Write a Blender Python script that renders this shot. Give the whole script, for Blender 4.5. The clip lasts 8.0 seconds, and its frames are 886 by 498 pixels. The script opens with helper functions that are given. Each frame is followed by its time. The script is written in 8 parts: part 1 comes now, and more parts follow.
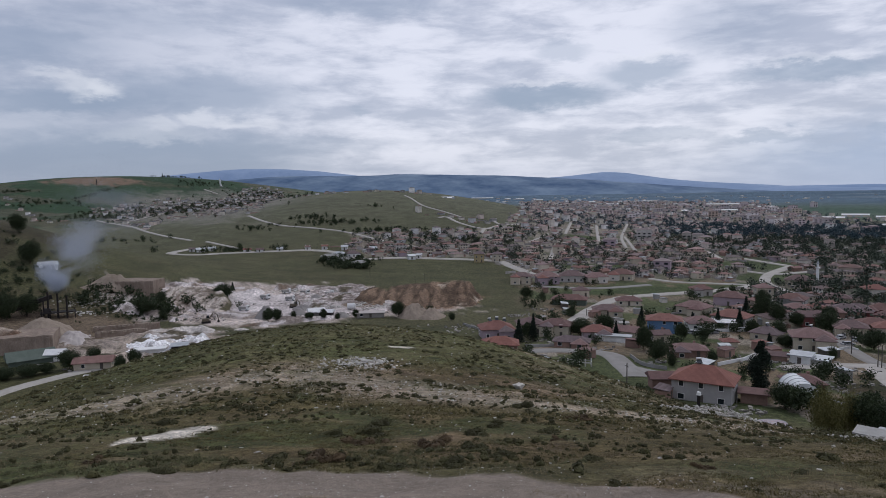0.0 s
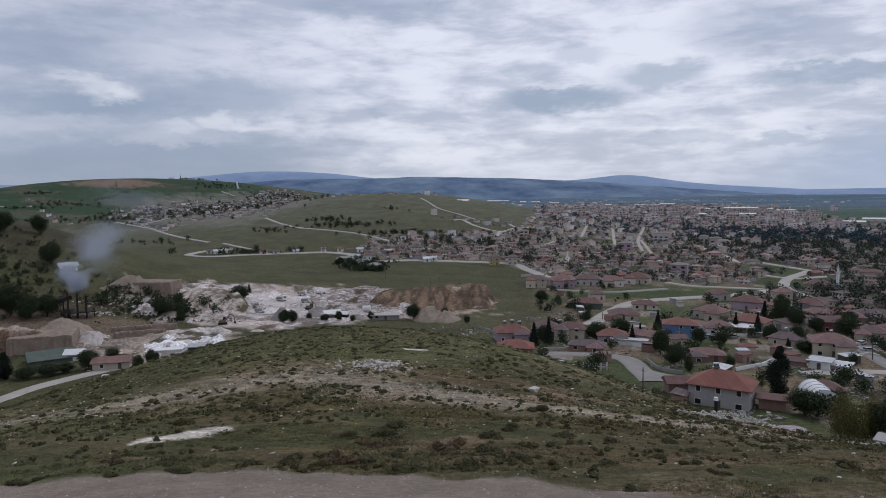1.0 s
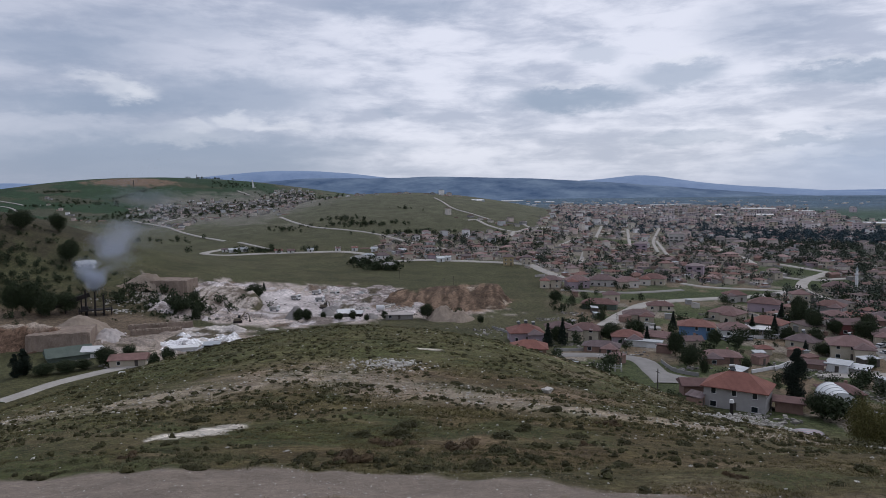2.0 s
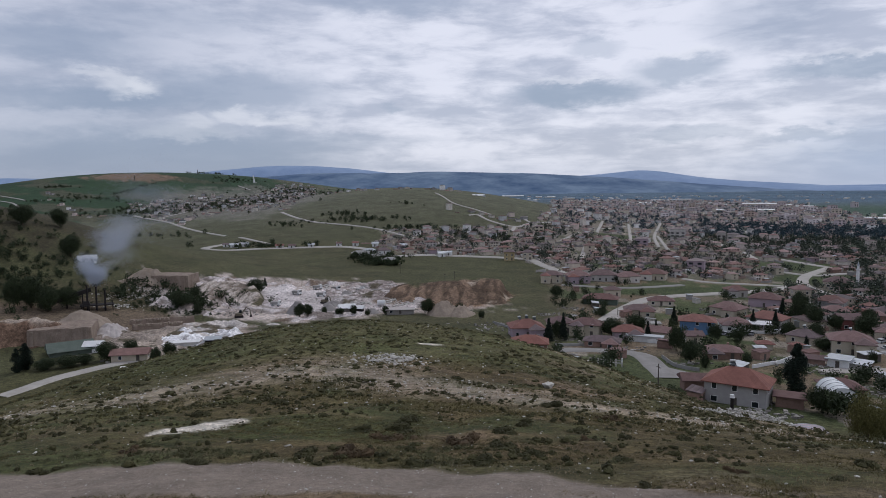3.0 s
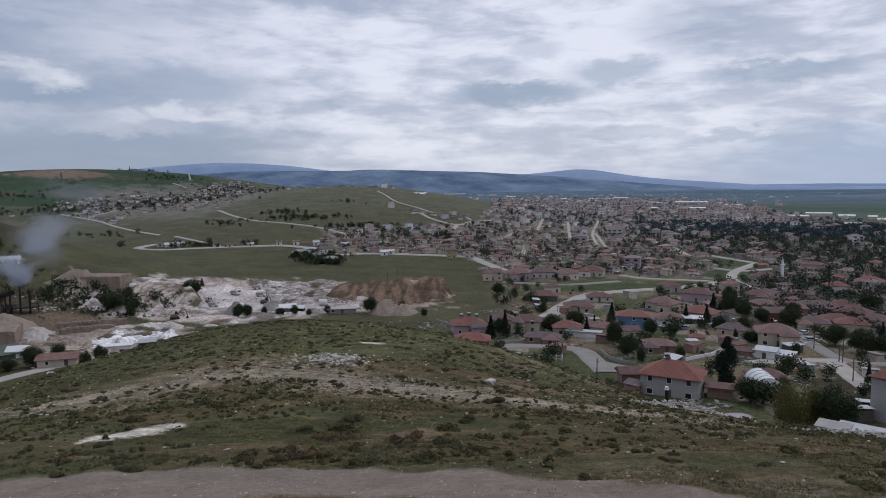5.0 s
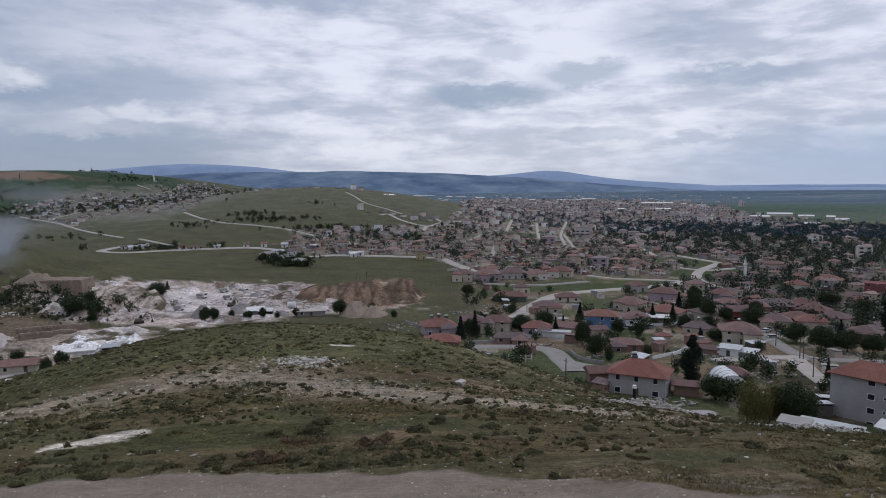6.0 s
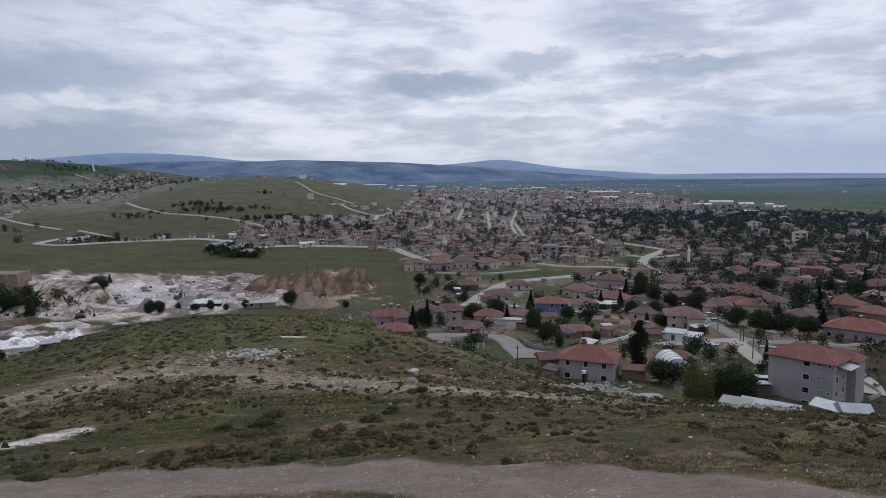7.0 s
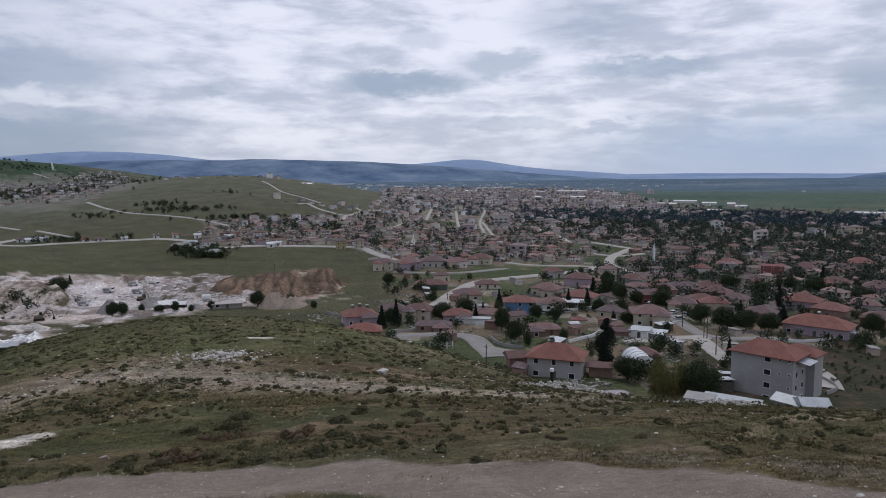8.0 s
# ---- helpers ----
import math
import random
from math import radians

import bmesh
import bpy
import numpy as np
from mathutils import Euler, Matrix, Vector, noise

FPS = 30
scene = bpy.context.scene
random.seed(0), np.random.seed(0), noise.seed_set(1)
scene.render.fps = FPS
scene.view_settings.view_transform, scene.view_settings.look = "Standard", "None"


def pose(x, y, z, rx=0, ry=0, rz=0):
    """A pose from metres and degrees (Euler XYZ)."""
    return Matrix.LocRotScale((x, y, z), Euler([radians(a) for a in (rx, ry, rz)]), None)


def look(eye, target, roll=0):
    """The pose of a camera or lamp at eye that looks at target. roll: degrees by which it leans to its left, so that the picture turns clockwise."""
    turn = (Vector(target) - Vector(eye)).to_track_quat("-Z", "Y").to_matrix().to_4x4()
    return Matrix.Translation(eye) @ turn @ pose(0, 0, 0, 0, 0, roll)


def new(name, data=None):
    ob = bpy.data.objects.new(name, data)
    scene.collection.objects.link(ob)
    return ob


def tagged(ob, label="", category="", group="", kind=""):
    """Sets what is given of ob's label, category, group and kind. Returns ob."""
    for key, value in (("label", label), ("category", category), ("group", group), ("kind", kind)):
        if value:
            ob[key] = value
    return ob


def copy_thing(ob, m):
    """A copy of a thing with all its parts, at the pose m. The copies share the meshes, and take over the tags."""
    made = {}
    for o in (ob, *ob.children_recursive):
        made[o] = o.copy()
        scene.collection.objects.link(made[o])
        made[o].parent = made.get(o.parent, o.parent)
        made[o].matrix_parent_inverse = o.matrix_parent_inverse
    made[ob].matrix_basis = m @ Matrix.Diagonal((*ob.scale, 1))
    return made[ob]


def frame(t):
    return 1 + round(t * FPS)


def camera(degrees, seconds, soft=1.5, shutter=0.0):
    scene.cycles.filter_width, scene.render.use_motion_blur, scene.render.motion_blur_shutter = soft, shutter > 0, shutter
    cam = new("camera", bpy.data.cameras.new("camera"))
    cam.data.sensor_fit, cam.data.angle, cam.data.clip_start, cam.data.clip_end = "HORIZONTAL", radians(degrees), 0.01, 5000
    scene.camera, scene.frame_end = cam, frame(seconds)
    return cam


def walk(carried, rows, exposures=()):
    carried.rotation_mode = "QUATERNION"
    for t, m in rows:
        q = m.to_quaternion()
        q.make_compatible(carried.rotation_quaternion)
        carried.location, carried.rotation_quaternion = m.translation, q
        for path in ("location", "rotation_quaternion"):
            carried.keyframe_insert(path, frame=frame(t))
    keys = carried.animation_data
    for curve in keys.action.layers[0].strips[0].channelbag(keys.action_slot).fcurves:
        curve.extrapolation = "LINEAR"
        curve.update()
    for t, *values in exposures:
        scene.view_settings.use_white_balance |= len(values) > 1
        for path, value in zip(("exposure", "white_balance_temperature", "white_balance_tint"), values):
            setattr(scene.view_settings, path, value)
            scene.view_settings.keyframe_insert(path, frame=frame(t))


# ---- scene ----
# A camera held at one spot on a hillside, panned by hand over a valley town.
# The eye stands 60 m above the valley floor; y is ahead, x to the right.
EYE = 60.0
cam = camera(66.7, 8.0, 0.75)
ROWS = [
    # seconds, pitch from straight down, lean, heading
    (0.0, 85.174, 0.698, -0.059),
    (0.5, 85.518, 0.417, 0.991),
    (1.0, 85.418, 0.561, 1.256),
    (1.5, 85.557, 0.438, 2.268),
    (3.0, 84.992, 0.383, 2.542),
    (3.5, 85.149, 0.287, 1.639),
    (4.0, 85.204, 0.340, 0.700),
    (4.5, 84.779, 0.347, -0.771),
    (6.0, 84.913, 0.303, -4.971),
    (6.5, 84.619, 0.538, -6.335),
    (7.0, 83.977, 0.417, -9.112),
    (7.5, 83.868, 0.521, -10.292),
    (8.0, 83.916, 0.325, -11.775),
]
walk(cam, [(t, pose(0, 0, EYE, rx, ry, rz)) for t, rx, ry, rz in ROWS], [(0.0, 0.0), (4.5, 0.0), (7.0, 0.06), (8.0, 0.07)])

# ---- sky and sun: a bright, broken overcast ----
world = bpy.data.worlds.new("world")
scene.world = world
world.use_nodes = True
wt = world.node_tree
wt.nodes.clear()


def wnode(kind, **values):
    n = wt.nodes.new(kind)
    for k, v in values.items():
        n.inputs[k].default_value = v
    return n


def wmath(op, a, b=None, clamp=False):
    n = wt.nodes.new("ShaderNodeMath")
    n.operation, n.use_clamp = op, clamp
    for i, v in enumerate((a, b)):
        if v is None:
            continue
        if isinstance(v, (int, float)):
            n.inputs[i].default_value = v
        else:
            wt.links.new(v, n.inputs[i])
    return n.outputs[0]


def wmix(fac, a, b):
    n = wt.nodes.new("ShaderNodeMix")
    n.data_type = "RGBA"
    for i, v in ((0, fac), (6, a), (7, b)):
        if isinstance(v, tuple):
            n.inputs[i].default_value = (*v, 1)
        elif isinstance(v, (int, float)):
            n.inputs[i].default_value = v
        else:
            wt.links.new(v, n.inputs[i])
    return n.outputs[2]


SUN_HEIGHT, SUN_TURN = 52.0, 20.0
coords = wt.nodes.new("ShaderNodeTexCoord")
axes = wt.nodes.new("ShaderNodeSeparateXYZ")
wt.links.new(coords.outputs["Generated"], axes.inputs[0])
sx, sy, sz = axes.outputs
up = wmath("MAXIMUM", sz, 0.0)
# compass heading and height of each direction, in degrees, with wind-torn edges
flat_way = wmath("SQRT", wmath("ADD", wmath("MULTIPLY", sx, sx), wmath("MULTIPLY", sy, sy)))
heading = wmath("MULTIPLY", wmath("ARCTAN2", sx, sy), 57.296)
height = wmath("MULTIPLY", wmath("ARCTAN2", sz, flat_way), 57.296)
angles = wt.nodes.new("ShaderNodeCombineXYZ")
wt.links.new(heading, angles.inputs[0])
wt.links.new(wmath("MULTIPLY", height, 2.3), angles.inputs[1])
up = wmath("MAXIMUM", sz, 0.0)
deck = wmath("ADD", up, 0.16)
flat = wt.nodes.new("ShaderNodeCombineXYZ")
wt.links.new(wmath("DIVIDE", sx, deck), flat.inputs[0])
wt.links.new(wmath("DIVIDE", sy, deck), flat.inputs[1])


def cloud_noise(source, scale, detail, rough, offset, stretch=(1, 1, 1), twist=0.3):
    m = wt.nodes.new("ShaderNodeMapping")
    m.inputs["Location"].default_value = offset
    m.inputs["Scale"].default_value = stretch
    wt.links.new(source, m.inputs[0])
    n = wnode("ShaderNodeTexNoise", Scale=scale, Detail=detail, Roughness=rough, Distortion=twist)
    wt.links.new(m.outputs[0], n.inputs["Vector"])
    return n.outputs[0]


def wramp(v, low, high):
    n = wt.nodes.new("ShaderNodeMapRange")
    n.interpolation_type = "SMOOTHSTEP"
    wt.links.new(v, n.inputs[0])
    n.inputs[1].default_value, n.inputs[2].default_value = low, high
    return n.outputs[0]


tear = cloud_noise(angles.outputs[0], 0.20, 4.0, 0.5, (4, 9, 2), twist=0.1)
tear_fine = cloud_noise(angles.outputs[0], 0.46, 7.0, 0.6, (14, 3, 7), twist=0.15)
torn_heading = wmath("ADD", heading, wmath("MULTIPLY", wmath("SUBTRACT", tear, 0.5), 5.0))
torn_height = wmath("ADD", height, wmath("MULTIPLY", wmath("SUBTRACT", tear_fine, 0.5), 2.4))


def bank(at, high, wide, deep, soft=0.75):
    """A cloud bank: 1 in its middle, 0 outside."""
    a = wmath("DIVIDE", wmath("SUBTRACT", torn_heading, at), wide)
    b = wmath("DIVIDE", wmath("SUBTRACT", torn_height, high), deep)
    d = wmath("SQRT", wmath("ADD", wmath("MULTIPLY", a, a), wmath("MULTIPLY", b, b)))
    return wmath("SUBTRACT", 1.0, wramp(d, 1.15 - soft, 1.15 + soft * 0.45))


sky = wt.nodes.new("ShaderNodeTexSky")
sky.sky_type, sky.sun_disc = "NISHITA", False
sky.sun_elevation, sky.sun_rotation = radians(SUN_HEIGHT), radians(SUN_TURN)
blue = wt.nodes.new("ShaderNodeVectorMath")
blue.operation = "SCALE"
wt.links.new(sky.outputs[0], blue.inputs[0])
blue.inputs["Scale"].default_value = 0.1
# the high white layer, brighter in the middle of the view than to the west
deck_big = cloud_noise(flat.outputs[0], 0.9, 6.0, 0.55, (3.1, 1.7, 0.0), (0.8, 1.3, 1.0))
deck_fine = cloud_noise(flat.outputs[0], 3.0, 5.0, 0.52, (1.3, 7.2, 4.0), (0.75, 1.4, 1.0))
heaps = cloud_noise(angles.outputs[0], 0.11, 6.0, 0.5, (2, 5, 1), (0.75, 1.0, 1), 0.15)
puffs = cloud_noise(angles.outputs[0], 0.30, 8.0, 0.6, (7, 1, 3), (0.7, 1.2, 1), 0.25)
shape = wmath("ADD", wmath("ADD", wmath("MULTIPLY", deck_big, 0.22), wmath("MULTIPLY", puffs, 0.33)), wmath("ADD", wmath("MULTIPLY", deck_fine, 0.05), wmath("MULTIPLY", heaps, 0.40)))
white = wmix(wramp(shape, 0.42, 0.57), (0.46, 0.50, 0.63), (0.77, 0.79, 0.91))
west = wmath("MULTIPLY", wramp(wmath("MULTIPLY", heading, -1.0), 4.0, 30.0), 0.50)
white = wmix(west, white, (0.31, 0.36, 0.49))
# low grey banks
for at, high, wide, deep, weight in ((-28.6, 6.9, 5.0, 0.9, 0.75), (-30.7, 7.0, 7.0, 1.3, 0.5), (-32.0, 10.8, 6.0, 1.5, 0.6), (-19.4, 7.9, 7.5, 1.8, 0.7), (-25.0, 2.6, 15.0, 2.6, 0.9), (-14.0, 1.6, 9.0, 1.0, 0.35), (-10.4, 4.1, 7.5, 0.7, 0.3), (-6.5, 15.2, 6.5, 1.3, 0.6), (22.7, 12.3, 4.6, 2.2, 0.4), (-24, 13.0, 6.0, 1.2, 0.3)):
    white = wmix(wmath("MULTIPLY", bank(at, high, wide, deep, 0.7), weight), white, (0.27, 0.335, 0.47))
for at, high, wide, deep, weight in ((8.3, 7.7, 5.6, 0.95, 0.85), (16.4, 9.2, 3.4, 1.15, 0.7), (28.2, 8.5, 4.6, 0.85, 0.75), (25.1, 3.9, 3.8, 0.5, 0.55), (17.0, 4.3, 3.8, 0.6, 0.4), (10.3, 11.3, 2.2, 0.7, 0.4), (-6.7, 6.8, 1.2, 0.4, 0.4), (33.5, 4.2, 1.6, 0.4, 0.4), (44.2, 6.0, 2.8, 1.5, 0.55)):
    white = wmix(wmath("MULTIPLY", bank(at, high, wide, deep, 0.66), weight * 0.9), white, (0.265, 0.340, 0.470))
# sunlit cumulus edges
for at, high, wide, deep, weight in ((-27.6, 8.2, 1.7, 0.85, 0.7), (-26.2, 8.0, 1.1, 0.7, 0.7), (-29.3, 8.9, 1.5, 0.5, 0.5), (-19.6, 6.0, 1.3, 0.6, 0.55), (-22.3, 5.5, 1.2, 0.5, 0.45), (-16.8, 5.8, 1.6, 0.45, 0.5), (-14.2, 5.6, 1.3, 0.4, 0.45), (8.0, 8.9, 4.2, 0.3, 0.45), (16.6, 10.5, 2.4, 0.35, 0.5), (28.6, 9.5, 3.4, 0.3, 0.4), (-22.5, 4.6, 3.4, 0.6, 0.35), (25.6, 2.9, 5.0, 0.25, 0.5), (42.1, 4.2, 2.6, 0.35, 0.6), (36.5, 3.3, 1.4, 0.25, 0.5)):
    white = wmix(wmath("MULTIPLY", bank(at, high, wide, deep, 0.85), weight * 0.72), white, (0.80, 0.82, 0.90))
# blue-grey air low in the east, paler haze along the rest of the skyline
veil = wmix(wmath("MULTIPLY", bank(38.0, 1.3, 15.0, 3.3, 1.0), 0.9), white, (0.30, 0.40, 0.61))
low = wmath("MULTIPLY", wmath("MULTIPLY", wmath("SUBTRACT", 1.0, wramp(height, 0.0, 4.5)), wramp(heading, -22.0, 6.0)), 0.45)
veil = wmix(low, veil, (0.42, 0.51, 0.69))
final = wmix(0.90, blue.outputs[0], veil)
back = wnode("ShaderNodeBackground", Strength=1.0)
wt.links.new(final, back.inputs[0])
out = wt.nodes.new("ShaderNodeOutputWorld")
wt.links.new(back.outputs[0], out.inputs[0])

sun = new("sun", bpy.data.lights.new("sun", "SUN"))
sun.data.energy, sun.data.angle, sun.data.color = 0.7, radians(20), (1.0, 0.96, 0.9)
sun_way = Vector((math.sin(radians(SUN_TURN)) * math.cos(radians(SUN_HEIGHT)), math.cos(radians(SUN_TURN)) * math.cos(radians(SUN_HEIGHT)), math.sin(radians(SUN_HEIGHT))))
sun.matrix_world = look(sun_way * 100, (0, 0, 0))

# ---- the lie of the land ----
def lattice(ix, iy, seed):
    h = (ix.astype(np.int64) * 374761393 + iy.astype(np.int64) * 668265263 + seed * 974634541) & 0xFFFFFFFF
    h = ((h ^ (h >> 13)) * 1274126177) & 0xFFFFFFFF
    return ((h ^ (h >> 16)) & 0xFFFF) / 65535.0


def value_noise(x, y, seed=0):
    """Smooth noise from 0 to 1 with cells one unit wide."""
    x0, y0 = np.floor(x), np.floor(y)
    u, v = x - x0, y - y0
    u, v = u * u * (3 - 2 * u), v * v * (3 - 2 * v)
    a, b = lattice(x0, y0, seed), lattice(x0 + 1, y0, seed)
    c, d = lattice(x0, y0 + 1, seed), lattice(x0 + 1, y0 + 1, seed)
    return (a + (b - a) * u) * (1 - v) + (c + (d - c) * u) * v


def fbm(x, y, seed=0, octaves=4):
    total, weight, size = 0 * x, 0.0, 1.0
    for k in range(octaves):
        total = total + value_noise(x * size + 17.3 * k, y * size - 9.1 * k, seed + k) / size
        weight, size = weight + 1 / size, size * 2
    return total / weight - 0.5


def bump(x, y, cx, cy, height, wide, deep, turn=0.0):
    """A rounded hill."""
    c, s = math.cos(radians(turn)), math.sin(radians(turn))
    u, v = (x - cx) * c + (y - cy) * s, (y - cy) * c - (x - cx) * s
    return height * np.exp(-0.5 * ((u / wide) ** 2 + (v / deep) ** 2))


def smooth_max(a, b, k):
    h = np.clip(0.5 + 0.5 * (a - b) / k, 0, 1)
    return b + (a - b) * h + k * h * (1 - h)


def near_hill(x, y):
    """The hillside under the camera: steep at first, then a blunt nose ahead and a hollow to its right."""
    yy = np.maximum(y, -80)
    down = 1.6 + 0.2178 * yy + 3.54 * (1 - np.exp(-np.maximum(yy, -8) / 24.5))
    down = down + 0.0047 * np.maximum(yy - 84, 0) ** 2 - 0.03 * x + 0.0021 * x ** 2
    down = down - bump(x, y, -22.9, 94.6, 8.98, 31.7, 32.0) + bump(x, y, 58.5, 75.3, 8.7, 28.9, 28.9)
    return 60 - down


def valley(x, y):
    z = 4 + 0 * x
    z = z + bump(x, y, 40, 60, 14, 90, 110)
    z = z + bump(x, y, -90, 1080, 52, 190, 230)
    z = z + bump(x, y, -810, 1750, 107, 440, 420)
    z = z + bump(x, y, -300, 370, 50, 80, 85)
    z = z + 7 * fbm(x / 260, y / 260, 5, 3) * np.clip((y - 300) / 400, 0, 1)
    # the plain beyond the town climbs gently towards the ridge
    r = np.hypot(x, y)
    east = np.clip((np.degrees(np.arctan2(x, np.maximum(y, 1.0))) + 6) / 12, 0, 1)
    return z + 38 * np.clip((r - 1150) / 2650, 0, 1.1) * east * east * (3 - 2 * east)


def ground(x, y):
    x, y = np.asarray(x, float), np.asarray(y, float)
    r = np.hypot(x, y)
    near = np.clip(1 - r / 140, 0, 1) * np.clip(r / 12, 0, 1)
    z = smooth_max(near_hill(x, y), valley(x, y), 5.0)
    return z + near * (0.8 * fbm(x / 9, y / 9, 11, 3) + 0.34 * fbm(x / 1.2, y / 1.2, 21, 3)) - 0.8 * bump(x, y, -55, 85, 1.0, 26, 40) - 0.3 * bump(x, y, 34, 32, 1.0, 20, 22)

# ---- materials ----
def link(t, a, b):
    t.links.new(a, b)


def surface(name, dark, light, scale=1.0, rough=0.9, relief=0.0, spread=0.0, fine=8.0, island=False, metal=0.0, stretch=(1, 1, 1), tints=None, courses=0.0, punch=1.6):
    """A weathered surface: coarse stains between two colours, fine grain, relief, and a tone of its own for each object or island."""
    m = bpy.data.materials.new(name)
    m.use_nodes = True
    t = m.node_tree
    p = t.nodes["Principled BSDF"]
    c = t.nodes.new("ShaderNodeTexCoord")
    mp = t.nodes.new("ShaderNodeMapping")
    mp.inputs["Scale"].default_value = stretch
    link(t, c.outputs["Object"], mp.inputs[0])
    n1, n2 = t.nodes.new("ShaderNodeTexNoise"), t.nodes.new("ShaderNodeTexNoise")
    for n, s in ((n1, scale), (n2, scale * fine)):
        link(t, mp.outputs[0], n.inputs["Vector"])
        n.inputs["Scale"].default_value, n.inputs["Detail"].default_value, n.inputs["Roughness"].default_value = s, 4.0, 0.6
    add = t.nodes.new("ShaderNodeMath")
    add.operation = "MULTIPLY_ADD"
    link(t, n2.outputs[0], add.inputs[0])
    add.inputs[1].default_value = 0.6
    sub = t.nodes.new("ShaderNodeMath")
    sub.operation = "MULTIPLY_ADD"
    link(t, n1.outputs[0], sub.inputs[0])
    sub.inputs[1].default_value, sub.inputs[2].default_value = punch, 0.2 - 0.5 * punch
    link(t, sub.outputs[0], add.inputs[2])
    mix = t.nodes.new("ShaderNodeMix")
    mix.data_type = "RGBA"
    link(t, add.outputs[0], mix.inputs[0])
    mix.inputs[6].default_value, mix.inputs[7].default_value = (*dark, 1), (*light, 1)
    tone = mix.outputs[2]
    if island:
        rnd = t.nodes.new("ShaderNodeNewGeometry").outputs["Random Per Island"]
    else:
        rnd = t.nodes.new("ShaderNodeObjectInfo").outputs["Random"]
    if tints:
        ramp = t.nodes.new("ShaderNodeValToRGB")
        ramp.color_ramp.interpolation = "CONSTANT"
        el = ramp.color_ramp.elements
        while len(el) < len(tints):
            el.new(0.5)
        for i, tint in enumerate(tints):
            el[i].position, el[i].color = i / len(tints), (*tint, 1)
        link(t, rnd, ramp.inputs[0])
        mul = t.nodes.new("ShaderNodeMix")
        mul.data_type, mul.blend_type = "RGBA", "MULTIPLY"
        mul.inputs[0].default_value = 1.0
        link(t, tone, mul.inputs[6])
        link(t, ramp.outputs[0], mul.inputs[7])
        tone = mul.outputs[2]
    if spread:
        hsv = t.nodes.new("ShaderNodeHueSaturation")
        r = t.nodes.new("ShaderNodeMapRange")
        link(t, rnd, r.inputs[0])
        r.inputs[3].default_value, r.inputs[4].default_value = 1 - spread, 1 + spread
        link(t, r.outputs[0], hsv.inputs["Value"])
        link(t, tone, hsv.inputs["Color"])
        tone = hsv.outputs[0]
    if courses:
        # rows of tiles, one above the other down the slope
        rows = t.nodes.new("ShaderNodeTexWave")
        rows.bands_direction, rows.wave_profile = "Z", "SAW"
        rows.inputs["Scale"].default_value, rows.inputs["Distortion"].default_value = 0.314 / courses, 1.2
        rows.inputs["Detail"].default_value, rows.inputs["Detail Scale"].default_value = 2.0, 3.0
        link(t, c.outputs["Object"], rows.inputs["Vector"])
        lap = t.nodes.new("ShaderNodeMapRange")
        link(t, rows.outputs["Fac"], lap.inputs[0])
        lap.inputs[3].default_value, lap.inputs[4].default_value = 0.72, 1.18
        scaled = t.nodes.new("ShaderNodeVectorMath")
        scaled.operation = "SCALE"
        link(t, tone, scaled.inputs[0])
        link(t, lap.outputs[0], scaled.inputs["Scale"])
        tone = scaled.outputs[0]
    link(t, tone, p.inputs["Base Color"])
    p.inputs["Roughness"].default_value, p.inputs["Metallic"].default_value = rough, metal
    p.inputs["Specular IOR Level"].default_value = 0.25
    if relief:
        b = t.nodes.new("ShaderNodeBump")
        b.inputs["Strength"].default_value, b.inputs["Distance"].default_value = 0.8, relief
        link(t, n2.outputs[0], b.inputs["Height"])
        link(t, b.outputs[0], p.inputs["Normal"])
    return m


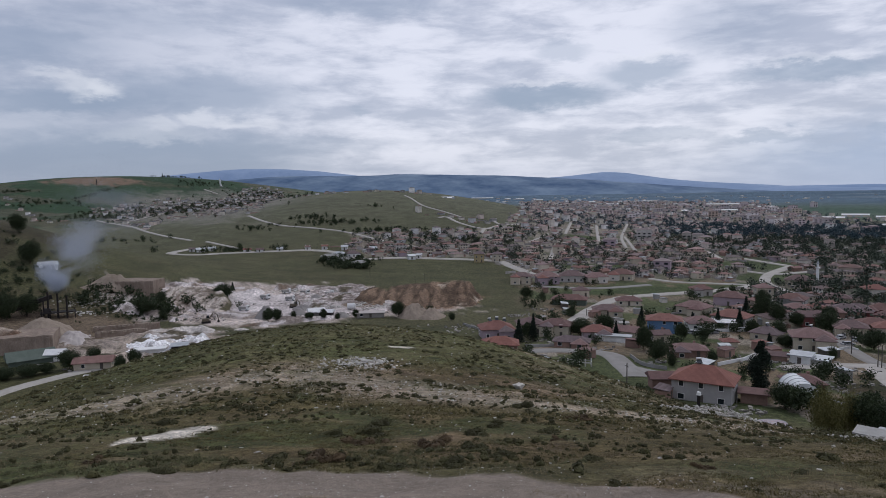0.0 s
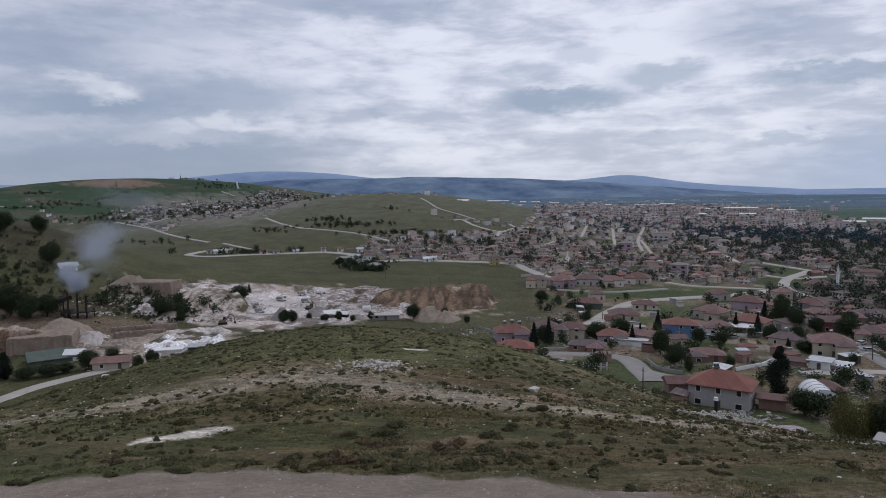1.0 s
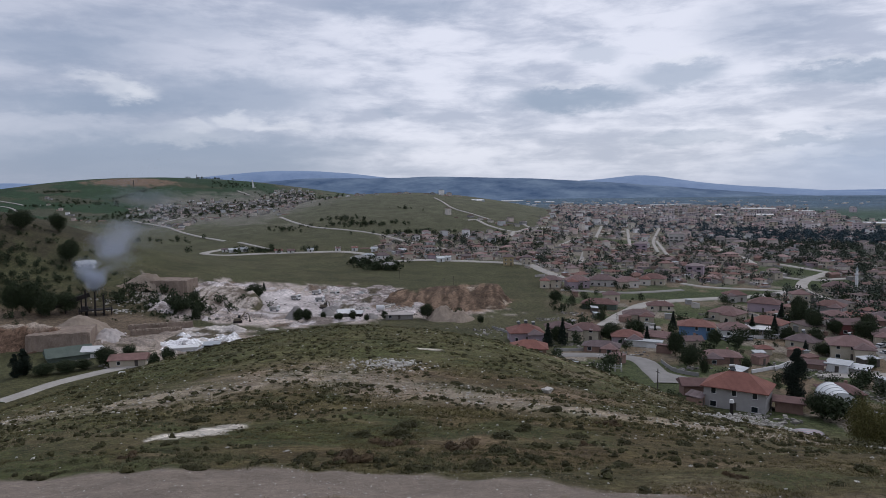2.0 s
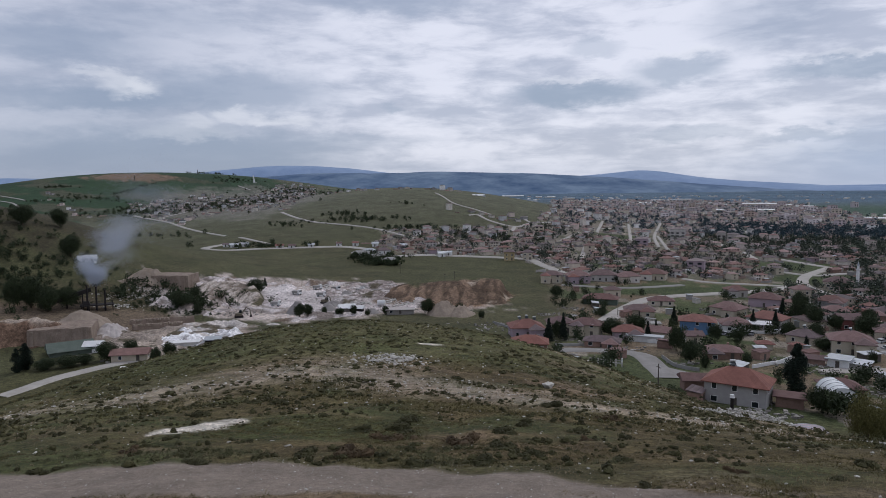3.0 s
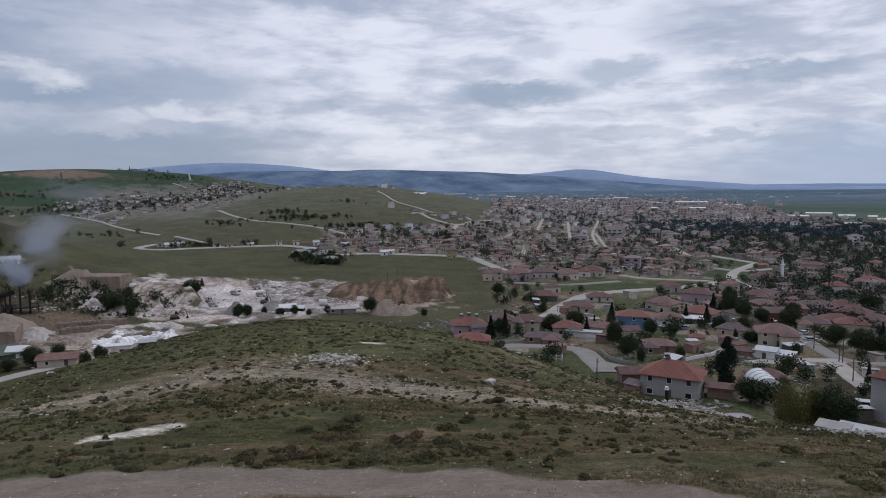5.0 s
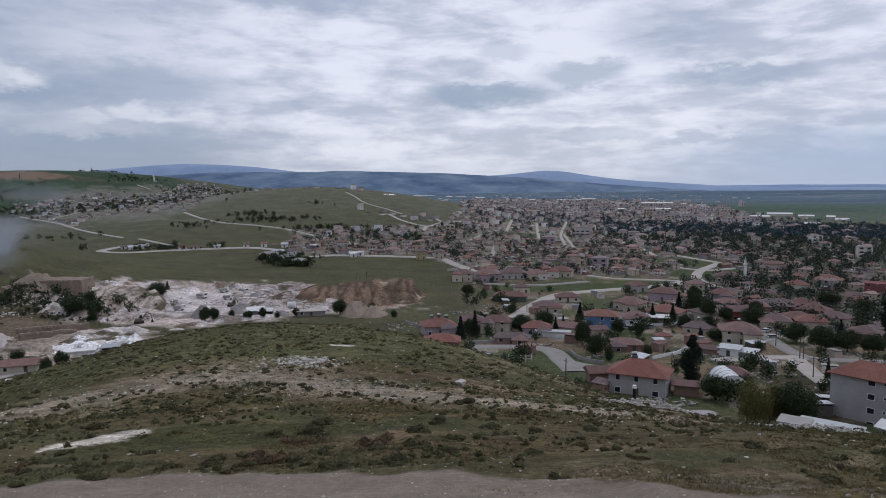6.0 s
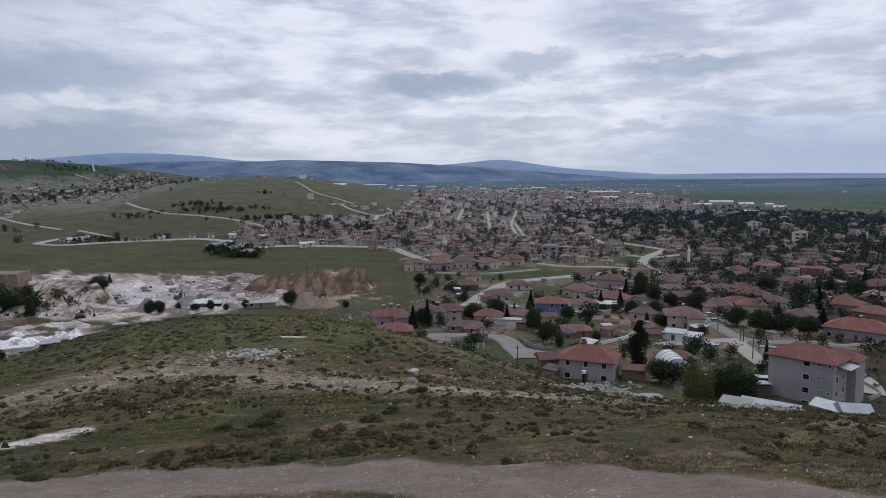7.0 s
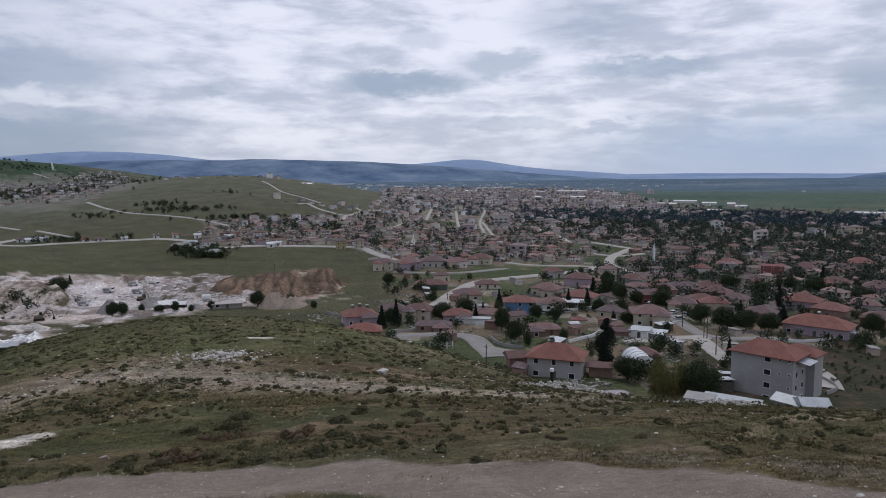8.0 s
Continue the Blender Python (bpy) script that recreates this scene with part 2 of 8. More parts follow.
def land_material():
    """Ground: the land cover is a tint on the sheet; grass, dry patches and grit vary it at three scales."""
    m = bpy.data.materials.new("land")
    m.use_nodes = True
    t = m.node_tree
    p = t.nodes["Principled BSDF"]
    tint = t.nodes.new("ShaderNodeAttribute")
    tint.attribute_name = "cover"
    c = t.nodes.new("ShaderNodeTexCoord")
    tone = tint.outputs["Color"]
    heights = []
    for scale, low, high, detail in ((0.055, 0.72, 1.3, 5.0), (0.8, 0.48, 1.55, 6.0), (6.0, 0.45, 1.6, 5.0), (42.0, 0.52, 1.5, 3.0)):
        n = t.nodes.new("ShaderNodeTexNoise")
        link(t, c.outputs["Object"], n.inputs["Vector"])
        n.inputs["Scale"].default_value, n.inputs["Detail"].default_value, n.inputs["Roughness"].default_value = scale, detail, 0.65
        r = t.nodes.new("ShaderNodeMapRange")
        link(t, n.outputs[0], r.inputs[0])
        r.inputs[1].default_value, r.inputs[2].default_value = 0.3, 0.7
        r.inputs[3].default_value, r.inputs[4].default_value = low, high
        if scale < 20:
            even = t.nodes.new("ShaderNodeMix")
            link(t, tint.outputs["Alpha"], even.inputs[0])
            even.inputs[2].default_value = 1.0
            link(t, r.outputs[0], even.inputs[3])
            r = even
        v = t.nodes.new("ShaderNodeVectorMath")
        v.operation = "SCALE"
        link(t, tone, v.inputs[0])
        link(t, r.outputs[0], v.inputs["Scale"])
        tone = v.outputs[0]
        heights.append(n.outputs[0])
    link(t, tone, p.inputs["Base Color"])
    p.inputs["Roughness"].default_value = 0.95
    p.inputs["Specular IOR Level"].default_value = 0.15
    b = t.nodes.new("ShaderNodeBump")
    b.inputs["Strength"].default_value, b.inputs["Distance"].default_value = 0.8, 0.03
    link(t, heights[3], b.inputs["Height"])
    b2 = t.nodes.new("ShaderNodeBump")
    b2.inputs["Distance"].default_value = 0.35
    soft = t.nodes.new("ShaderNodeMath")
    soft.operation = "POWER"
    link(t, tint.outputs["Alpha"], soft.inputs[0])
    soft.inputs[1].default_value = 1.5
    link(t, soft.outputs[0], b2.inputs["Strength"])
    link(t, heights[1], b2.inputs["Height"])
    link(t, b.outputs[0], b2.inputs["Normal"])
    link(t, b2.outputs[0], p.inputs["Normal"])
    return m


def glass_material():
    m = bpy.data.materials.new("window_glass")
    m.use_nodes = True
    p = m.node_tree.nodes["Principled BSDF"]
    p.inputs["Base Color"].default_value = (0.02, 0.025, 0.03, 1)
    p.inputs["Roughness"].default_value = 0.12
    return m


LAND = land_material()
GLASS = glass_material()
TRACK = surface("pale_road", (0.30, 0.28, 0.25), (0.46, 0.43, 0.40), 0.15, 0.95, 0.02)
ASPHALT = surface("worn_road", (0.20, 0.19, 0.18), (0.30, 0.285, 0.27), 0.2, 0.95, 0.02)
ROOF_TINTS = [(1.0, 1.0, 1.0), (1.2, 1.0, 0.95), (0.8, 1.05, 1.2), (0.82, 0.86, 0.9), (1.1, 0.95, 0.9), (0.75, 0.9, 0.98), (0.95, 1.05, 1.1), (0.66, 0.78, 0.85)]
ROOF = surface("clay_tiles", (0.150, 0.086, 0.077), (0.255, 0.148, 0.132), 0.5, 0.9, 0.05, 0.18, 9.0, tints=ROOF_TINTS, courses=0.13)
ROOF_ORANGE = surface("fresh_clay_tiles", (0.165, 0.074, 0.060), (0.285, 0.128, 0.102), 0.4, 0.9, 0.05, 0.05, 9.0, courses=0.13)
TOWN_TINTS = [(1.0, 1.0, 1.0), (1.1, 0.96, 0.92), (0.8, 1.02, 1.12), (0.7, 0.82, 0.88), (1.05, 1.0, 1.0), (0.62, 0.8, 0.9), (0.95, 1.1, 1.18), (1.2, 1.3, 1.35)]
# town and far tiles are muted for haze; the hut's faded roof shares ROOF_TOWN
ROOF_TOWN = surface("hazed_faded_clay_tiles", (0.155, 0.098, 0.086), (0.27, 0.172, 0.152), 0.6, 0.9, 0.05, 0.22, 9.0, tints=TOWN_TINTS)
ROOF_FAR = surface("hazed_clay_tiles", (0.155, 0.098, 0.090), (0.280, 0.182, 0.166), 0.3, 0.9, 0.0, 0.25, island=True, tints=TOWN_TINTS)
ROOF_CENTRE = surface("dull_roofing", (0.17, 0.14, 0.14), (0.26, 0.21, 0.205), 0.3, 0.9, 0.0, 0.2)
WALL_CENTRE = surface("pale_facades", (0.42, 0.385, 0.395), (0.64, 0.59, 0.60), 0.2, 0.9, 0.0, 0.25, tints=[(1.0, 1.0, 1.0), (1.15, 1.0, 0.97), (1.25, 1.25, 1.25), (0.85, 0.8, 0.82)])
WALL_TINTS = [(1.0, 1.0, 1.0), (1.4, 1.39, 1.37), (1.25, 1.18, 1.08), (0.98, 0.88, 0.82), (1.0, 0.95, 0.82), (0.88, 0.9, 0.93), (0.92, 0.78, 0.72), (1.1, 1.1, 1.1), (0.82, 0.77, 0.7)]
WALL = surface("painted_plaster", (0.36, 0.335, 0.31), (0.6, 0.56, 0.52), 0.35, 0.9, 0.01, 0.2, tints=WALL_TINTS)
# WALL made paler and greyer, with the haze of distance in its colour
WALL_FAR = surface("hazed_plaster", (0.42, 0.41, 0.405), (0.72, 0.705, 0.70), 0.2, 0.9, 0.0, 0.35, island=True, tints=WALL_TINTS)
WALL_WEST = surface("upland_walls", (0.34, 0.335, 0.33), (0.74, 0.73, 0.72), 0.2, 0.9, 0.0, 0.45, island=True, tints=WALL_TINTS)
ROOF_WEST = surface("upland_roofs", (0.085, 0.070, 0.066), (0.17, 0.135, 0.125), 0.3, 0.9, 0.0, 0.35, island=True, tints=ROOF_TINTS)
WALL_GREY = surface("grey_render", (0.30, 0.29, 0.288), (0.41, 0.395, 0.39), 0.25, 0.92, 0.015)
WALL_BLUE = surface("blue_paint", (0.09, 0.165, 0.29), (0.13, 0.225, 0.38), 0.3, 0.85, 0.01)
WALL_PINK = surface("mauve_paint", (0.30, 0.235, 0.27), (0.40, 0.32, 0.36), 0.3, 0.9, 0.01)
WALL_RED = surface("maroon_brick", (0.16, 0.06, 0.06), (0.24, 0.09, 0.085), 0.5, 0.92, 0.02)
BRICK = surface("hollow_brick", (0.20, 0.128, 0.104), (0.33, 0.215, 0.178), 0.7, 0.92, 0.03, 0.15)
WALL_CREAM = surface("cream_paint", (0.40, 0.35, 0.28), (0.53, 0.47, 0.38), 0.3, 0.9, 0.01, 0.12)
WALL_YELLOW = surface("ochre_paint", (0.33, 0.26, 0.15), (0.42, 0.34, 0.2), 0.3, 0.9, 0.01)
WHITE = surface("white_paint", (0.58, 0.58, 0.58), (0.78, 0.78, 0.77), 0.6, 0.8, 0.01, 0.08)
SHEET = surface("sheet_metal", (0.30, 0.32, 0.34), (0.54, 0.565, 0.59), 0.5, 0.5, 0.01, 0.1, metal=0.2)
GREEN_SHEET = surface("green_sheet", (0.065, 0.088, 0.072), (0.12, 0.145, 0.122), 0.4, 0.6, 0.01)
FILM = surface("white_film", (0.55, 0.57, 0.58), (0.75, 0.77, 0.78), 0.8, 0.45, 0.02)
CONCRETE = surface("concrete", (0.24, 0.235, 0.225), (0.36, 0.35, 0.335), 0.4, 0.92, 0.03, 0.15)
KILN = surface("kiln_masonry", (0.150, 0.112, 0.090), (0.335, 0.268, 0.218), 0.35, 0.95, 0.08, stretch=(1, 1, 0.6))
IRON = surface("rusty_iron", (0.012, 0.011, 0.012), (0.034, 0.028, 0.027), 0.8, 0.8, 0.01)
POLE_WOOD = surface("weathered_pole", (0.07, 0.06, 0.055), (0.13, 0.115, 0.10), 1.0, 0.9, 0.01)
CHALK = surface("chalky_spoil", (0.34, 0.305, 0.29), (0.54, 0.49, 0.465), 0.12, 0.95, 0.25, fine=6.0)
GRAVEL = surface("grey_gravel", (0.20, 0.185, 0.175), (0.30, 0.28, 0.265), 0.3, 0.95, 0.1)
TAN = surface("tan_earth", (0.22, 0.175, 0.135), (0.35, 0.29, 0.235), 0.2, 0.95, 0.15)
STONE = surface("pale_stone", (0.34, 0.32, 0.29), (0.58, 0.56, 0.52), 2.0, 0.92, 0.03, 0.25, island=True)
BARK = surface("bark", (0.06, 0.045, 0.035), (0.12, 0.09, 0.07), 2.0, 0.95, 0.03)
LEAF = surface("leaves", (0.017, 0.028, 0.013), (0.050, 0.066, 0.029), 0.5, 0.8, 0.0, 0.35, island=True)
# LEAF made paler: a little distance haze put into the colour
LEAF_FAR = surface("haze_paled_leaves", (0.026, 0.038, 0.029), (0.062, 0.078, 0.053), 0.5, 0.8, 0.0, 0.35, island=True)
LEAF_OLIVE = surface("olive_leaves", (0.085, 0.082, 0.026), (0.165, 0.150, 0.055), 0.5, 0.8, 0.0, 0.35, island=True)
# bluer copies of leaves and needles, with far haze painted in
LEAF_HAZED = surface("hazed_leaves", (0.028, 0.050, 0.062), (0.060, 0.092, 0.104), 0.5, 0.85, 0.0, 0.3, island=True)
NEEDLE_HAZED = surface("hazed_needles", (0.018, 0.036, 0.048), (0.040, 0.066, 0.082), 0.5, 0.85, 0.0, 0.3, island=True)
LEAF_DARK = surface("dark_needles", (0.009, 0.016, 0.012), (0.024, 0.036, 0.024), 0.5, 0.85, 0.0, 0.35, island=True)
SHRUB = surface("shrub_twigs", (0.034, 0.034, 0.014), (0.078, 0.072, 0.032), 1.0, 0.9, 0.0, 0.35, island=True)
SHRUB_BROWN = surface("withered_twigs", (0.050, 0.034, 0.018), (0.105, 0.072, 0.040), 1.0, 0.9, 0.0, 0.35, island=True)
GRASS = surface("grass_blades", (0.056, 0.053, 0.018), (0.135, 0.11, 0.046), 0.15, 0.9, 0.0, 0.4, island=True)
VERGE = surface("verge_grass", (0.058, 0.064, 0.030), (0.140, 0.138, 0.072), 0.3, 0.9, 0.0, 0.4, island=True)
STRAW = surface("dry_grass", (0.14, 0.11, 0.062), (0.24, 0.195, 0.12), 0.3, 0.9, 0.0, 0.3, island=True)
SMOKE = surface("smoke_flecks", (0.58, 0.63, 0.72), (0.66, 0.71, 0.80), 0.1, 1.0)
SMOKE.node_tree.nodes["Principled BSDF"].inputs["Alpha"].default_value = 0.42
SCRAP = surface("scrap_and_planks", (0.10, 0.085, 0.07), (0.42, 0.40, 0.37), 0.9, 0.9, 0.0, 0.45, island=True)
CAR_PAINT = surface("car_paint", (0.42, 0.42, 0.44), (0.5, 0.5, 0.52), 1.0, 0.35, 0.0, 0.5)
RUBBER = surface("rubber", (0.015, 0.015, 0.015), (0.03, 0.03, 0.03), 3.0, 0.9)
DIGGER = surface("machine_paint", (0.1, 0.085, 0.06), (0.16, 0.135, 0.1), 1.0, 0.7, 0.0)
YARD = surface("yard_masonry", (0.26, 0.24, 0.225), (0.52, 0.49, 0.47), 0.5, 0.9, 0.0, 0.4, island=True, tints=[(1.0, 1.0, 1.0), (1.25, 1.25, 1.25), (0.7, 0.55, 0.5), (0.6, 0.6, 0.62), (0.9, 0.85, 0.78), (0.75, 0.55, 0.5)])
TARP = surface("striped_tarp", (0.20, 0.24, 0.34), (0.60, 0.42, 0.38), 1.3, 0.8, 0.02, fine=3.0)
# backdrop hills: the blue of distant haze is put into their base colour
RIDGE_NEAR = surface("hazed_wooded_ridge", (0.050, 0.098, 0.185), (0.175, 0.245, 0.330), 0.0045, 1.0, fine=6.0, stretch=(1.0, 0.3, 4.0), punch=3.0)
RIDGE_FAR = surface("hazed_far_mountain", (0.190, 0.275, 0.425), (0.300, 0.390, 0.540), 0.006, 1.0, fine=7.0)
RIDGE_PALE = surface("hazed_pale_mountain", (0.20, 0.29, 0.45), (0.25, 0.345, 0.51), 0.003, 1.0, fine=7.0)

# ---- the ground sheet ----
def mesh_from(name, verts, faces, material, smooth=True):
    me = bpy.data.meshes.new(name)
    verts, faces = np.asarray(verts, np.float32), np.asarray(faces, np.int32)
    k = faces.shape[1]
    me.vertices.add(len(verts))
    me.vertices.foreach_set("co", verts.ravel())
    me.loops.add(faces.size)
    me.loops.foreach_set("vertex_index", faces.ravel())
    me.polygons.add(len(faces))
    me.polygons.foreach_set("loop_start", np.arange(0, faces.size, k, dtype=np.int32))
    me.polygons.foreach_set("loop_total", np.full(len(faces), k, np.int32))
    me.update(calc_edges=True)
    me.polygons.foreach_set("use_smooth", np.full(len(faces), smooth))
    for m in material if isinstance(material, (list, tuple)) else [material]:
        me.materials.append(m)
    return me


def grid_faces(rows, cols):
    i = np.arange(rows * cols).reshape(rows, cols)
    return np.stack([i[:-1, :-1], i[:-1, 1:], i[1:, 1:], i[1:, :-1]], -1).reshape(-1, 4)


def off_line(x, y, points):
    """How far the places are from a line through the points."""
    best = np.full(np.shape(x), 1e9)
    for (ax, ay), (bx, by) in zip(points, points[1:]):
        dx, dy = bx - ax, by - ay
        t = np.clip(((x - ax) * dx + (y - ay) * dy) / (dx * dx + dy * dy), 0, 1)
        best = np.minimum(best, np.hypot(x - ax - t * dx, y - ay - t * dy))
    return best


def soft_step(v, low, high):
    t = np.clip((v - low) / (high - low), 0, 1)
    return t * t * (3 - 2 * t)


def oval(x, y, cx, cy, wide, deep, turn=0.0):
    c, s = math.cos(radians(turn)), math.sin(radians(turn))
    return np.hypot(((x - cx) * c + (y - cy) * s) / wide, ((y - cy) * c - (x - cx) * s) / deep)


DIRT_ROAD = [(-40, 13.5), (-10.5, 13.6), (-2.5, 13.6), (1.0, 12.2), (3.6, 10.2), (5.2, 8.0), (5.6, 5.5), (5.0, -8.0), (4.0, -30.0)]
STONY_BAND = [(-30, 39.5), (-22, 41.5), (-16, 44.0), (-12, 47.5), (-8, 47.0), (-3, 41.0), (3, 37.5), (8, 36.5), (14, 33.0)]


def in_town(x, y):
    """How built-up a place is, 0 to 1."""
    r = np.hypot(x, y)
    left = np.interp(y, [395, 466, 511, 535, 545, 600, 690, 702, 723, 758, 912, 1300, 2200], [44, 54, 40, 38, -60, -85, -88, -30, 25, 74, 105, 165, 255])
    d = soft_step(x - left + 16 * fbm(x / 30, y / 30, 97, 2), -6, 8) * soft_step(y, 395, 440) * soft_step(r, 400, 430)
    east = soft_step(x - 0.42 * y, 0, 30) * soft_step(r, 285, 310)
    rim = np.interp(np.degrees(np.arctan2(x, y)), [6, 20, 25, 29.6, 34, 50], [2250, 2250, 1950, 1350, 1180, 1050])
    return np.maximum(d, east) * (1 - soft_step(r, 0.85 * rim, 1.1 * rim))


WEST_VILLAGE = [(-591, 1137), (-565, 1233), (-501, 1289), (-407, 1208), (-430, 1384), (-460, 1616), (-400, 1640), (-368, 1575), (-266, 1061), (-253, 885), (-306, 906), (-341, 918), (-363, 856), (-323, 776), (-369, 804), (-457, 941), (-522, 995)]


def within(x, y, outline):
    """Whether places lie inside a closed outline."""
    hits = np.zeros(np.shape(x), bool)
    for (ax, ay), (bx, by) in zip(outline, outline[1:] + outline[:1]):
        if ay != by:
            hits ^= ((ay > y) != (by > y)) & (x < (bx - ax) * (y - ay) / (by - ay) + ax)
    return hits


def cover(x, y):
    """The base colour of the land, with the haze of distance mixed in."""
    def put(c, colour, w):
        return c + (np.array(colour) - c) * w[..., None]
    n_big, n_mid = fbm(x / 70, y / 70, 31), fbm(x / 8, y / 8, 41)
    r = np.hypot(x, y)
    c = np.zeros((*np.shape(x), 3)) + np.array((0.074, 0.066, 0.029))
    c = put(c, (0.115, 0.088, 0.050), soft_step(n_big + 0.5 * n_mid, -0.02, 0.22))
    c = put(c, (0.060, 0.067, 0.036), soft_step(r, 150, 260) * 0.8)
    near = 1 - soft_step(r, 90, 130)
    c = put(c, (0.175, 0.132, 0.090), near * soft_step(n_mid + 0.8 * fbm(x / 2.2, y / 2.2, 51), -0.02, 0.22) * 0.8)
    c = put(c, (0.050, 0.062, 0.024), near * soft_step(fbm(x / 4.5, y / 4.5, 57) + 0.3 * fbm(x / 16, y / 16, 58), 0.0, 0.2) * 0.85)
    c = put(c, (0.076, 0.084, 0.036), near * soft_step(y + 6 * n_mid, 50, 60) * 0.75)
    c = put(c, (0.058, 0.070, 0.028), near * soft_step(-y + 5 * n_mid, -19, -15) * soft_step(y, 12, 14) * 0.6)
    c = put(c, (0.060, 0.070, 0.029), near * soft_step(-x - 0.25 * y + 8 * n_mid, 2, 10) * 0.5)
    c = put(c, (0.104, 0.086, 0.054), near * soft_step(x - 0.15 * y + 3 * n_mid, 4, 10) * 0.6)
    right = near * soft_step(x - 0.05 * y, 1, 8)
    c = put(c, (0.054, 0.066, 0.027), right * soft_step(x - 0.1 * y, 4, 9) * soft_step(fbm(x / 5, y / 3, 201) + 0.4 * n_mid, -0.02, 0.12) * 0.8)
    c = put(c, (0.185, 0.152, 0.110), right * soft_step(fbm(x / 3.5, y / 2, 203), 0.02, 0.18) * 0.75)
    # pale stony band and bare ground on the nose of the hill
    w = soft_step(-off_line(x, y, STONY_BAND) + 9 * n_mid + 5 * fbm(x / 1.6, y / 1.6, 53), -7.0, -0.2)
    c = put(c, (0.300, 0.262, 0.215), w * near * (0.62 + 1.2 * fbm(x / 0.9, y / 0.9, 59, 3)))
    # the dirt road under the camera
    d = off_line(x, y, DIRT_ROAD) + 0.7 * fbm(x / 0.9, y / 0.9, 61)
    c = put(c, (0.215, 0.186, 0.163), soft_step(-d, -1.95, -1.5))
    c = put(c, (0.135, 0.120, 0.092), soft_step(-np.abs(off_line(x, y, DIRT_ROAD) - 2.9) + 0.8 * n_mid, -0.9, -0.3) * (y < 12.5) * 0.8)
    # bare white rock
    for cx, cy, a, b, turn in ((-10.8, 25.0, 2.7, 1.45, 84), (-13.0, 13.2, 0.9, 0.25, 10), (-4.3, 65.2, 1.5, 0.9, 30)):
        c = put(c, (0.60, 0.575, 0.53), soft_step(-oval(x, y, cx, cy, a, b, turn) + 1.2 * fbm(x / 0.8, y / 0.8, 71), -1.05, -0.8))
    # the bare brown shoulder in the west
    c = put(c, (0.046, 0.042, 0.027), soft_step(-oval(x, y, -305, 372, 95, 90) + 0.8 * n_mid, -1.1, -0.8) * 0.85)
    # haze put into the land colour: slopes grow paler with distance
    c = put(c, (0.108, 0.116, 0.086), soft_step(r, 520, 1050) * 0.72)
    # the plain: fields, fallow and scrub in broad bands, blued with distance for haze
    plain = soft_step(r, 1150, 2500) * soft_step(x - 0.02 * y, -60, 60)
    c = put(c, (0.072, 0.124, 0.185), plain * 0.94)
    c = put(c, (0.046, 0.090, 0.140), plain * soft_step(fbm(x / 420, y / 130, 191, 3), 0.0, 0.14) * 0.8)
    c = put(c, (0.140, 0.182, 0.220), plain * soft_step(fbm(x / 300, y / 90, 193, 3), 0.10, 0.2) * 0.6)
    # fresh green fields on the western upland and far in the east
    w = soft_step(-oval(x, y, -800, 1400, 400, 520) + 1.2 * n_big, -1.15, -0.95)
    c = put(c, (0.023, 0.054, 0.027), w * 0.95)
    c7, s7 = math.cos(radians(-28)), math.sin(radians(-28))
    fx, fy = np.floor((x * c7 + y * s7) / 150 + 0.4 * n_big), np.floor((y * c7 - x * s7) / 55 + 0.5 * n_big)
    strip = lattice(fx, fy, 17)
    upland = soft_step(-oval(x, y, -620, 1350, 480, 560), -1.1, -0.9)
    for low_p, high_p, colour in ((0.0, 0.22, (0.030, 0.060, 0.030)), (0.22, 0.34, (0.068, 0.066, 0.042)), (0.34, 0.55, (0.018, 0.040, 0.020)), (0.55, 0.62, (0.085, 0.078, 0.058))):
        c = put(c, colour, upland * ((strip >= low_p) & (strip < high_p)) * 0.6)
    # eastern fields: green shifted towards blue, as haze in the colour
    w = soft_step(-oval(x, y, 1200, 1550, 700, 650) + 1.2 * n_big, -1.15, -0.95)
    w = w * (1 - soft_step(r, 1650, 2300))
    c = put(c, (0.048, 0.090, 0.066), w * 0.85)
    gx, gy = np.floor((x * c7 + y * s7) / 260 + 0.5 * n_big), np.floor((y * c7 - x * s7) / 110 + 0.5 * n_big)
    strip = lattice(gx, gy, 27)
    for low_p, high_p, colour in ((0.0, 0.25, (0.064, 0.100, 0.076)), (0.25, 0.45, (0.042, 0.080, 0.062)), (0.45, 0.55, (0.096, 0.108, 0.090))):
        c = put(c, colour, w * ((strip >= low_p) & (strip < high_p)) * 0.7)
    # ground of the upland village, paled to imitate hazy air
    c = put(c, (0.158, 0.158, 0.142), soft_step(-oval(x, y, -385, 1130, 190, 330, 12) + 1.0 * n_big + 0.5 * n_mid, -1.1, -0.7) * 0.85)
    # plough land on the upland
    c = put(c, (0.16, 0.115, 0.085), soft_step(-oval(x, y, -780, 1510, 110, 75, -20) + n_mid, -1.1, -0.9))
    # garden plots of the village and town
    c8, s8 = math.cos(radians(24)), math.sin(radians(24))
    qx, qy = np.floor((x * c8 + y * s8) / 13 + 0.7 * n_mid), np.floor((y * c8 - x * s8) / 17 + 0.7 * n_mid)
    pick_plot = lattice(qx, qy, 7)
    village = soft_step(r, 128, 150) * (1 - soft_step(r, 1400, 1900)) * np.maximum(soft_step(x - 0.10 * y, 0, 14) * soft_step(-r, -480, -440), in_town(x, y))
    c = put(c, (0.150, 0.126, 0.098), village * (0.55 + 1.2 * fbm(x / 14, y / 14, 207)))
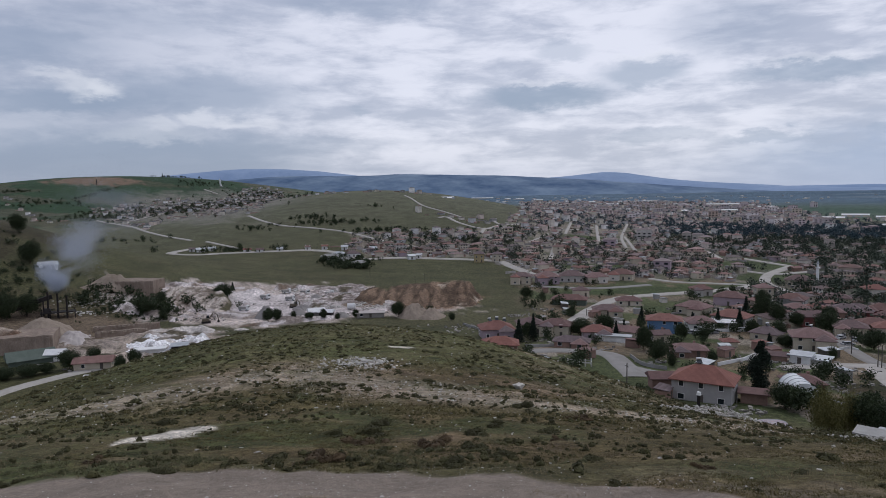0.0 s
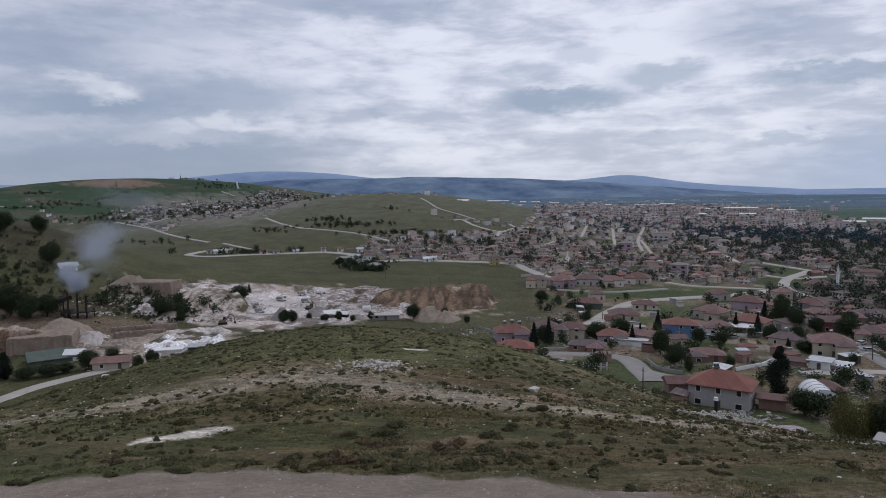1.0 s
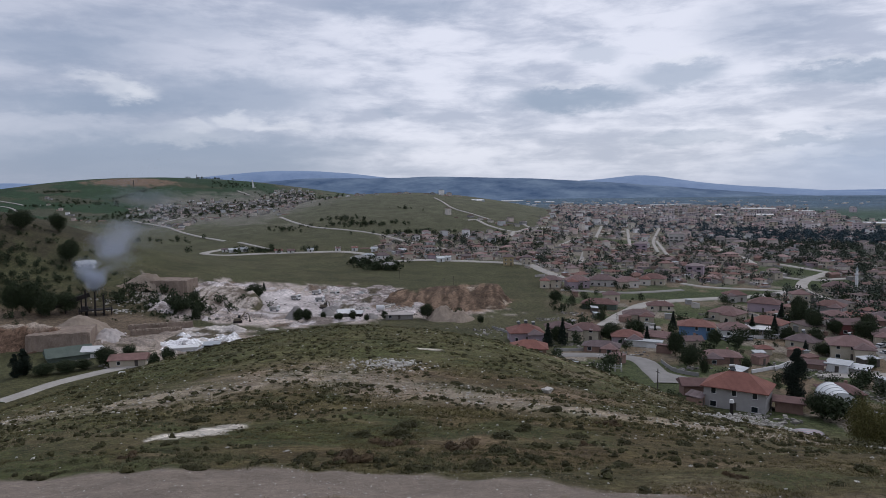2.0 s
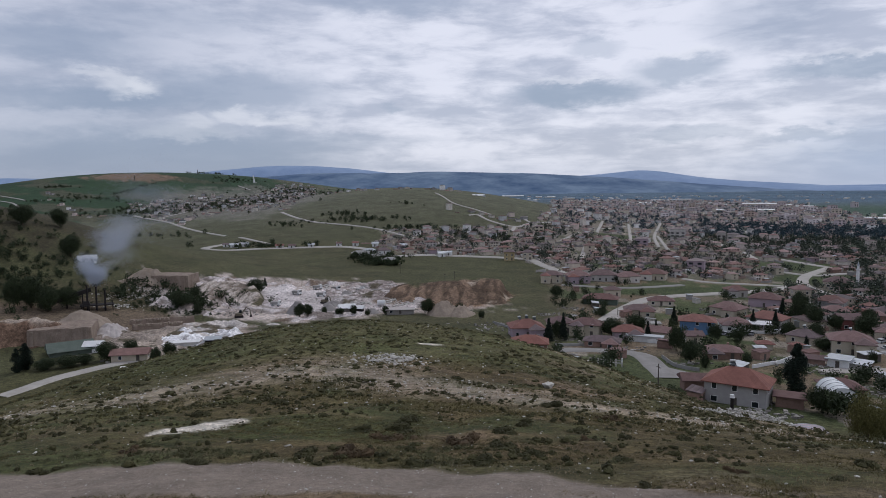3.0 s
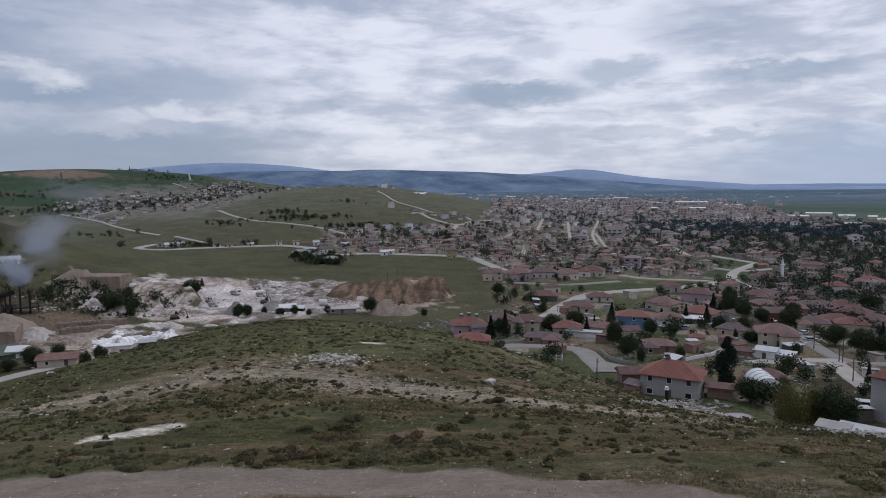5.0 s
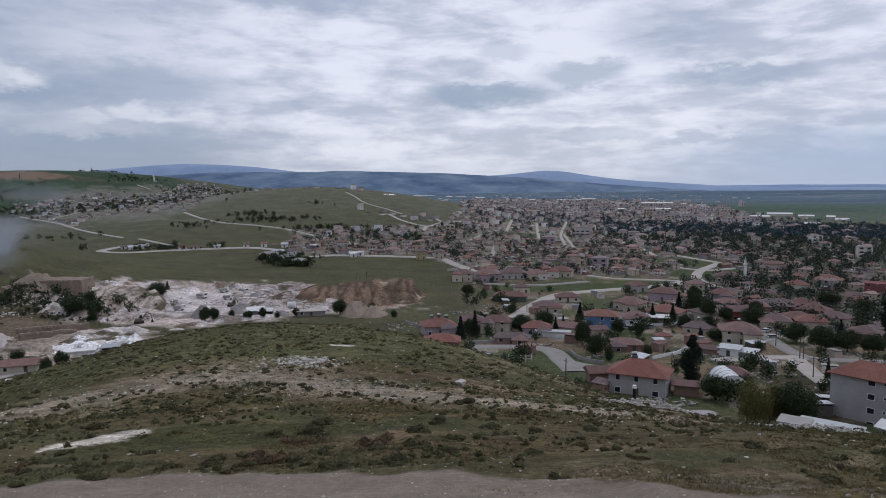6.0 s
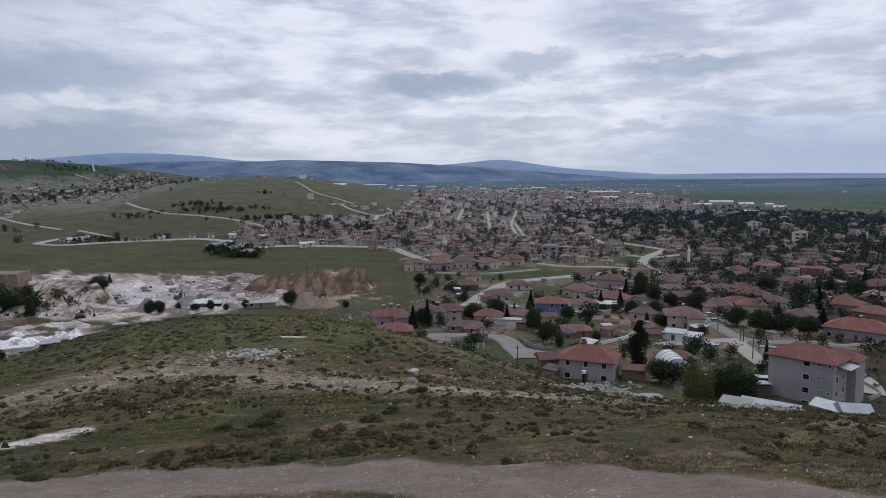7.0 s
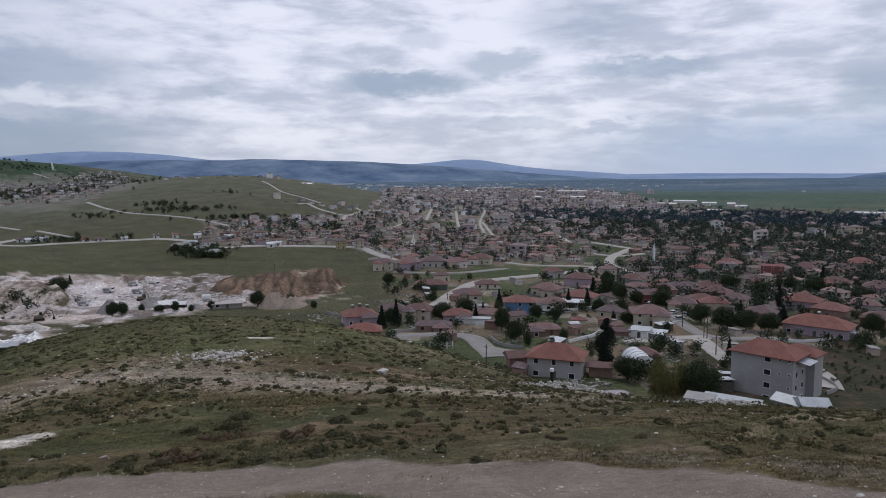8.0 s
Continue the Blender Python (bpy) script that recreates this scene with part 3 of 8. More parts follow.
    for low_p, high_p, colour in ((0.0, 0.22, (0.044, 0.068, 0.026)), (0.22, 0.44, (0.16, 0.125, 0.09)), (0.44, 0.6, (0.235, 0.212, 0.185)), (0.6, 0.76, (0.060, 0.080, 0.034))):
        c = put(c, colour, village * ((pick_plot >= low_p) & (pick_plot < high_p)) * 0.8)
    meadow = soft_step(-oval(x, y, 138, 140, 58, 42, 30) + 0.8 * n_mid, -1.1, -0.8)
    c = put(c, (0.030, 0.034, 0.017), meadow * 0.95)
    c = put(c, (0.066, 0.048, 0.033), meadow * soft_step(fbm(x / 6, y / 6, 209), 0.02, 0.16) * 0.8)
    # town ground
    built = in_town(x, y)
    orchard = soft_step(x - 0.28 * y, 0, 150) * (1 - soft_step(r, 980, 1120) * (1 - soft_step(np.degrees(np.arctan2(x, y)), 28, 32)))
    c = put(c, (0.205, 0.190, 0.168), built * (0.62 - 0.5 * orchard))
    c = put(c, (0.235, 0.215, 0.195), built * soft_step(n_mid + 0.5 * fbm(x / 3, y / 3, 83), 0.02, 0.2) * (0.75 - 0.45 * orchard))
    c = put(c, (0.046, 0.068, 0.058), built * orchard * 0.6)
    c = put(c, (0.052, 0.066, 0.032), built * soft_step(fbm(x / 11, y / 11, 87), 0.04, 0.16) * 0.75)
    for cx, cy, a, b, turn in ((212, 418, 34, 22, 25), (226, 480, 30, 26, 10), (120, 372, 62, 12, 12), (105, 480, 26, 14, 0), (150, 700, 26, 30, 0)):
        c = put(c, (0.050, 0.068, 0.030), soft_step(-oval(x, y, cx, cy, a, b, turn), -1.1, -0.9))
    c = put(c, (0.070, 0.063, 0.038), soft_step(-oval(x, y, -148, 300, 40, 24, 10) + 0.8 * n_mid, -1.1, -0.8) * 0.9)
    # quarry: chalk floor, brown cut slope, tan bank
    w = soft_step(-oval(x, y, -88, 335, 74, 62, 20) + 0.9 * n_mid, -1.05, -0.85)
    c = put(c, (0.43, 0.385, 0.37), w)
    c = put(c, (0.30, 0.262, 0.24), w * soft_step(fbm(x / 13, y / 13, 63, 4), 0.0, 0.12) * 0.8)
    w = soft_step(-oval(x, y, -30, 318, 46, 26, 0) + 0.9 * n_mid, -1.05, -0.85)
    c = put(c, (0.37, 0.33, 0.31), w)
    w = soft_step(-oval(x, y, -14, 342, 34, 36, 0) + 1.0 * n_mid, -1.05, -0.8)
    c = put(c, (0.185, 0.125, 0.085), w)
    w = soft_step(-oval(x, y, -108, 240, 34, 26, 0) + 0.9 * n_mid, -1.05, -0.85)
    c = put(c, (0.34, 0.295, 0.26), w)
    w = soft_step(-oval(x, y, -160, 262, 40, 26, 0) + 0.9 * n_mid, -1.05, -0.85)
    c = put(c, (0.125, 0.100, 0.074), w)
    return np.clip(c * np.array((1.04, 0.99, 0.93)), 0.01, 0.8)


front = np.linspace(-63, 63, 560)
turns = np.radians(np.concatenate([front, np.linspace(63, 297, 60)[1:]]))
rings = np.concatenate([[0.0], np.geomspace(0.6, 3900, 480)])
A, R = np.meshgrid(turns, rings)
GX, GY = R * np.sin(A), R * np.cos(A)
GZ = ground(GX, GY)
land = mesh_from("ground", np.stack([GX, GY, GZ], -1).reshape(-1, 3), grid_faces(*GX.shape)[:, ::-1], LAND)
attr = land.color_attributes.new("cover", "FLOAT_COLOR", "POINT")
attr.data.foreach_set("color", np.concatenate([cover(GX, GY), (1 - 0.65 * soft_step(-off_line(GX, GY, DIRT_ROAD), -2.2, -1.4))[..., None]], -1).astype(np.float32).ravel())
tagged(new("ground", land), "rough steppe hillside and valley floor with chalky bare patches", "ground", kind="structure")


def ridge(name, label, material, distance, depth, crest, spread=(-64, 64), foot=-40.0, seed=0, steps=420):
    """A far range: a crest line over the compass, with a slope towards the valley and one behind."""
    a = np.radians(np.linspace(*spread, steps))
    rows, k = [], 14
    for i in range(k + 1):
        f = i / k
        d = distance + depth * f
        h = np.sin(f * math.pi / 2) ** 1.2
        wob = 0.34 * fbm(np.degrees(a) * 0.55, 0 * a + i * 0.4, seed + 3) * (1 - f) + 0.12 * np.abs(fbm(np.degrees(a) * 1.8, 0 * a + i * 0.25, seed + 8, 3)) * (1 - f)
        rows.append(np.stack([d * np.sin(a), d * np.cos(a), foot + (EYE + crest(np.degrees(a)) * d - foot) * np.clip(h + wob * h, 0, 1.05)], -1))
    rows.append(np.stack([(distance + depth * 1.2) * np.sin(a), (distance + depth * 1.2) * np.cos(a), 0 * a + foot], -1))
    v = np.concatenate(rows)
    return tagged(new(name, mesh_from(name, v, grid_faces(k + 2, steps)[:, ::-1], material)), label, "hills", kind="structure")


def hump(a, at, height, wide):
    return height * np.exp(-0.5 * ((a - at) / wide) ** 2)


# three ranges, each coloured with the haze of its distance
ridge("backdrop_pale", "mountains on the horizon, paled and blued by painted haze", RIDGE_PALE, 4500, 300, lambda a: 0.0022 + hump(a, 33, 0.0015, 4) + 0.0012 * fbm(a * 0.4, 0 * a, 91), (18, 64), seed=7)
ridge("backdrop_far", "long mountain with a rounded summit, tinted blue for haze", RIDGE_FAR, 4200, 500, lambda a: np.maximum(hump(a, -14.8, 0.0362, 9.2), hump(a, 14.1, 0.0085, 2.6) + 0.0180 * (1 - soft_step(a, 11, 33))) + 0.0012 * fbm(a * 0.6, 0 * a, 81), seed=9)
ridge("backdrop_ridge", "wooded ridge beyond the town, tinted blue for haze", RIDGE_NEAR, 3200, 1000, lambda a: 0.0252 - 0.0335 * soft_step(a, 0, 34) + hump(a, 46, 0.013, 2.6) + hump(a, -3, 0.0022, 1.8) - 0.026 * soft_step(-a, 12, 31) + 0.0014 * fbm(a * 0.7, 0 * a, 71), seed=5)


# ---- builders ----
SHARED = {}


def height_at(x, y):
    return float(ground(x, y))


def part(name, mesh, parent, label="", m=None):
    """Links a mesh (or bmesh and material) as one part under a thing."""
    ob = new(name, mesh)
    ob.parent = parent
    if m is not None:
        ob.matrix_basis = m
    if label:
        ob["label"] = label
    return ob


def to_mesh(bm, name, *materials):
    bmesh.ops.recalc_face_normals(bm, faces=bm.faces)
    me = bpy.data.meshes.new(name)
    bm.to_mesh(me)
    bm.free()
    for m in materials:
        me.materials.append(m)
    return me


def box(bm, x0, x1, y0, y1, z0, z1, m=None, index=0, taper=0.0):
    k = taper
    pts = [(x0, y0, z0), (x1, y0, z0), (x1, y1, z0), (x0, y1, z0), (x0 + k, y0 + k, z1), (x1 - k, y0 + k, z1), (x1 - k, y1 - k, z1), (x0 + k, y1 - k, z1)]
    v = [bm.verts.new(m @ Vector(p) if m is not None else p) for p in pts]
    for f in ((3, 2, 1, 0), (4, 5, 6, 7), (0, 1, 5, 4), (1, 2, 6, 5), (2, 3, 7, 6), (3, 0, 4, 7)):
        bm.faces.new([v[i] for i in f]).material_index = index


def box_mesh(key, name, size, material, taper=0.0):
    """A shared box on its base."""
    if key not in SHARED:
        bm = bmesh.new()
        w, d, h = size
        box(bm, -w / 2, w / 2, -d / 2, d / 2, 0, h, taper=taper)
        SHARED[key] = to_mesh(bm, name, material)
    return SHARED[key]


def tube(bm, points, radius, sides=8, end_radius=None):
    """A round bar along the points."""
    rings = []
    for i, p in enumerate(points):
        p = Vector(p)
        a = Vector(points[max(i - 1, 0)])
        b = Vector(points[min(i + 1, len(points) - 1)])
        q = (b - a).to_track_quat("Z", "Y")
        r = radius if end_radius is None else radius + (end_radius - radius) * i / (len(points) - 1)
        rings.append([bm.verts.new(p + q @ Vector((r * math.cos(t), r * math.sin(t), 0))) for t in (2 * math.pi * k / sides for k in range(sides))])
    for r0, r1 in zip(rings, rings[1:]):
        for k in range(sides):
            bm.faces.new((r0[k], r0[(k + 1) % sides], r1[(k + 1) % sides], r1[k]))
    bm.faces.new(rings[0][::-1])
    bm.faces.new(rings[-1])


def roof_mesh(bm, w, d, z, rise, over=0.5, kind="hip", index=0):
    """A tiled roof with a fascia; the long side along x."""
    a, b = w / 2 + over, d / 2 + over
    t = 0.18
    if kind == "flat":
        box(bm, -a, a, -b, b, z, z + 0.25, index=index)
        return
    inset = min(b, a - 0.2) if kind == "hip" else 0.0
    if a <= b + 0.25 and kind == "hip":
        inset = a - 0.1
    ring0 = [bm.verts.new(p) for p in ((-a, -b, z), (a, -b, z), (a, b, z), (-a, b, z))]
    ring1 = [bm.verts.new(p) for p in ((-a, -b, z + t), (a, -b, z + t), (a, b, z + t), (-a, b, z + t))]
    r0, r1 = bm.verts.new((-a + inset, 0, z + t + rise)), bm.verts.new((a - inset, 0, z + t + rise))
    for f in (ring0[::-1], (ring1[0], ring1[1], r1, r0), (ring1[2], ring1[3], r0, r1), (ring1[1], ring1[2], r1), (ring1[3], ring1[0], r0)):
        bm.faces.new(f).material_index = index
    for k in range(4):
        bm.faces.new((ring0[k], ring0[(k + 1) % 4], ring1[(k + 1) % 4], ring1[k])).material_index = index


def window_meshes(w, h):
    key = ("window", round(w, 2), round(h, 2))
    if key not in SHARED:
        bm = bmesh.new()
        f = 0.09
        rings = [[bm.verts.new((sx * (w / 2 - e), yy, h / 2 + sz * (h / 2 - e))) for sx, sz in ((-1, -1), (1, -1), (1, 1), (-1, 1))] for yy, e in ((-0.07, 0), (-0.07, f), (0.03, f), (0.03, 0))]
        for r0, r1 in zip(rings, rings[1:] + rings[:1]):
            for k in range(4):
                bm.faces.new((r0[k], r0[(k + 1) % 4], r1[(k + 1) % 4], r1[k]))
        frame_me = to_mesh(bm, "window", WHITE)
        bm = bmesh.new()
        box(bm, -w / 2 + f, w / 2 - f, -0.02, 0.028, f, h - f)
        SHARED[key] = (frame_me, to_mesh(bm, "pane", GLASS))
    return SHARED[key]


def add_window(parent, m, w=1.3, h=1.3, pane=True):
    frame_me, pane_me = window_meshes(w, h)
    ob = part("window", frame_me, parent, m=m)
    if pane:
        part("pane", pane_me, ob)
    return ob


def seat(x, y, w, d, turn):
    """The lowest ground under a footprint."""
    c, s = math.cos(radians(turn)), math.sin(radians(turn))
    return min(height_at(x + i * w / 2 * c - j * d / 2 * s, y + i * w / 2 * s + j * d / 2 * c) for i in (-1, 1) for j in (-1, 1))


def house(x, y, w, d, storeys, turn, wall, roof, label, kind="hip", windows=True, chimney=True, rise=None, name="house", storey=2.8, wing=True, group="houses of the village", over=0.65, lift=0.0):
    """A house on the ground at x, y: walls, roof, chimney, door and its windows as parts."""
    z = seat(x, y, w, d, turn) - 0.3 + lift
    base = tagged(new(name), label, "house" if name == "house" else name.replace("_", " "), group)
    base.matrix_basis = pose(x, y, z, 0, 0, turn)
    h = storeys * storey + 0.55
    bm = bmesh.new()
    box(bm, -w / 2, w / 2, -d / 2, d / 2, 0, h)
    if kind == "gable":
        for s in (-1, 1):
            rr = rise or 0.27 * d
            tri = [bm.verts.new((s * (w / 2 - 0.02 * e), p[0], p[1])) for e in (0, 8) for p in ((-d / 2, h), (d / 2, h), (0, h + rr))]
            bm.faces.new(tri[:3])
            bm.faces.new(tri[3:])
            for k in range(3):
                bm.faces.new((tri[k], tri[(k + 1) % 3], tri[3 + (k + 1) % 3], tri[3 + k]))
    part("wall", to_mesh(bm, "wall", wall), base)
    bm = bmesh.new()
    roof_mesh(bm, w, d, h + 0.004, rise or 0.27 * min(w, d), over, kind)
    part("roof", to_mesh(bm, "roof", roof), base)
    if wing and kind == "hip" and w > 8.8 and int(x * 3 + y * 5) % 5 < 3 and name == "house":
        ww, wd, side = 0.46 * w, 0.34 * d, (1 if int(x + y) % 2 else -1)
        cx = side * (w / 2 - ww / 2 - 0.25)
        bm = bmesh.new()
        box(bm, cx - ww / 2, cx + ww / 2, -d / 2 - wd, -d / 2 - 0.003, 0, h - 0.25)
        part("wing_wall", to_mesh(bm, "wing_wall", wall), base)
        bm = bmesh.new()
        roof_mesh(bm, wd + d * 0.75, ww, h - 0.246, 0.25 * ww, 0.4, "hip")
        part("wing_roof", to_mesh(bm, "wing_roof", roof), base, m=pose(cx, -d / 2 - wd + (wd + d * 0.75) / 2, 0, 0, 0, 90))
        add_window(base, pose(cx, -d / 2 - wd - 0.01, 1.1), 1.4, 1.2)
    if chimney:
        me = box_mesh(("chimney",), "chimney", (0.6, 0.6, 1.9), BRICK)
        part("chimney", me, base, m=pose(w * 0.18, d * 0.1, h + 0.3))
    if windows:
        rng = random.Random(int(x * 7 + y * 13))
        for level in range(max(1, round(storeys))):
            zz = 1.15 + level * storey
            for side, span, half in ((0, w, d / 2), (180, w, d / 2), (90, d, w / 2), (270, d, w / 2)):
                n = max(1, int(span / 3.6))
                for k in range(n):
                    if level == 0 and k == n // 2 and side == 0:
                        me = box_mesh(("door",), "door", (1.0, 0.12, 2.1), POLE_WOOD)
                        part("door", me, base, m=pose(0, 0, 0, 0, 0, side) @ pose((k + 0.5) / n * span - span / 2, -half - 0.02, 0.55))
                        continue
                    if rng.random() < 0.12:
                        continue
                    add_window(base, pose(0, 0, 0, 0, 0, side) @ pose((k + 0.5) / n * span - span / 2, -half - 0.01, zz), 1.4 if rng.random() < 0.5 else 1.1, 1.3)
    return base


# leaves: crowns are clouds of small blades gathered in clumps
def leaf_cloud(rng, centres, radii, count, size, flat=1.0):
    """Verts and faces of blades scattered on and in clumps."""
    k = rng.integers(0, len(centres), count)
    way = rng.normal(size=(count, 3))
    way /= np.linalg.norm(way, axis=1, keepdims=True)
    depth = rng.random(count) ** 0.5
    p = centres[k] + way * radii[k][:, None] * depth[:, None] * np.array((1, 1, flat))
    a = rng.normal(size=(count, 3))
    a /= np.linalg.norm(a, axis=1, keepdims=True)
    b = np.cross(a, rng.normal(size=(count, 3)))
    b /= np.linalg.norm(b, axis=1, keepdims=True) + 1e-9
    s = size * (0.6 + 0.8 * rng.random(count))[:, None]
    quad = np.stack([p - a * s, p + b * s * 0.55, p + a * s, p - b * s * 0.55], 1)
    return quad.reshape(-1, 3), np.arange(count * 4).reshape(-1, 4)


def crown_points(rng, kind, h, w):
    """Clump centres and radii for a crown h high and w wide above a stem."""
    if kind == "poplar":
        n = 26
        z = np.linspace(0.08, 0.97, n)
        r = w / 2 * np.sin(np.clip(z * 1.08, 0, 1) * math.pi) ** 0.6 * 0.75
        t = rng.random(n) * 6.28
        c = np.stack([r * np.cos(t) * 0.5, r * np.sin(t) * 0.5, z * h], 1)
        return c, np.maximum(r * 0.75, w * 0.12)
    if kind == "conifer":
        n = 34
        z = np.linspace(0.1, 0.98, n)
        r = w / 2 * (1.02 - z)
        t = np.arange(n) * 2.4
        c = np.stack([r * np.cos(t) * 0.6, r * np.sin(t) * 0.6, z * h], 1)
        return c, np.maximum(r * 0.55, w * 0.07)
    n = 48
    way = rng.normal(size=(n, 3))
    way /= np.linalg.norm(way, axis=1, keepdims=True)
    c = way * np.array((w * 0.33, w * 0.33, h * 0.34)) * (0.55 + 0.5 * rng.random(n))[:, None] + np.array((0, 0, h * 0.53))
    return c, w * (0.15 + 0.12 * rng.random(n))


def tree_template(kind, h, w, leaf, seed, leaves, blade):
    rng = np.random.default_rng(seed)
    c, r = crown_points(rng, kind, h, w)
    v, f = leaf_cloud(rng, c, r, leaves, blade)
    crown = mesh_from("crown", v, f, leaf, False)
    bm = bmesh.new()
    top = h * (0.55 if kind == "round" else 0.9)
    tube(bm, [(0, 0, -0.6), (0.05 * w * 0.3, 0, top * 0.4), (0, 0.04 * w * 0.3, top)], 0.035 * h * 0.55 + 0.06, 7, 0.05)
    if kind == "round":
        for k in range(5):
            t = k * 1.256 + rng.random()
            tube(bm, [(0, 0, top * (0.45 + 0.08 * k)), (0.16 * w * math.cos(t), 0.16 * w * math.sin(t), top * 0.8), (0.3 * w * math.cos(t), 0.3 * w * math.sin(t), h * 0.68)], 0.09, 5, 0.03)
    return crown, to_mesh(bm, "trunk", BARK)


TREES = {}
for key, kind, h, w, leaf, leaves, blade in (("broad", "round", 8, 7, LEAF, 13000, 0.135), ("broad_b", "round", 8, 7.5, LEAF, 13000, 0.135), ("olive", "round", 7, 9, LEAF_OLIVE, 15000, 0.13),
                                             ("poplar", "poplar", 12, 5.5, LEAF_DARK, 12000, 0.16), ("conifer", "conifer", 8, 4, LEAF_DARK, 7000, 0.14), ("bush", "round", 3, 4, LEAF, 4500, 0.09)):
    TREES[key] = (tree_template(kind, h, w, leaf, len(TREES) + 5, leaves, blade), h, w)
TREE_LABELS = {"broad": "leafy dark green garden tree beside village houses", "broad_b": "round-crowned dark green tree on the valley slope", "olive": "wide olive-green willow on the slope below the hill",
               "poplar": "tall dense dark green poplar beside a house", "conifer": "dark pointed conifer in a village garden", "bush": "low green bush on rough ground"}


def tree(x, y, h, w=None, kind="broad", turn=None, sink=0.0):
    (crown, trunk), h0, w0 = TREES[kind]
    ob = tagged(new("bush" if kind == "bush" else "tree"), TREE_LABELS[kind], "bush" if kind == "bush" else "tree", "trees and bushes of the valley")
    s, sw = h / h0, (w or h * w0 / h0) / w0
    ob.matrix_basis = pose(x, y, height_at(x, y) - 0.2 - sink, 0, 0, (x * 37 + y * 91) % 360 if turn is None else turn) @ Matrix.Diagonal((sw, sw, s, 1))
    part("trunk", trunk, ob)
    part("crown", crown, ob)
    return ob


def smooth_path(points, step):
    """Evenly spaced points on a smooth line through the given ones."""
    p = [np.array(q, float) for q in points]
    p = [2 * p[0] - p[1]] + p + [2 * p[-1] - p[-2]]
    out = []
    for a, b, c, d in zip(p, p[1:], p[2:], p[3:]):
        n = max(2, int(np.linalg.norm(c - b) / step))
        for k in range(n):
            t = k / n
            out.append(0.5 * (2 * b + (c - a) * t + (2 * a - 5 * b + 4 * c - d) * t * t + (3 * b - a - 3 * c + d) * t ** 3))
    out.append(p[-2])
    return np.array(out)


def road(points, width, material=TRACK, name="road", label="pale unsurfaced road along the valley", step=4.0):
    """A road laid over the ground, with rough shoulders."""
    p = smooth_path(points, step)
    d = np.gradient(p, axis=0)
    side = np.stack([-d[:, 1], d[:, 0]], 1) / (np.linalg.norm(d, axis=1, keepdims=True) + 1e-9)
    r = np.linalg.norm(p, axis=1)
    rows = []
    for o, dz in ((-0.62, -0.5), (-0.5, 0.0), (-0.17, 0.03), (0.17, 0.03), (0.5, 0.0), (0.62, -0.5)):
        ragged = 1 + 0.22 * fbm(p[:, 0] / 7 + 9 * o, p[:, 1] / 7, 13)
        q = p + side * (o * width * ragged)[:, None]
        z = ground(q[:, 0], q[:, 1]) + 0.04 + 0.0009 * r + dz
        rows.append(np.concatenate([q, z[:, None]], 1))
    v = np.stack(rows, 1).reshape(-1, 3)
    return tagged(new(name, mesh_from(name, v, grid_faces(len(p), 6), material)), label, "road", kind="structure")


def mound(name, x, y, wide, deep, high, material, label, turn=0.0, sharp=1.0, seed=0, rough=0.25, group="", category="heap"):
    """A heap of loose stuff with a broken surface."""
    n = 44
    u = np.linspace(-1, 1, n)
    U, V = np.meshgrid(u, u)
    d = np.sqrt(U * U + V * V)
    d = d * (1 + 1.5 * rough * fbm(U * 2.2 + seed, V * 2.2, seed + 3))
    h = np.clip(1.25 - 1.25 * d, 0, 1) ** sharp
    gully = 1 - 2 * np.abs(fbm(np.arctan2(V, U) * 4.0 + seed, d * 1.2, seed + 9, 3))
    h = h * (1 - 0.5 * rough * (1 - gully)) + 1.2 * rough * np.clip(1 - d, 0, 0.5) * fbm(U * 6, V * 6 + seed, seed + 5)
    c, s = math.cos(radians(turn)), math.sin(radians(turn))
    X, Y = x + U * wide * c - V * deep * s, y + U * wide * s + V * deep * c
    z0 = ground(X, Y)
    v = np.stack([X - x, Y - y, z0 + h * high - 0.35 - height_at(x, y)], -1).reshape(-1, 3)
    ob = tagged(new(name, mesh_from(name, v, grid_faces(n, n), material)), label, category, group)
    ob.location = (x, y, height_at(x, y))
    return ob


def rugged_patch(name, label, cx, cy, wide, deep, turn, shape, colour, step=1.1, category="quarry"):
    """A finely broken piece of ground: shape and colour are functions of the place, edge runs from 1 inside to 0 at the rim."""
    nu, nv = int(2 * wide / step), int(2 * deep / step)
    U, V = np.meshgrid(np.linspace(-1, 1, nu), np.linspace(-1, 1, nv))
    c, s = math.cos(radians(turn)), math.sin(radians(turn))
    X, Y = cx + U * wide * c - V * deep * s, cy + U * wide * s + V * deep * c
    edge = soft_step(1 - np.hypot(U, V) + 0.35 * fbm(X / 14, Y / 14, 17), 0.02, 0.22)
    Z = ground(X, Y) + shape(X, Y, U, V) * edge + 0.55 * edge - 0.5
    me = mesh_from(name, np.stack([X, Y, Z], -1).reshape(-1, 3), grid_faces(nv, nu), LAND)
    attr = me.color_attributes.new("cover", "FLOAT_COLOR", "POINT")
    attr.data.foreach_set("color", np.concatenate([np.clip(colour(X, Y, U, V), 0.01, 0.8), np.ones((nv, nu, 1))], -1).astype(np.float32).ravel())
    return tagged(new(name, me), label, category, kind="structure")


def blend(a, b, w):
    return np.array(a) + (np.array(b) - np.array(a)) * w[..., None]


def stone_shape(rng, size):
    bm = bmesh.new()
    bmesh.ops.create_icosphere(bm, subdivisions=1, radius=size)
    for v in bm.verts:
        v.co = Vector(v.co) * (0.7 + 0.6 * rng.random()) * 1.0
        v.co.z *= 0.65
    return bm


STONE_SHAPES = []
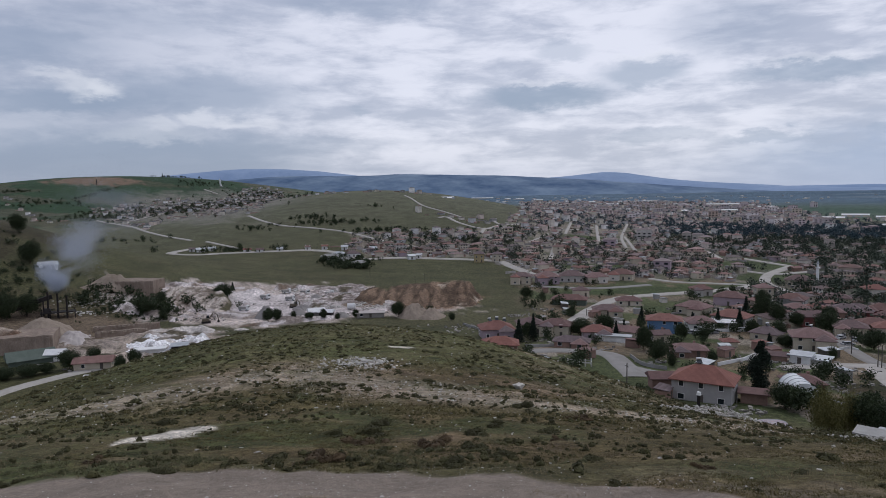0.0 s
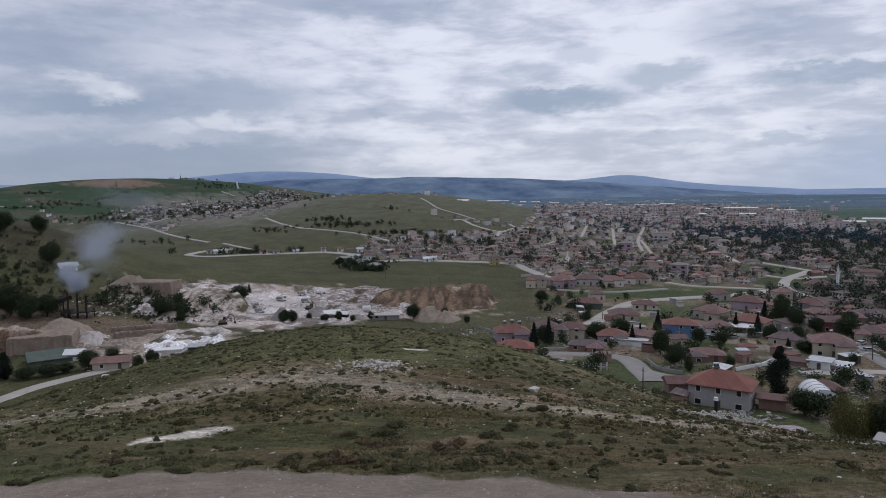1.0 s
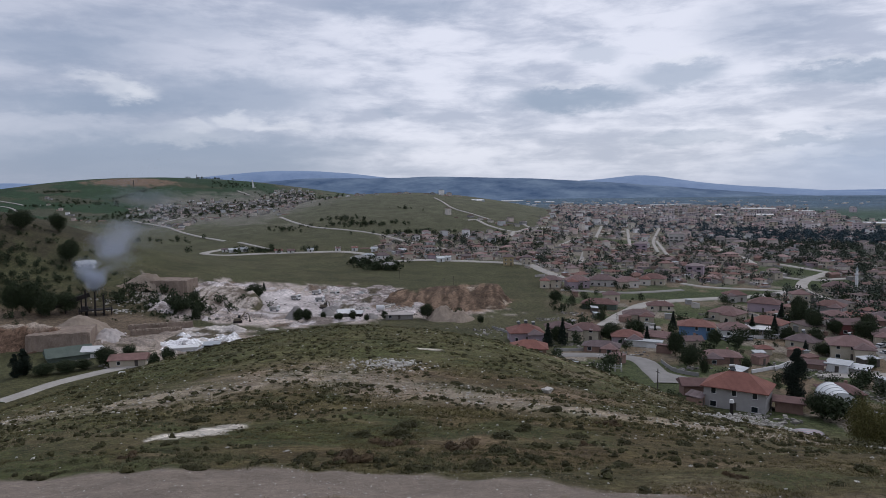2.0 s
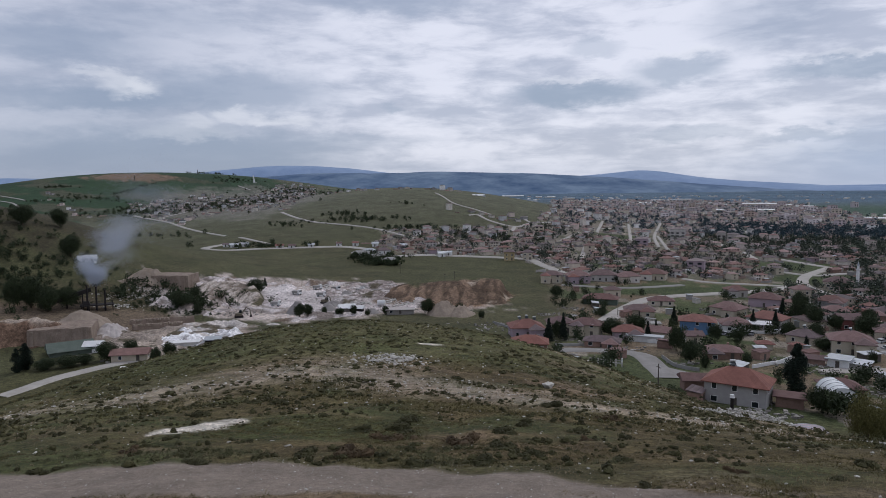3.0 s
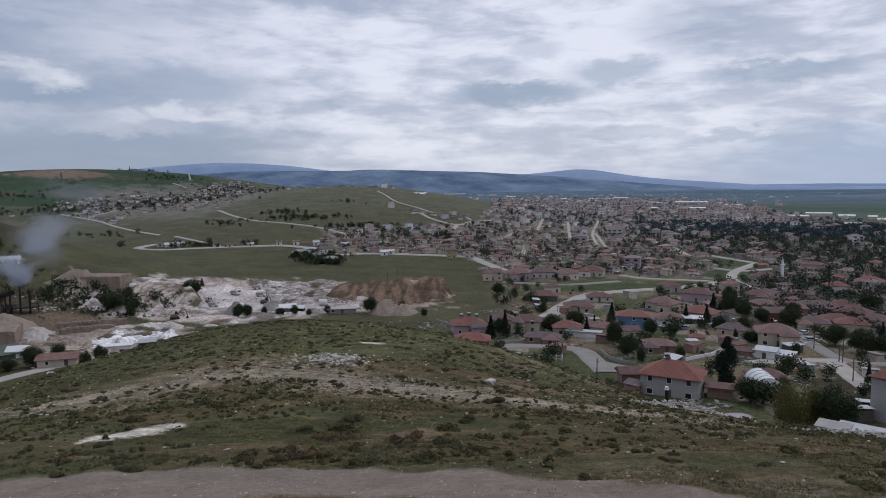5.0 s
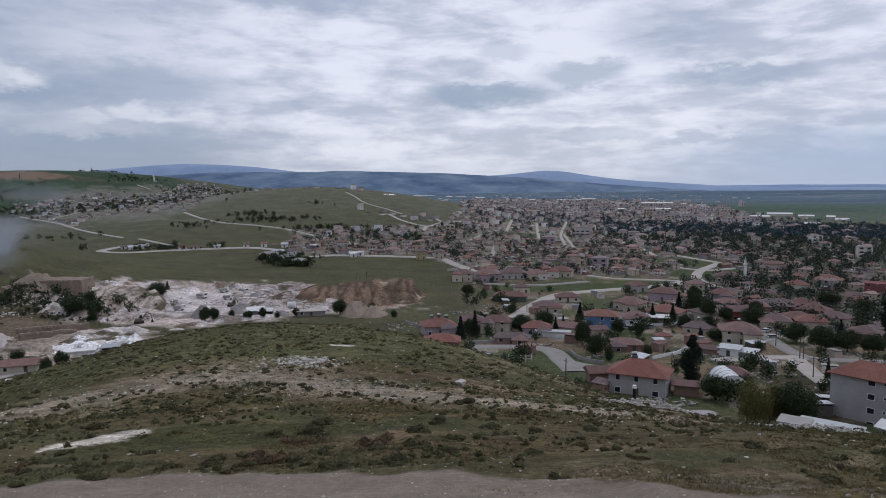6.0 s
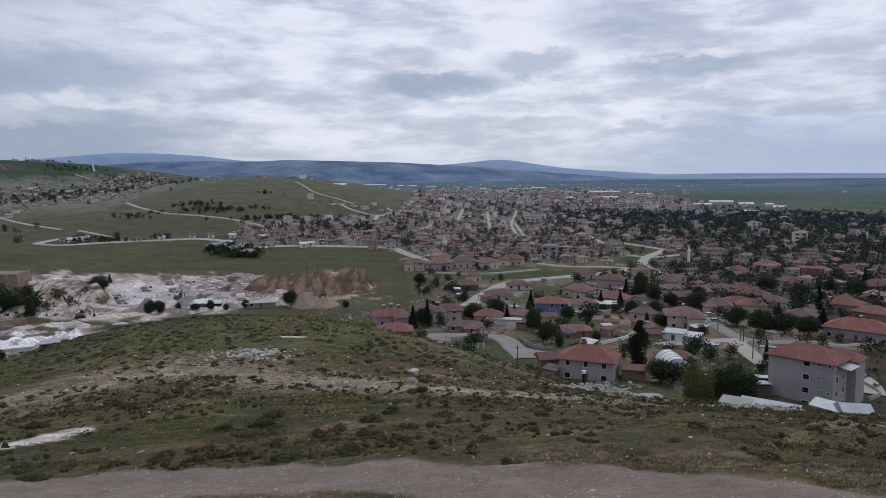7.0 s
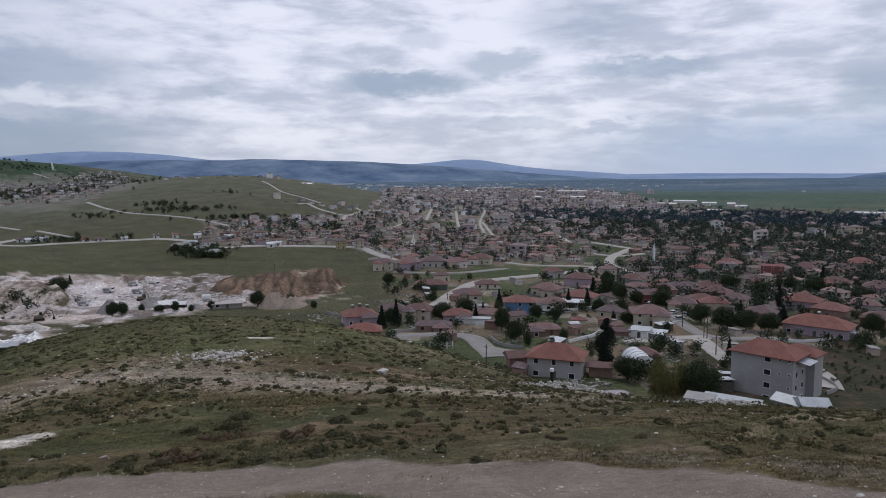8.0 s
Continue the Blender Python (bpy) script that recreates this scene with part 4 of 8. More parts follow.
for k in range(5):
    bm = stone_shape(random.Random(k + 3), 1.0)
    STONE_SHAPES.append((np.array([v.co[:] for v in bm.verts]), np.array([[v.index for v in f.verts] for f in bm.faces])))
    bm.free()


def scatter_stones(name, spots, sizes, seed, label, category="stones", material=STONE):
    """Many loose stones as one heap or scatter."""
    rng = np.random.default_rng(seed)
    vs, fs, base = [], [], 0
    for (x, y, z), s in zip(spots, sizes):
        v, f = STONE_SHAPES[rng.integers(0, 5)]
        t = rng.random() * 6.28
        c, sn = math.cos(t), math.sin(t)
        w = v * s * (0.7 + 0.6 * rng.random(3))
        vs.append(np.stack([x + w[:, 0] * c - w[:, 1] * sn, y + w[:, 0] * sn + w[:, 1] * c, z + w[:, 2]], 1))
        fs.append(f + base)
        base += len(v)
    return tagged(new(name, mesh_from(name, np.concatenate(vs), np.concatenate(fs), material, False)), label, category, kind="stuff")


def pole(x, y, h=8.0, arm=True, label="weathered wooden utility pole with a crossarm", lean=0.0, group="utility poles"):
    ob = tagged(new("utility_pole"), label, "pole", group)
    ob.matrix_basis = pose(x, y, height_at(x, y) - 0.5, lean, 0, (x * 31) % 180)
    key = ("pole", round(h, 1))
    if key not in SHARED:
        bm = bmesh.new()
        tube(bm, [(0, 0, 0), (0, 0, h + 0.5)], 0.16, 8, 0.11)
        SHARED[key] = to_mesh(bm, "shaft", POLE_WOOD)
        bm = bmesh.new()
        box(bm, -0.8, 0.8, -0.06, 0.06, h - 0.4, h - 0.27)
        SHARED[("arm", round(h, 1))] = to_mesh(bm, "crossarm", POLE_WOOD)
        bm = bmesh.new()
        tube(bm, [(0, 0, 0), (0, 0, 0.12), (0, 0, 0.2)], 0.05, 6, 0.03)
        SHARED[("insulator",)] = to_mesh(bm, "insulator", WHITE)
    part("shaft", SHARED[key], ob)
    if arm:
        part("crossarm", SHARED[("arm", round(h, 1))], ob)
        for dx in (-0.7, 0.0, 0.7):
            part("insulator", SHARED[("insulator",)], ob, m=pose(dx, 0, h - 0.27))
    return ob


def garden_wall(points, h, material, label, thick=0.25):
    """A low wall that follows the ground."""
    p = smooth_path(points, 2.5)
    d = np.gradient(p, axis=0)
    side = np.stack([-d[:, 1], d[:, 0]], 1) / (np.linalg.norm(d, axis=1, keepdims=True) + 1e-9)
    z = ground(p[:, 0], p[:, 1])
    rows = []
    for o, dz in ((-1, -0.4), (-1, h), (1, h), (1, -0.4)):
        q = p + side * (o * thick / 2)
        rows.append(np.concatenate([q, (z + dz)[:, None]], 1))
    v = np.stack(rows, 1).reshape(-1, 3)
    return tagged(new("garden_wall", mesh_from("garden_wall", v, grid_faces(len(p), 4), material, False)), label, "wall", "garden walls")


def vehicle(x, y, turn, paint, label, length=4.4, kind="car", group="parked vehicles"):
    """A parked car or lorry: body, cabin glass, wheels with tyre and rim."""
    ob = tagged(new(kind), label, kind, group)
    ob.matrix_basis = pose(x, y, height_at(x, y) + 0.05, 0, 0, turn)
    key = (kind, length)
    if key not in SHARED:
        w, hw = (1.75, 0.33) if kind == "car" else (2.4, 0.5)
        bm = bmesh.new()
        L = length / 2
        if kind == "car":
            box(bm, -L, L, -w / 2, w / 2, 0.3, 0.85, taper=0.05)
            box(bm, -L * 0.6, L * 0.45, -w / 2 + 0.08, w / 2 - 0.08, 1.3, 1.42, taper=0.05)
        else:
            box(bm, L * 0.5, L, -w / 2, w / 2, 0.6, 2.7, taper=0.1)
            box(bm, -L, L * 0.5, -w / 2, w / 2, 0.7, 0.95)
        body = to_mesh(bm, "body", paint)
        bm = bmesh.new()
        if kind == "car":
            box(bm, -L * 0.7, L * 0.55, -w / 2 + 0.05, w / 2 - 0.05, 0.85, 1.32, taper=0.2)
        else:
            box(bm, L * 0.7, L + 0.02, -w / 2 + 0.15, w / 2 - 0.15, 1.7, 2.4)
        glass = to_mesh(bm, "glazing", GLASS)
        bm = bmesh.new()
        tube(bm, [(0, -0.12, 0), (0, 0.12, 0)], hw, 14)
        tyre = to_mesh(bm, "tyre", RUBBER)
        bm = bmesh.new()
        tube(bm, [(0, -0.13, 0), (0, 0.13, 0)], hw * 0.55, 10)
        rim = to_mesh(bm, "rim", SHEET)
        bm = bmesh.new()
        if kind != "car":
            box(bm, -L, L * 0.45, -w / 2, w / 2, 0.95, 2.1, taper=-0.12)
        SHARED[key] = (body, glass, tyre, rim, to_mesh(bm, "tipper", CONCRETE))
    body, glass, tyre, rim, tipper = SHARED[key]
    part("body", body, ob)
    part("glazing", glass, ob)
    if kind != "car":
        part("tipper", tipper, ob)
    hw = 0.33 if kind == "car" else 0.5
    for fx in (-0.62, 0.62):
        for fy in (-1, 1):
            wheel = part("wheel", tyre, ob, m=pose(fx * length / 2, fy * (0.8 if kind == "car" else 1.1), hw - 0.02))
            part("rim", rim, wheel)
    return ob

# ---- the village at the foot of the hill ----
house(56.9, 144.2, 12.2, 8.4, 1.7, -32, WALL_GREY, ROOF_ORANGE, "grey rendered house with a bright orange-red hipped roof below the hill", rise=2.8, wing=False)
house(52.2, 155.1, 7.6, 4.5, 0.9, -4, BRICK, ROOF, "low brick shed with a rusty red roof beside the grey house", kind='gable', windows=False, chimney=False, name='shed')
house(66.3, 141.1, 5.2, 4.1, 0.8, -25, BRICK, ROOF, "low annexe of pale red brick with a flat roof", kind='flat', windows=False, chimney=False, name='shed')
house(83.4, 153.7, 7.6, 6.1, 0.9, -8, BRICK, ROOF, "brick house with a dark red hipped roof behind the polytunnel")
house(97.0, 194.5, 6.9, 3.5, 0.6, -27, BRICK, ROOF, "long low outbuilding with a red tile roof", kind='gable', windows=False, chimney=False, name='shed')
house(120.3, 217.1, 11.9, 9.5, 1.6, -19, WALL_CREAM, ROOF, "beige two-storey house with a wide red hipped roof")
house(113.8, 233.4, 9.4, 7.6, 0.9, -44, WALL_CREAM, ROOF, "cream single-storey house with a red hipped roof")
house(144.8, 264.1, 7.9, 7.1, 1.4, -4, WALL_RED, ROOF, "maroon brick house with a red gabled roof", kind='gable')
house(94.0, 218.6, 4.4, 3.5, 0.6, -8, WALL_CREAM, ROOF, "small ochre hut with a brown tiled roof", windows=False, chimney=False)
house(99.5, 258.5, 10.2, 7.1, 0.9, -11, WHITE, ROOF, "white-walled house with a brown roof beside the car yard")
house(82.4, 248.7, 12.0, 8.6, 1.7, -17, WALL_BLUE, ROOF, "bright blue two-storey house with a red tile roof", wing=False, rise=2.0)
house(110.2, 292.9, 12.6, 8.8, 1.2, -46, WALL_CREAM, ROOF, "pale pink house with joined red hipped roofs")
house(115.9, 267.4, 13.2, 9.2, 1.2, -43, WALL_GREY, ROOF, "grey plastered house with a long red roof beside conifers")
house(137.1, 318.7, 13.5, 9.4, 1.4, -33, WALL_PINK, ROOF, "pink house with a red hipped roof in the cluster")
house(73.7, 200.3, 10.3, 5.7, 0.8, -10, BRICK, ROOF, "long low brick house with a faded red roof")
house(73.5, 225.8, 5.2, 4.7, 1, 2, WALL_CREAM, ROOF, "small house with a red gable among trees", kind='gable')
house(64.5, 233.7, 7.4, 5.9, 1, -35, WALL_CREAM, ROOF, "cream village house with a red gable roof", kind='gable')
house(53.6, 233.9, 9.6, 7.2, 1, -8, WALL_PINK, ROOF, "red-roofed plastered village house with a hipped tile roof")
house(41.0, 241.5, 10.2, 7.1, 1.5, -25, WALL_CREAM, ROOF, "two-storey pale house with a balcony side and red roof")
house(32.2, 248.4, 9.2, 7.4, 1.3, 3, WALL_CREAM, ROOF, "red-roofed plastered village house with a hipped tile roof")
house(17.9, 212.4, 11.0, 7.7, 0.9, -5, BRICK, ROOF_ORANGE, "orange brick house with an orange-red hipped roof at the hill edge")
house(18.9, 240.8, 11.4, 9.1, 1.2, 6, WALL_PINK, ROOF, "red-roofed house with white solar tanks on its roof")
house(41.9, 217.4, 10.9, 5.5, 0.7, -16, BRICK, ROOF, "low house with a broad faded red roof", chimney=False)
house(57.9, 227.2, 11.2, 2.8, 0.7, -22, WHITE, SHEET, "long white-walled shed with a sheet roof", kind='flat', windows=False, chimney=False, name='shed')
house(71.7, 291.5, 12.1, 7.3, 0.9, -9, WALL_CREAM, ROOF, "red-roofed plastered village house with a hipped tile roof")
house(88.9, 320.5, 11.3, 6.8, 0.8, -10, WALL, ROOF, "red-roofed plastered village house with a hipped tile roof")
house(61.4, 324.8, 16.1, 8.0, 0.9, -17, GREEN_SHEET, ROOF, "long low barn with green walls and a red roof", windows=False, chimney=False)
house(72.0, 349.8, 7.8, 6.3, 1.2, -2, WALL_CREAM, ROOF, "red-roofed plastered village house with a hipped tile roof")
house(161.8, 337.6, 7.7, 6.9, 2.0, -6, WALL_CREAM, ROOF, "beige two-storey block with a shallow roof")
house(163.4, 312.1, 11.8, 8.3, 1.4, -38, WALL_GREY, ROOF, "blue-grey house with a dull hipped roof")
house(187.3, 317.6, 10.9, 8.7, 1.2, -21, WALL_CREAM, ROOF, "red-roofed plastered village house with a hipped tile roof")
house(170.7, 282.1, 13.2, 9.3, 1.2, -31, BRICK, ROOF, "brick village house with a low hipped clay roof")
house(162.1, 250.6, 11.2, 7.8, 1.2, -21, BRICK, ROOF, "brick village house with a low hipped clay roof")
house(186.1, 282.5, 10.7, 8.6, 1.3, -45, WALL_RED, ROOF, "brick village house with a low hipped clay roof")
house(135.3, 350.9, 10.2, 7.2, 1.2, -6, WALL, ROOF, "red-roofed plastered village house with a hipped tile roof")
house(161.2, 289.7, 9.0, 6.3, 1.1, -21, WALL, ROOF, "red-roofed plastered village house with a hipped tile roof")
house(47.2, 403.2, 11.8, 8.2, 1.6, -15, WALL_CREAM, ROOF, "pale two-storey house on the green slope's edge")
house(62.6, 403.6, 13.4, 10.7, 1.5, -1, WALL_PINK, ROOF, "red-roofed plastered village house with a hipped tile roof")
house(79.1, 411.4, 15.1, 10.6, 1.3, -11, WALL, ROOF, "red-roofed plastered village house with a hipped tile roof")
house(92.7, 405.5, 12.3, 8.6, 1.3, -3, WALL, ROOF, "red-roofed plastered village house with a hipped tile roof")
house(111.4, 417.5, 14.5, 10.1, 1.3, -25, WALL, ROOF, "red-roofed plastered village house with a hipped tile roof")
house(27.3, 508.1, 7.7, 7.7, 2.2, -3, WALL_YELLOW, ROOF, "ochre yellow apartment house on the slope", chimney=False)
house(41.2, 510.4, 7.3, 7.3, 2, -5, WALL_CREAM, ROOF, "pale house beside the ochre block")
house(96.0, 122.7, 12.5, 7.8, 3.475, -58, WALL_GREY, ROOF_ORANGE, "tall grey-rendered apartment house with a red roof below the hill", name='apartment_house', windows=False, rise=2.6, lift=-0.7)
house(170.2, 193.5, 19.6, 11.7, 1.25, -53, WALL_PINK, ROOF_ORANGE, "mauve-painted long house with a red hipped roof by the road")
house(152.5, 288.2, 9.9, 7.4, 1.2, -18, WALL, ROOF, "red-roofed plastered village house with a hipped tile roof")
house(176.1, 283.4, 11.6, 8.7, 1.2, -32, WALL_RED, ROOF, "brick village house with a low hipped clay roof")
house(181.4, 267.8, 11.6, 8.7, 1.2, -49, BRICK, ROOF, "brick village house with a low hipped clay roof")
house(149.7, 244.6, 10.7, 8.0, 1.2, -26, WALL_CREAM, ROOF, "red-roofed plastered village house with a hipped tile roof")
house(163.3, 243.0, 10.6, 8.0, 1.2, -24, WALL, ROOF, "red-roofed plastered village house with a hipped tile roof")
house(178.6, 250.8, 10.7, 8.0, 1.2, -55, WALL_CREAM, ROOF, "red-roofed plastered village house with a hipped tile roof")
house(166.2, 218.0, 10.4, 7.8, 1.2, -47, BRICK, ROOF, "brick village house with a low hipped clay roof")
house(203.1, 241.1, 14.3, 10.7, 1.2, -52, WALL_PINK, ROOF, "red-roofed plastered village house with a hipped tile roof")
house(200.1, 221.6, 12.0, 9.0, 1.2, -60, BRICK, ROOF, "brick village house with a low hipped clay roof")
house(221.3, 229.0, 11.6, 8.7, 1.2, -36, WALL, ROOF, "red-roofed plastered village house with a hipped tile roof")
house(203.4, 200.9, 12.0, 9.0, 1.2, -60, WALL_RED, ROOF, "brick village house with a low hipped clay roof")
house(251.0, 359.4, 13.5, 10.2, 1.2, -43, WALL_CREAM, ROOF, "red-roofed plastered village house with a hipped tile roof")
house(222.1, 343.7, 10.7, 8.0, 1.2, -21, WALL, ROOF, "red-roofed plastered village house with a hipped tile roof")
house(223.6, 300.1, 10.7, 8.0, 1.2, -47, WALL_CREAM, ROOF, "red-roofed plastered village house with a hipped tile roof")
house(281.8, 331.5, 14.8, 11.1, 1.2, -55, WALL_CREAM, ROOF, "red-roofed plastered village house with a hipped tile roof")
house(293.2, 317.5, 16.4, 12.3, 1.2, -35, WALL, ROOF, "red-roofed plastered village house with a hipped tile roof")
house(255.5, 281.1, 13.3, 10.0, 1.2, -48, WALL_CREAM, ROOF, "red-roofed plastered village house with a hipped tile roof")
house(326.9, 341.5, 15.6, 11.7, 1.2, -34, WALL_CREAM, ROOF, "red-roofed plastered village house with a hipped tile roof")
house(265.3, 265.4, 13.0, 9.8, 1.2, -41, WALL_PINK, ROOF, "red-roofed plastered village house with a hipped tile roof")
house(246.0, 314.7, 11.0, 10.0, 2.7, -38, WALL_RED, WALL_RED, "tall maroon block with a flat roof among the houses", kind='flat', chimney=False, over=0.15)

tree(71.7, 149.7, 12.2, 6.7, "poplar")
tree(70.6, 136.3, 6.1, 7.4, "broad")
tree(67.0, 114.5, 8.2, 7.4, "olive")
tree(74.6, 114.0, 9.0, 8.6, "broad_b")
tree(72.0, 118.0, 8.0, 6.8, "olive")
tree(114.7, 136.9, 4.6, 3.3, "conifer")
tree(116.0, 134.7, 3.2, 2.7, "broad")
tree(113.1, 160.4, 5.9, 2.2, "conifer")
tree(25.6, 227.2, 8.1, 5.0, "conifer")
tree(30.8, 229.0, 9.8, 4.3, "conifer")
tree(29.3, 234.1, 6.8, 5.2, "broad")
tree(60.2, 232.2, 6.7, 3.2, "conifer")
tree(63.6, 234.7, 6.8, 2.8, "conifer")
tree(49.3, 238.8, 7.3, 9.4, "broad")
tree(59.9, 247.5, 7.2, 9.3, "broad_b")
tree(63.2, 209.4, 8.9, 6.4, "broad")
tree(61.4, 189.8, 7.1, 6.5, "broad_b")
tree(78.8, 265.0, 7.7, 4.1, "conifer")
tree(63.1, 182.9, 4.1, 3.4, "bush")
tree(91.2, 233.0, 4.0, 4.8, "bush")
tree(107.7, 261.2, 7.6, 3.6, "conifer")
tree(115.1, 258.8, 7.9, 4.0, "conifer")
tree(114.2, 246.3, 5.9, 6.3, "broad")
tree(130.8, 272.5, 11.6, 7.9, "broad")
tree(131.4, 261.9, 9.8, 7.6, "broad_b")
tree(84.8, 179.1, 4.6, 3.7, "broad")
tree(148.4, 309.6, 9.5, 8.9, "broad")
tree(138.0, 259.6, 6.6, 6.6, "broad_b")
tree(112.6, 218.4, 4.8, 6.3, "broad")
tree(154.0, 266.3, 8.2, 7.7, "broad_b")
tree(145.3, 245.7, 5.4, 5.4, "bush")
tree(83.1, 232.6, 6.3, 5.9, "broad")
tree(99.1, 265.1, 5.4, 3.2, "conifer")
tree(130.2, 286.6, 8.8, 4.9, "conifer")
tree(77.2, 190.8, 3.6, 4.2, "bush")
tree(55.0, 288.2, 4.4, 5.9, "bush")
tree(42.5, 346.0, 6.5, 6.5, "broad")
tree(85.0, 149.8, 3.3, 4.4, "bush")
tree(140.5, 216.4, 7.4, 9.0, "broad_b")
tree(141.9, 205.0, 8.6, 11.0, "broad")
tree(148.2, 201.4, 7.8, 9.7, "broad_b")
tree(154.3, 197.9, 7.7, 8.9, "broad")
tree(169.7, 210.3, 7.4, 6.2, "conifer")
tree(165.1, 228.2, 6.6, 3.5, "conifer")
tree(186.7, 234.0, 11.8, 3.6, "poplar")
tree(225.1, 274.4, 9.6, 9.1, "broad")
tree(200.4, 263.6, 9.2, 11.2, "broad")
tree(201.5, 287.8, 9.3, 12.1, "broad_b")
tree(235.6, 272.1, 9.1, 11.8, "broad")
tree(249.3, 282.6, 12.2, 3.3, "poplar")
tree(182.1, 193.8, 5.0, 8.5, "broad_b")
tree(191.4, 192.9, 7.8, 9.0, "broad")
tree(239.7, 248.5, 7.5, 10.9, "broad_b")
tree(144.5, 251.0, 8.4, 10.3, "broad")
tree(118.1, 233.8, 6.9, 6.5, "broad_b")
tree(106.0, 216.1, 5.2, 3.2, "conifer")
tree(119.4, 214.8, 5.2, 4.8, "broad")
tree(116.3, 198.1, 4.5, 3.7, "bush")
tree(-243.8, 353.8, 12.2, 14.1, "broad")
tree(-234.7, 371.6, 11.5, 10.3, "broad_b")
tree(-205.7, 333.9, 12.7, 12.7, "broad")
tree(-182.9, 267.7, 14.0, 11.7, "broad")
tree(-188.2, 265.0, 13.0, 9.3, "broad_b")
tree(-174.7, 266.0, 11.6, 10.7, "broad")
tree(-171.1, 273.8, 9.5, 11.0, "broad_b")
tree(-131.3, 293.5, 8.6, 11.7, "broad")
tree(-132.6, 312.2, 6.5, 6.5, "broad_b")
tree(-119.9, 284.4, 5.4, 5.9, "bush")
tree(-137.5, 196.9, 8.3, 5.9, "poplar")
tree(-138.1, 193.8, 7.5, 4.4, "poplar")
tree(-118.2, 208.5, 6.6, 8.0, "broad_b")
tree(-118.7, 223.9, 3.5, 6.6, "bush")
tree(-131.3, 197.0, 4.2, 7.6, "broad")
tree(-126.2, 200.2, 4.2, 8.1, "broad_b")
tree(-122.8, 203.6, 3.9, 6.1, "broad")
tree(-99.6, 203.1, 6.2, 4.3, "broad")
tree(-97.6, 208.4, 6.4, 5.1, "broad_b")
tree(-112.5, 340.3, 8.1, 11.5, "broad")
tree(-114.6, 363.0, 4.9, 3.1, "conifer")
tree(-75.2, 284.5, 6.8, 5.8, "broad")
tree(-71.8, 285.5, 6.3, 5.8, "broad_b")
tree(-64.9, 287.5, 4.9, 2.9, "broad")
tree(-58.4, 288.9, 3.9, 4.9, "broad_b")
tree(-52.4, 289.9, 5.4, 3.5, "broad")
tree(-46.4, 290.8, 3.0, 3.5, "bush")
tree(-38.6, 292.0, 4.5, 3.5, "broad")
tree(-20.1, 293.2, 7.5, 7.0, "broad_b")
tree(-14.4, 293.7, 5.0, 3.5, "bush")
tree(-5.9, 294.1, 5.0, 6.5, "bush")
tree(-10.2, 294.0, 5.0, 3.5, "bush")
tree(3.5, 283.4, 3.4, 3.9, "bush")

pole(44.1, 159.6, 5.1)
pole(124.2, 187.6, 6.4)
pole(110.1, 161.9, 5.9)
pole(123.5, 188.2, 6.3)
pole(-16.4, 387.9, 7.2)
pole(-10.9, 392.1, 8.0)
pole(128.1, 208.2, 6.3)
pole(61.8, 287.8, 3.4)
pole(-47.9, 437.3, 7.4)
pole(126.2, 154.6, 3.8)

road([(-211.4, 621.7), (-229.8, 601.1), (-229.5, 565.0), (-208.7, 545.3), (-183.4, 566.7), (-138.8, 580.2), (-109.7, 581.3), (-82.1, 559.5), (-62.2, 529.9), (-38.1, 536.8), (7.0, 525.7), (41.2, 510.0), (49.0, 481.6), (59.6, 439.8)], 6, TRACK, "road", "pale unsurfaced road through the valley")
road([(-497.3, 968.9), (-403.6, 862.1), (-331.7, 764.8), (-253.6, 679.4)], 3.1, TRACK, "road", "pale unsurfaced road through the valley")
road([(-233.5, 664.0), (-180.6, 596.5)], 3.1, TRACK, "road", "pale unsurfaced road through the valley")
road([(-434.9, 904.0), (-429.9, 954.7), (-421.8, 1005.4)], 3, TRACK, "road", "pale unsurfaced road through the valley")
road([(-247.0, 858.0), (-213.2, 797.9), (-180.1, 756.4), (-136.5, 727.0), (-95.0, 690.6), (-43.7, 618.7), (-11.9, 591.2)], 3.1, TRACK, "road", "pale unsurfaced road through the valley")
road([(-55, 985), (-42, 947), (-25, 892), (1, 853), (22, 816)], 2.6, TRACK, "road", "faint unsurfaced track over the green hill")
road([(-6, 801), (5, 809), (20, 768), (45, 731), (66, 768), (102, 799)], 3.4, TRACK, "road", "pale unsurfaced road through the valley")
road([(65, 825), (61, 800), (67, 769)], 3, TRACK, "road", "pale unsurfaced road through the valley")
road([(45, 731), (39, 692)], 3.4, TRACK, "road", "pale unsurfaced road through the valley")
road([(253.2, 923.3), (195.2, 733.7), (164.7, 603.1)], 2.7, TRACK, "road", "pale unsurfaced road through the valley")
road([(118.2, 797.2), (147.8, 776.7), (186.4, 832.6)], 2.4, TRACK, "road", "pale unsurfaced road through the valley")
road([(180.3, 383.6), (150.4, 366.0), (108.9, 352.0), (87.7, 339.2), (71.5, 312.3), (59.8, 287.9), (52.0, 270.1)], 6.5, TRACK, "road", "pale unsurfaced road through the valley")
road([(129.1, 417.6), (141.1, 401.5), (177.2, 383.9), (184.0, 353.0)], 3.3, TRACK, "road", "pale unsurfaced road through the valley")
road([(51.3, 390.9), (85.2, 379.5), (120.9, 391.0)], 4, ASPHALT, "road", "grassy farm track across the slope")
road([(230.8, 525.2), (245.5, 472.1)], 4, TRACK, "road", "pale unsurfaced road through the valley")
road([(201.6, 449.7), (213.4, 431.2), (240.6, 441.0)], 3.3, TRACK, "road", "pale unsurfaced road through the valley")
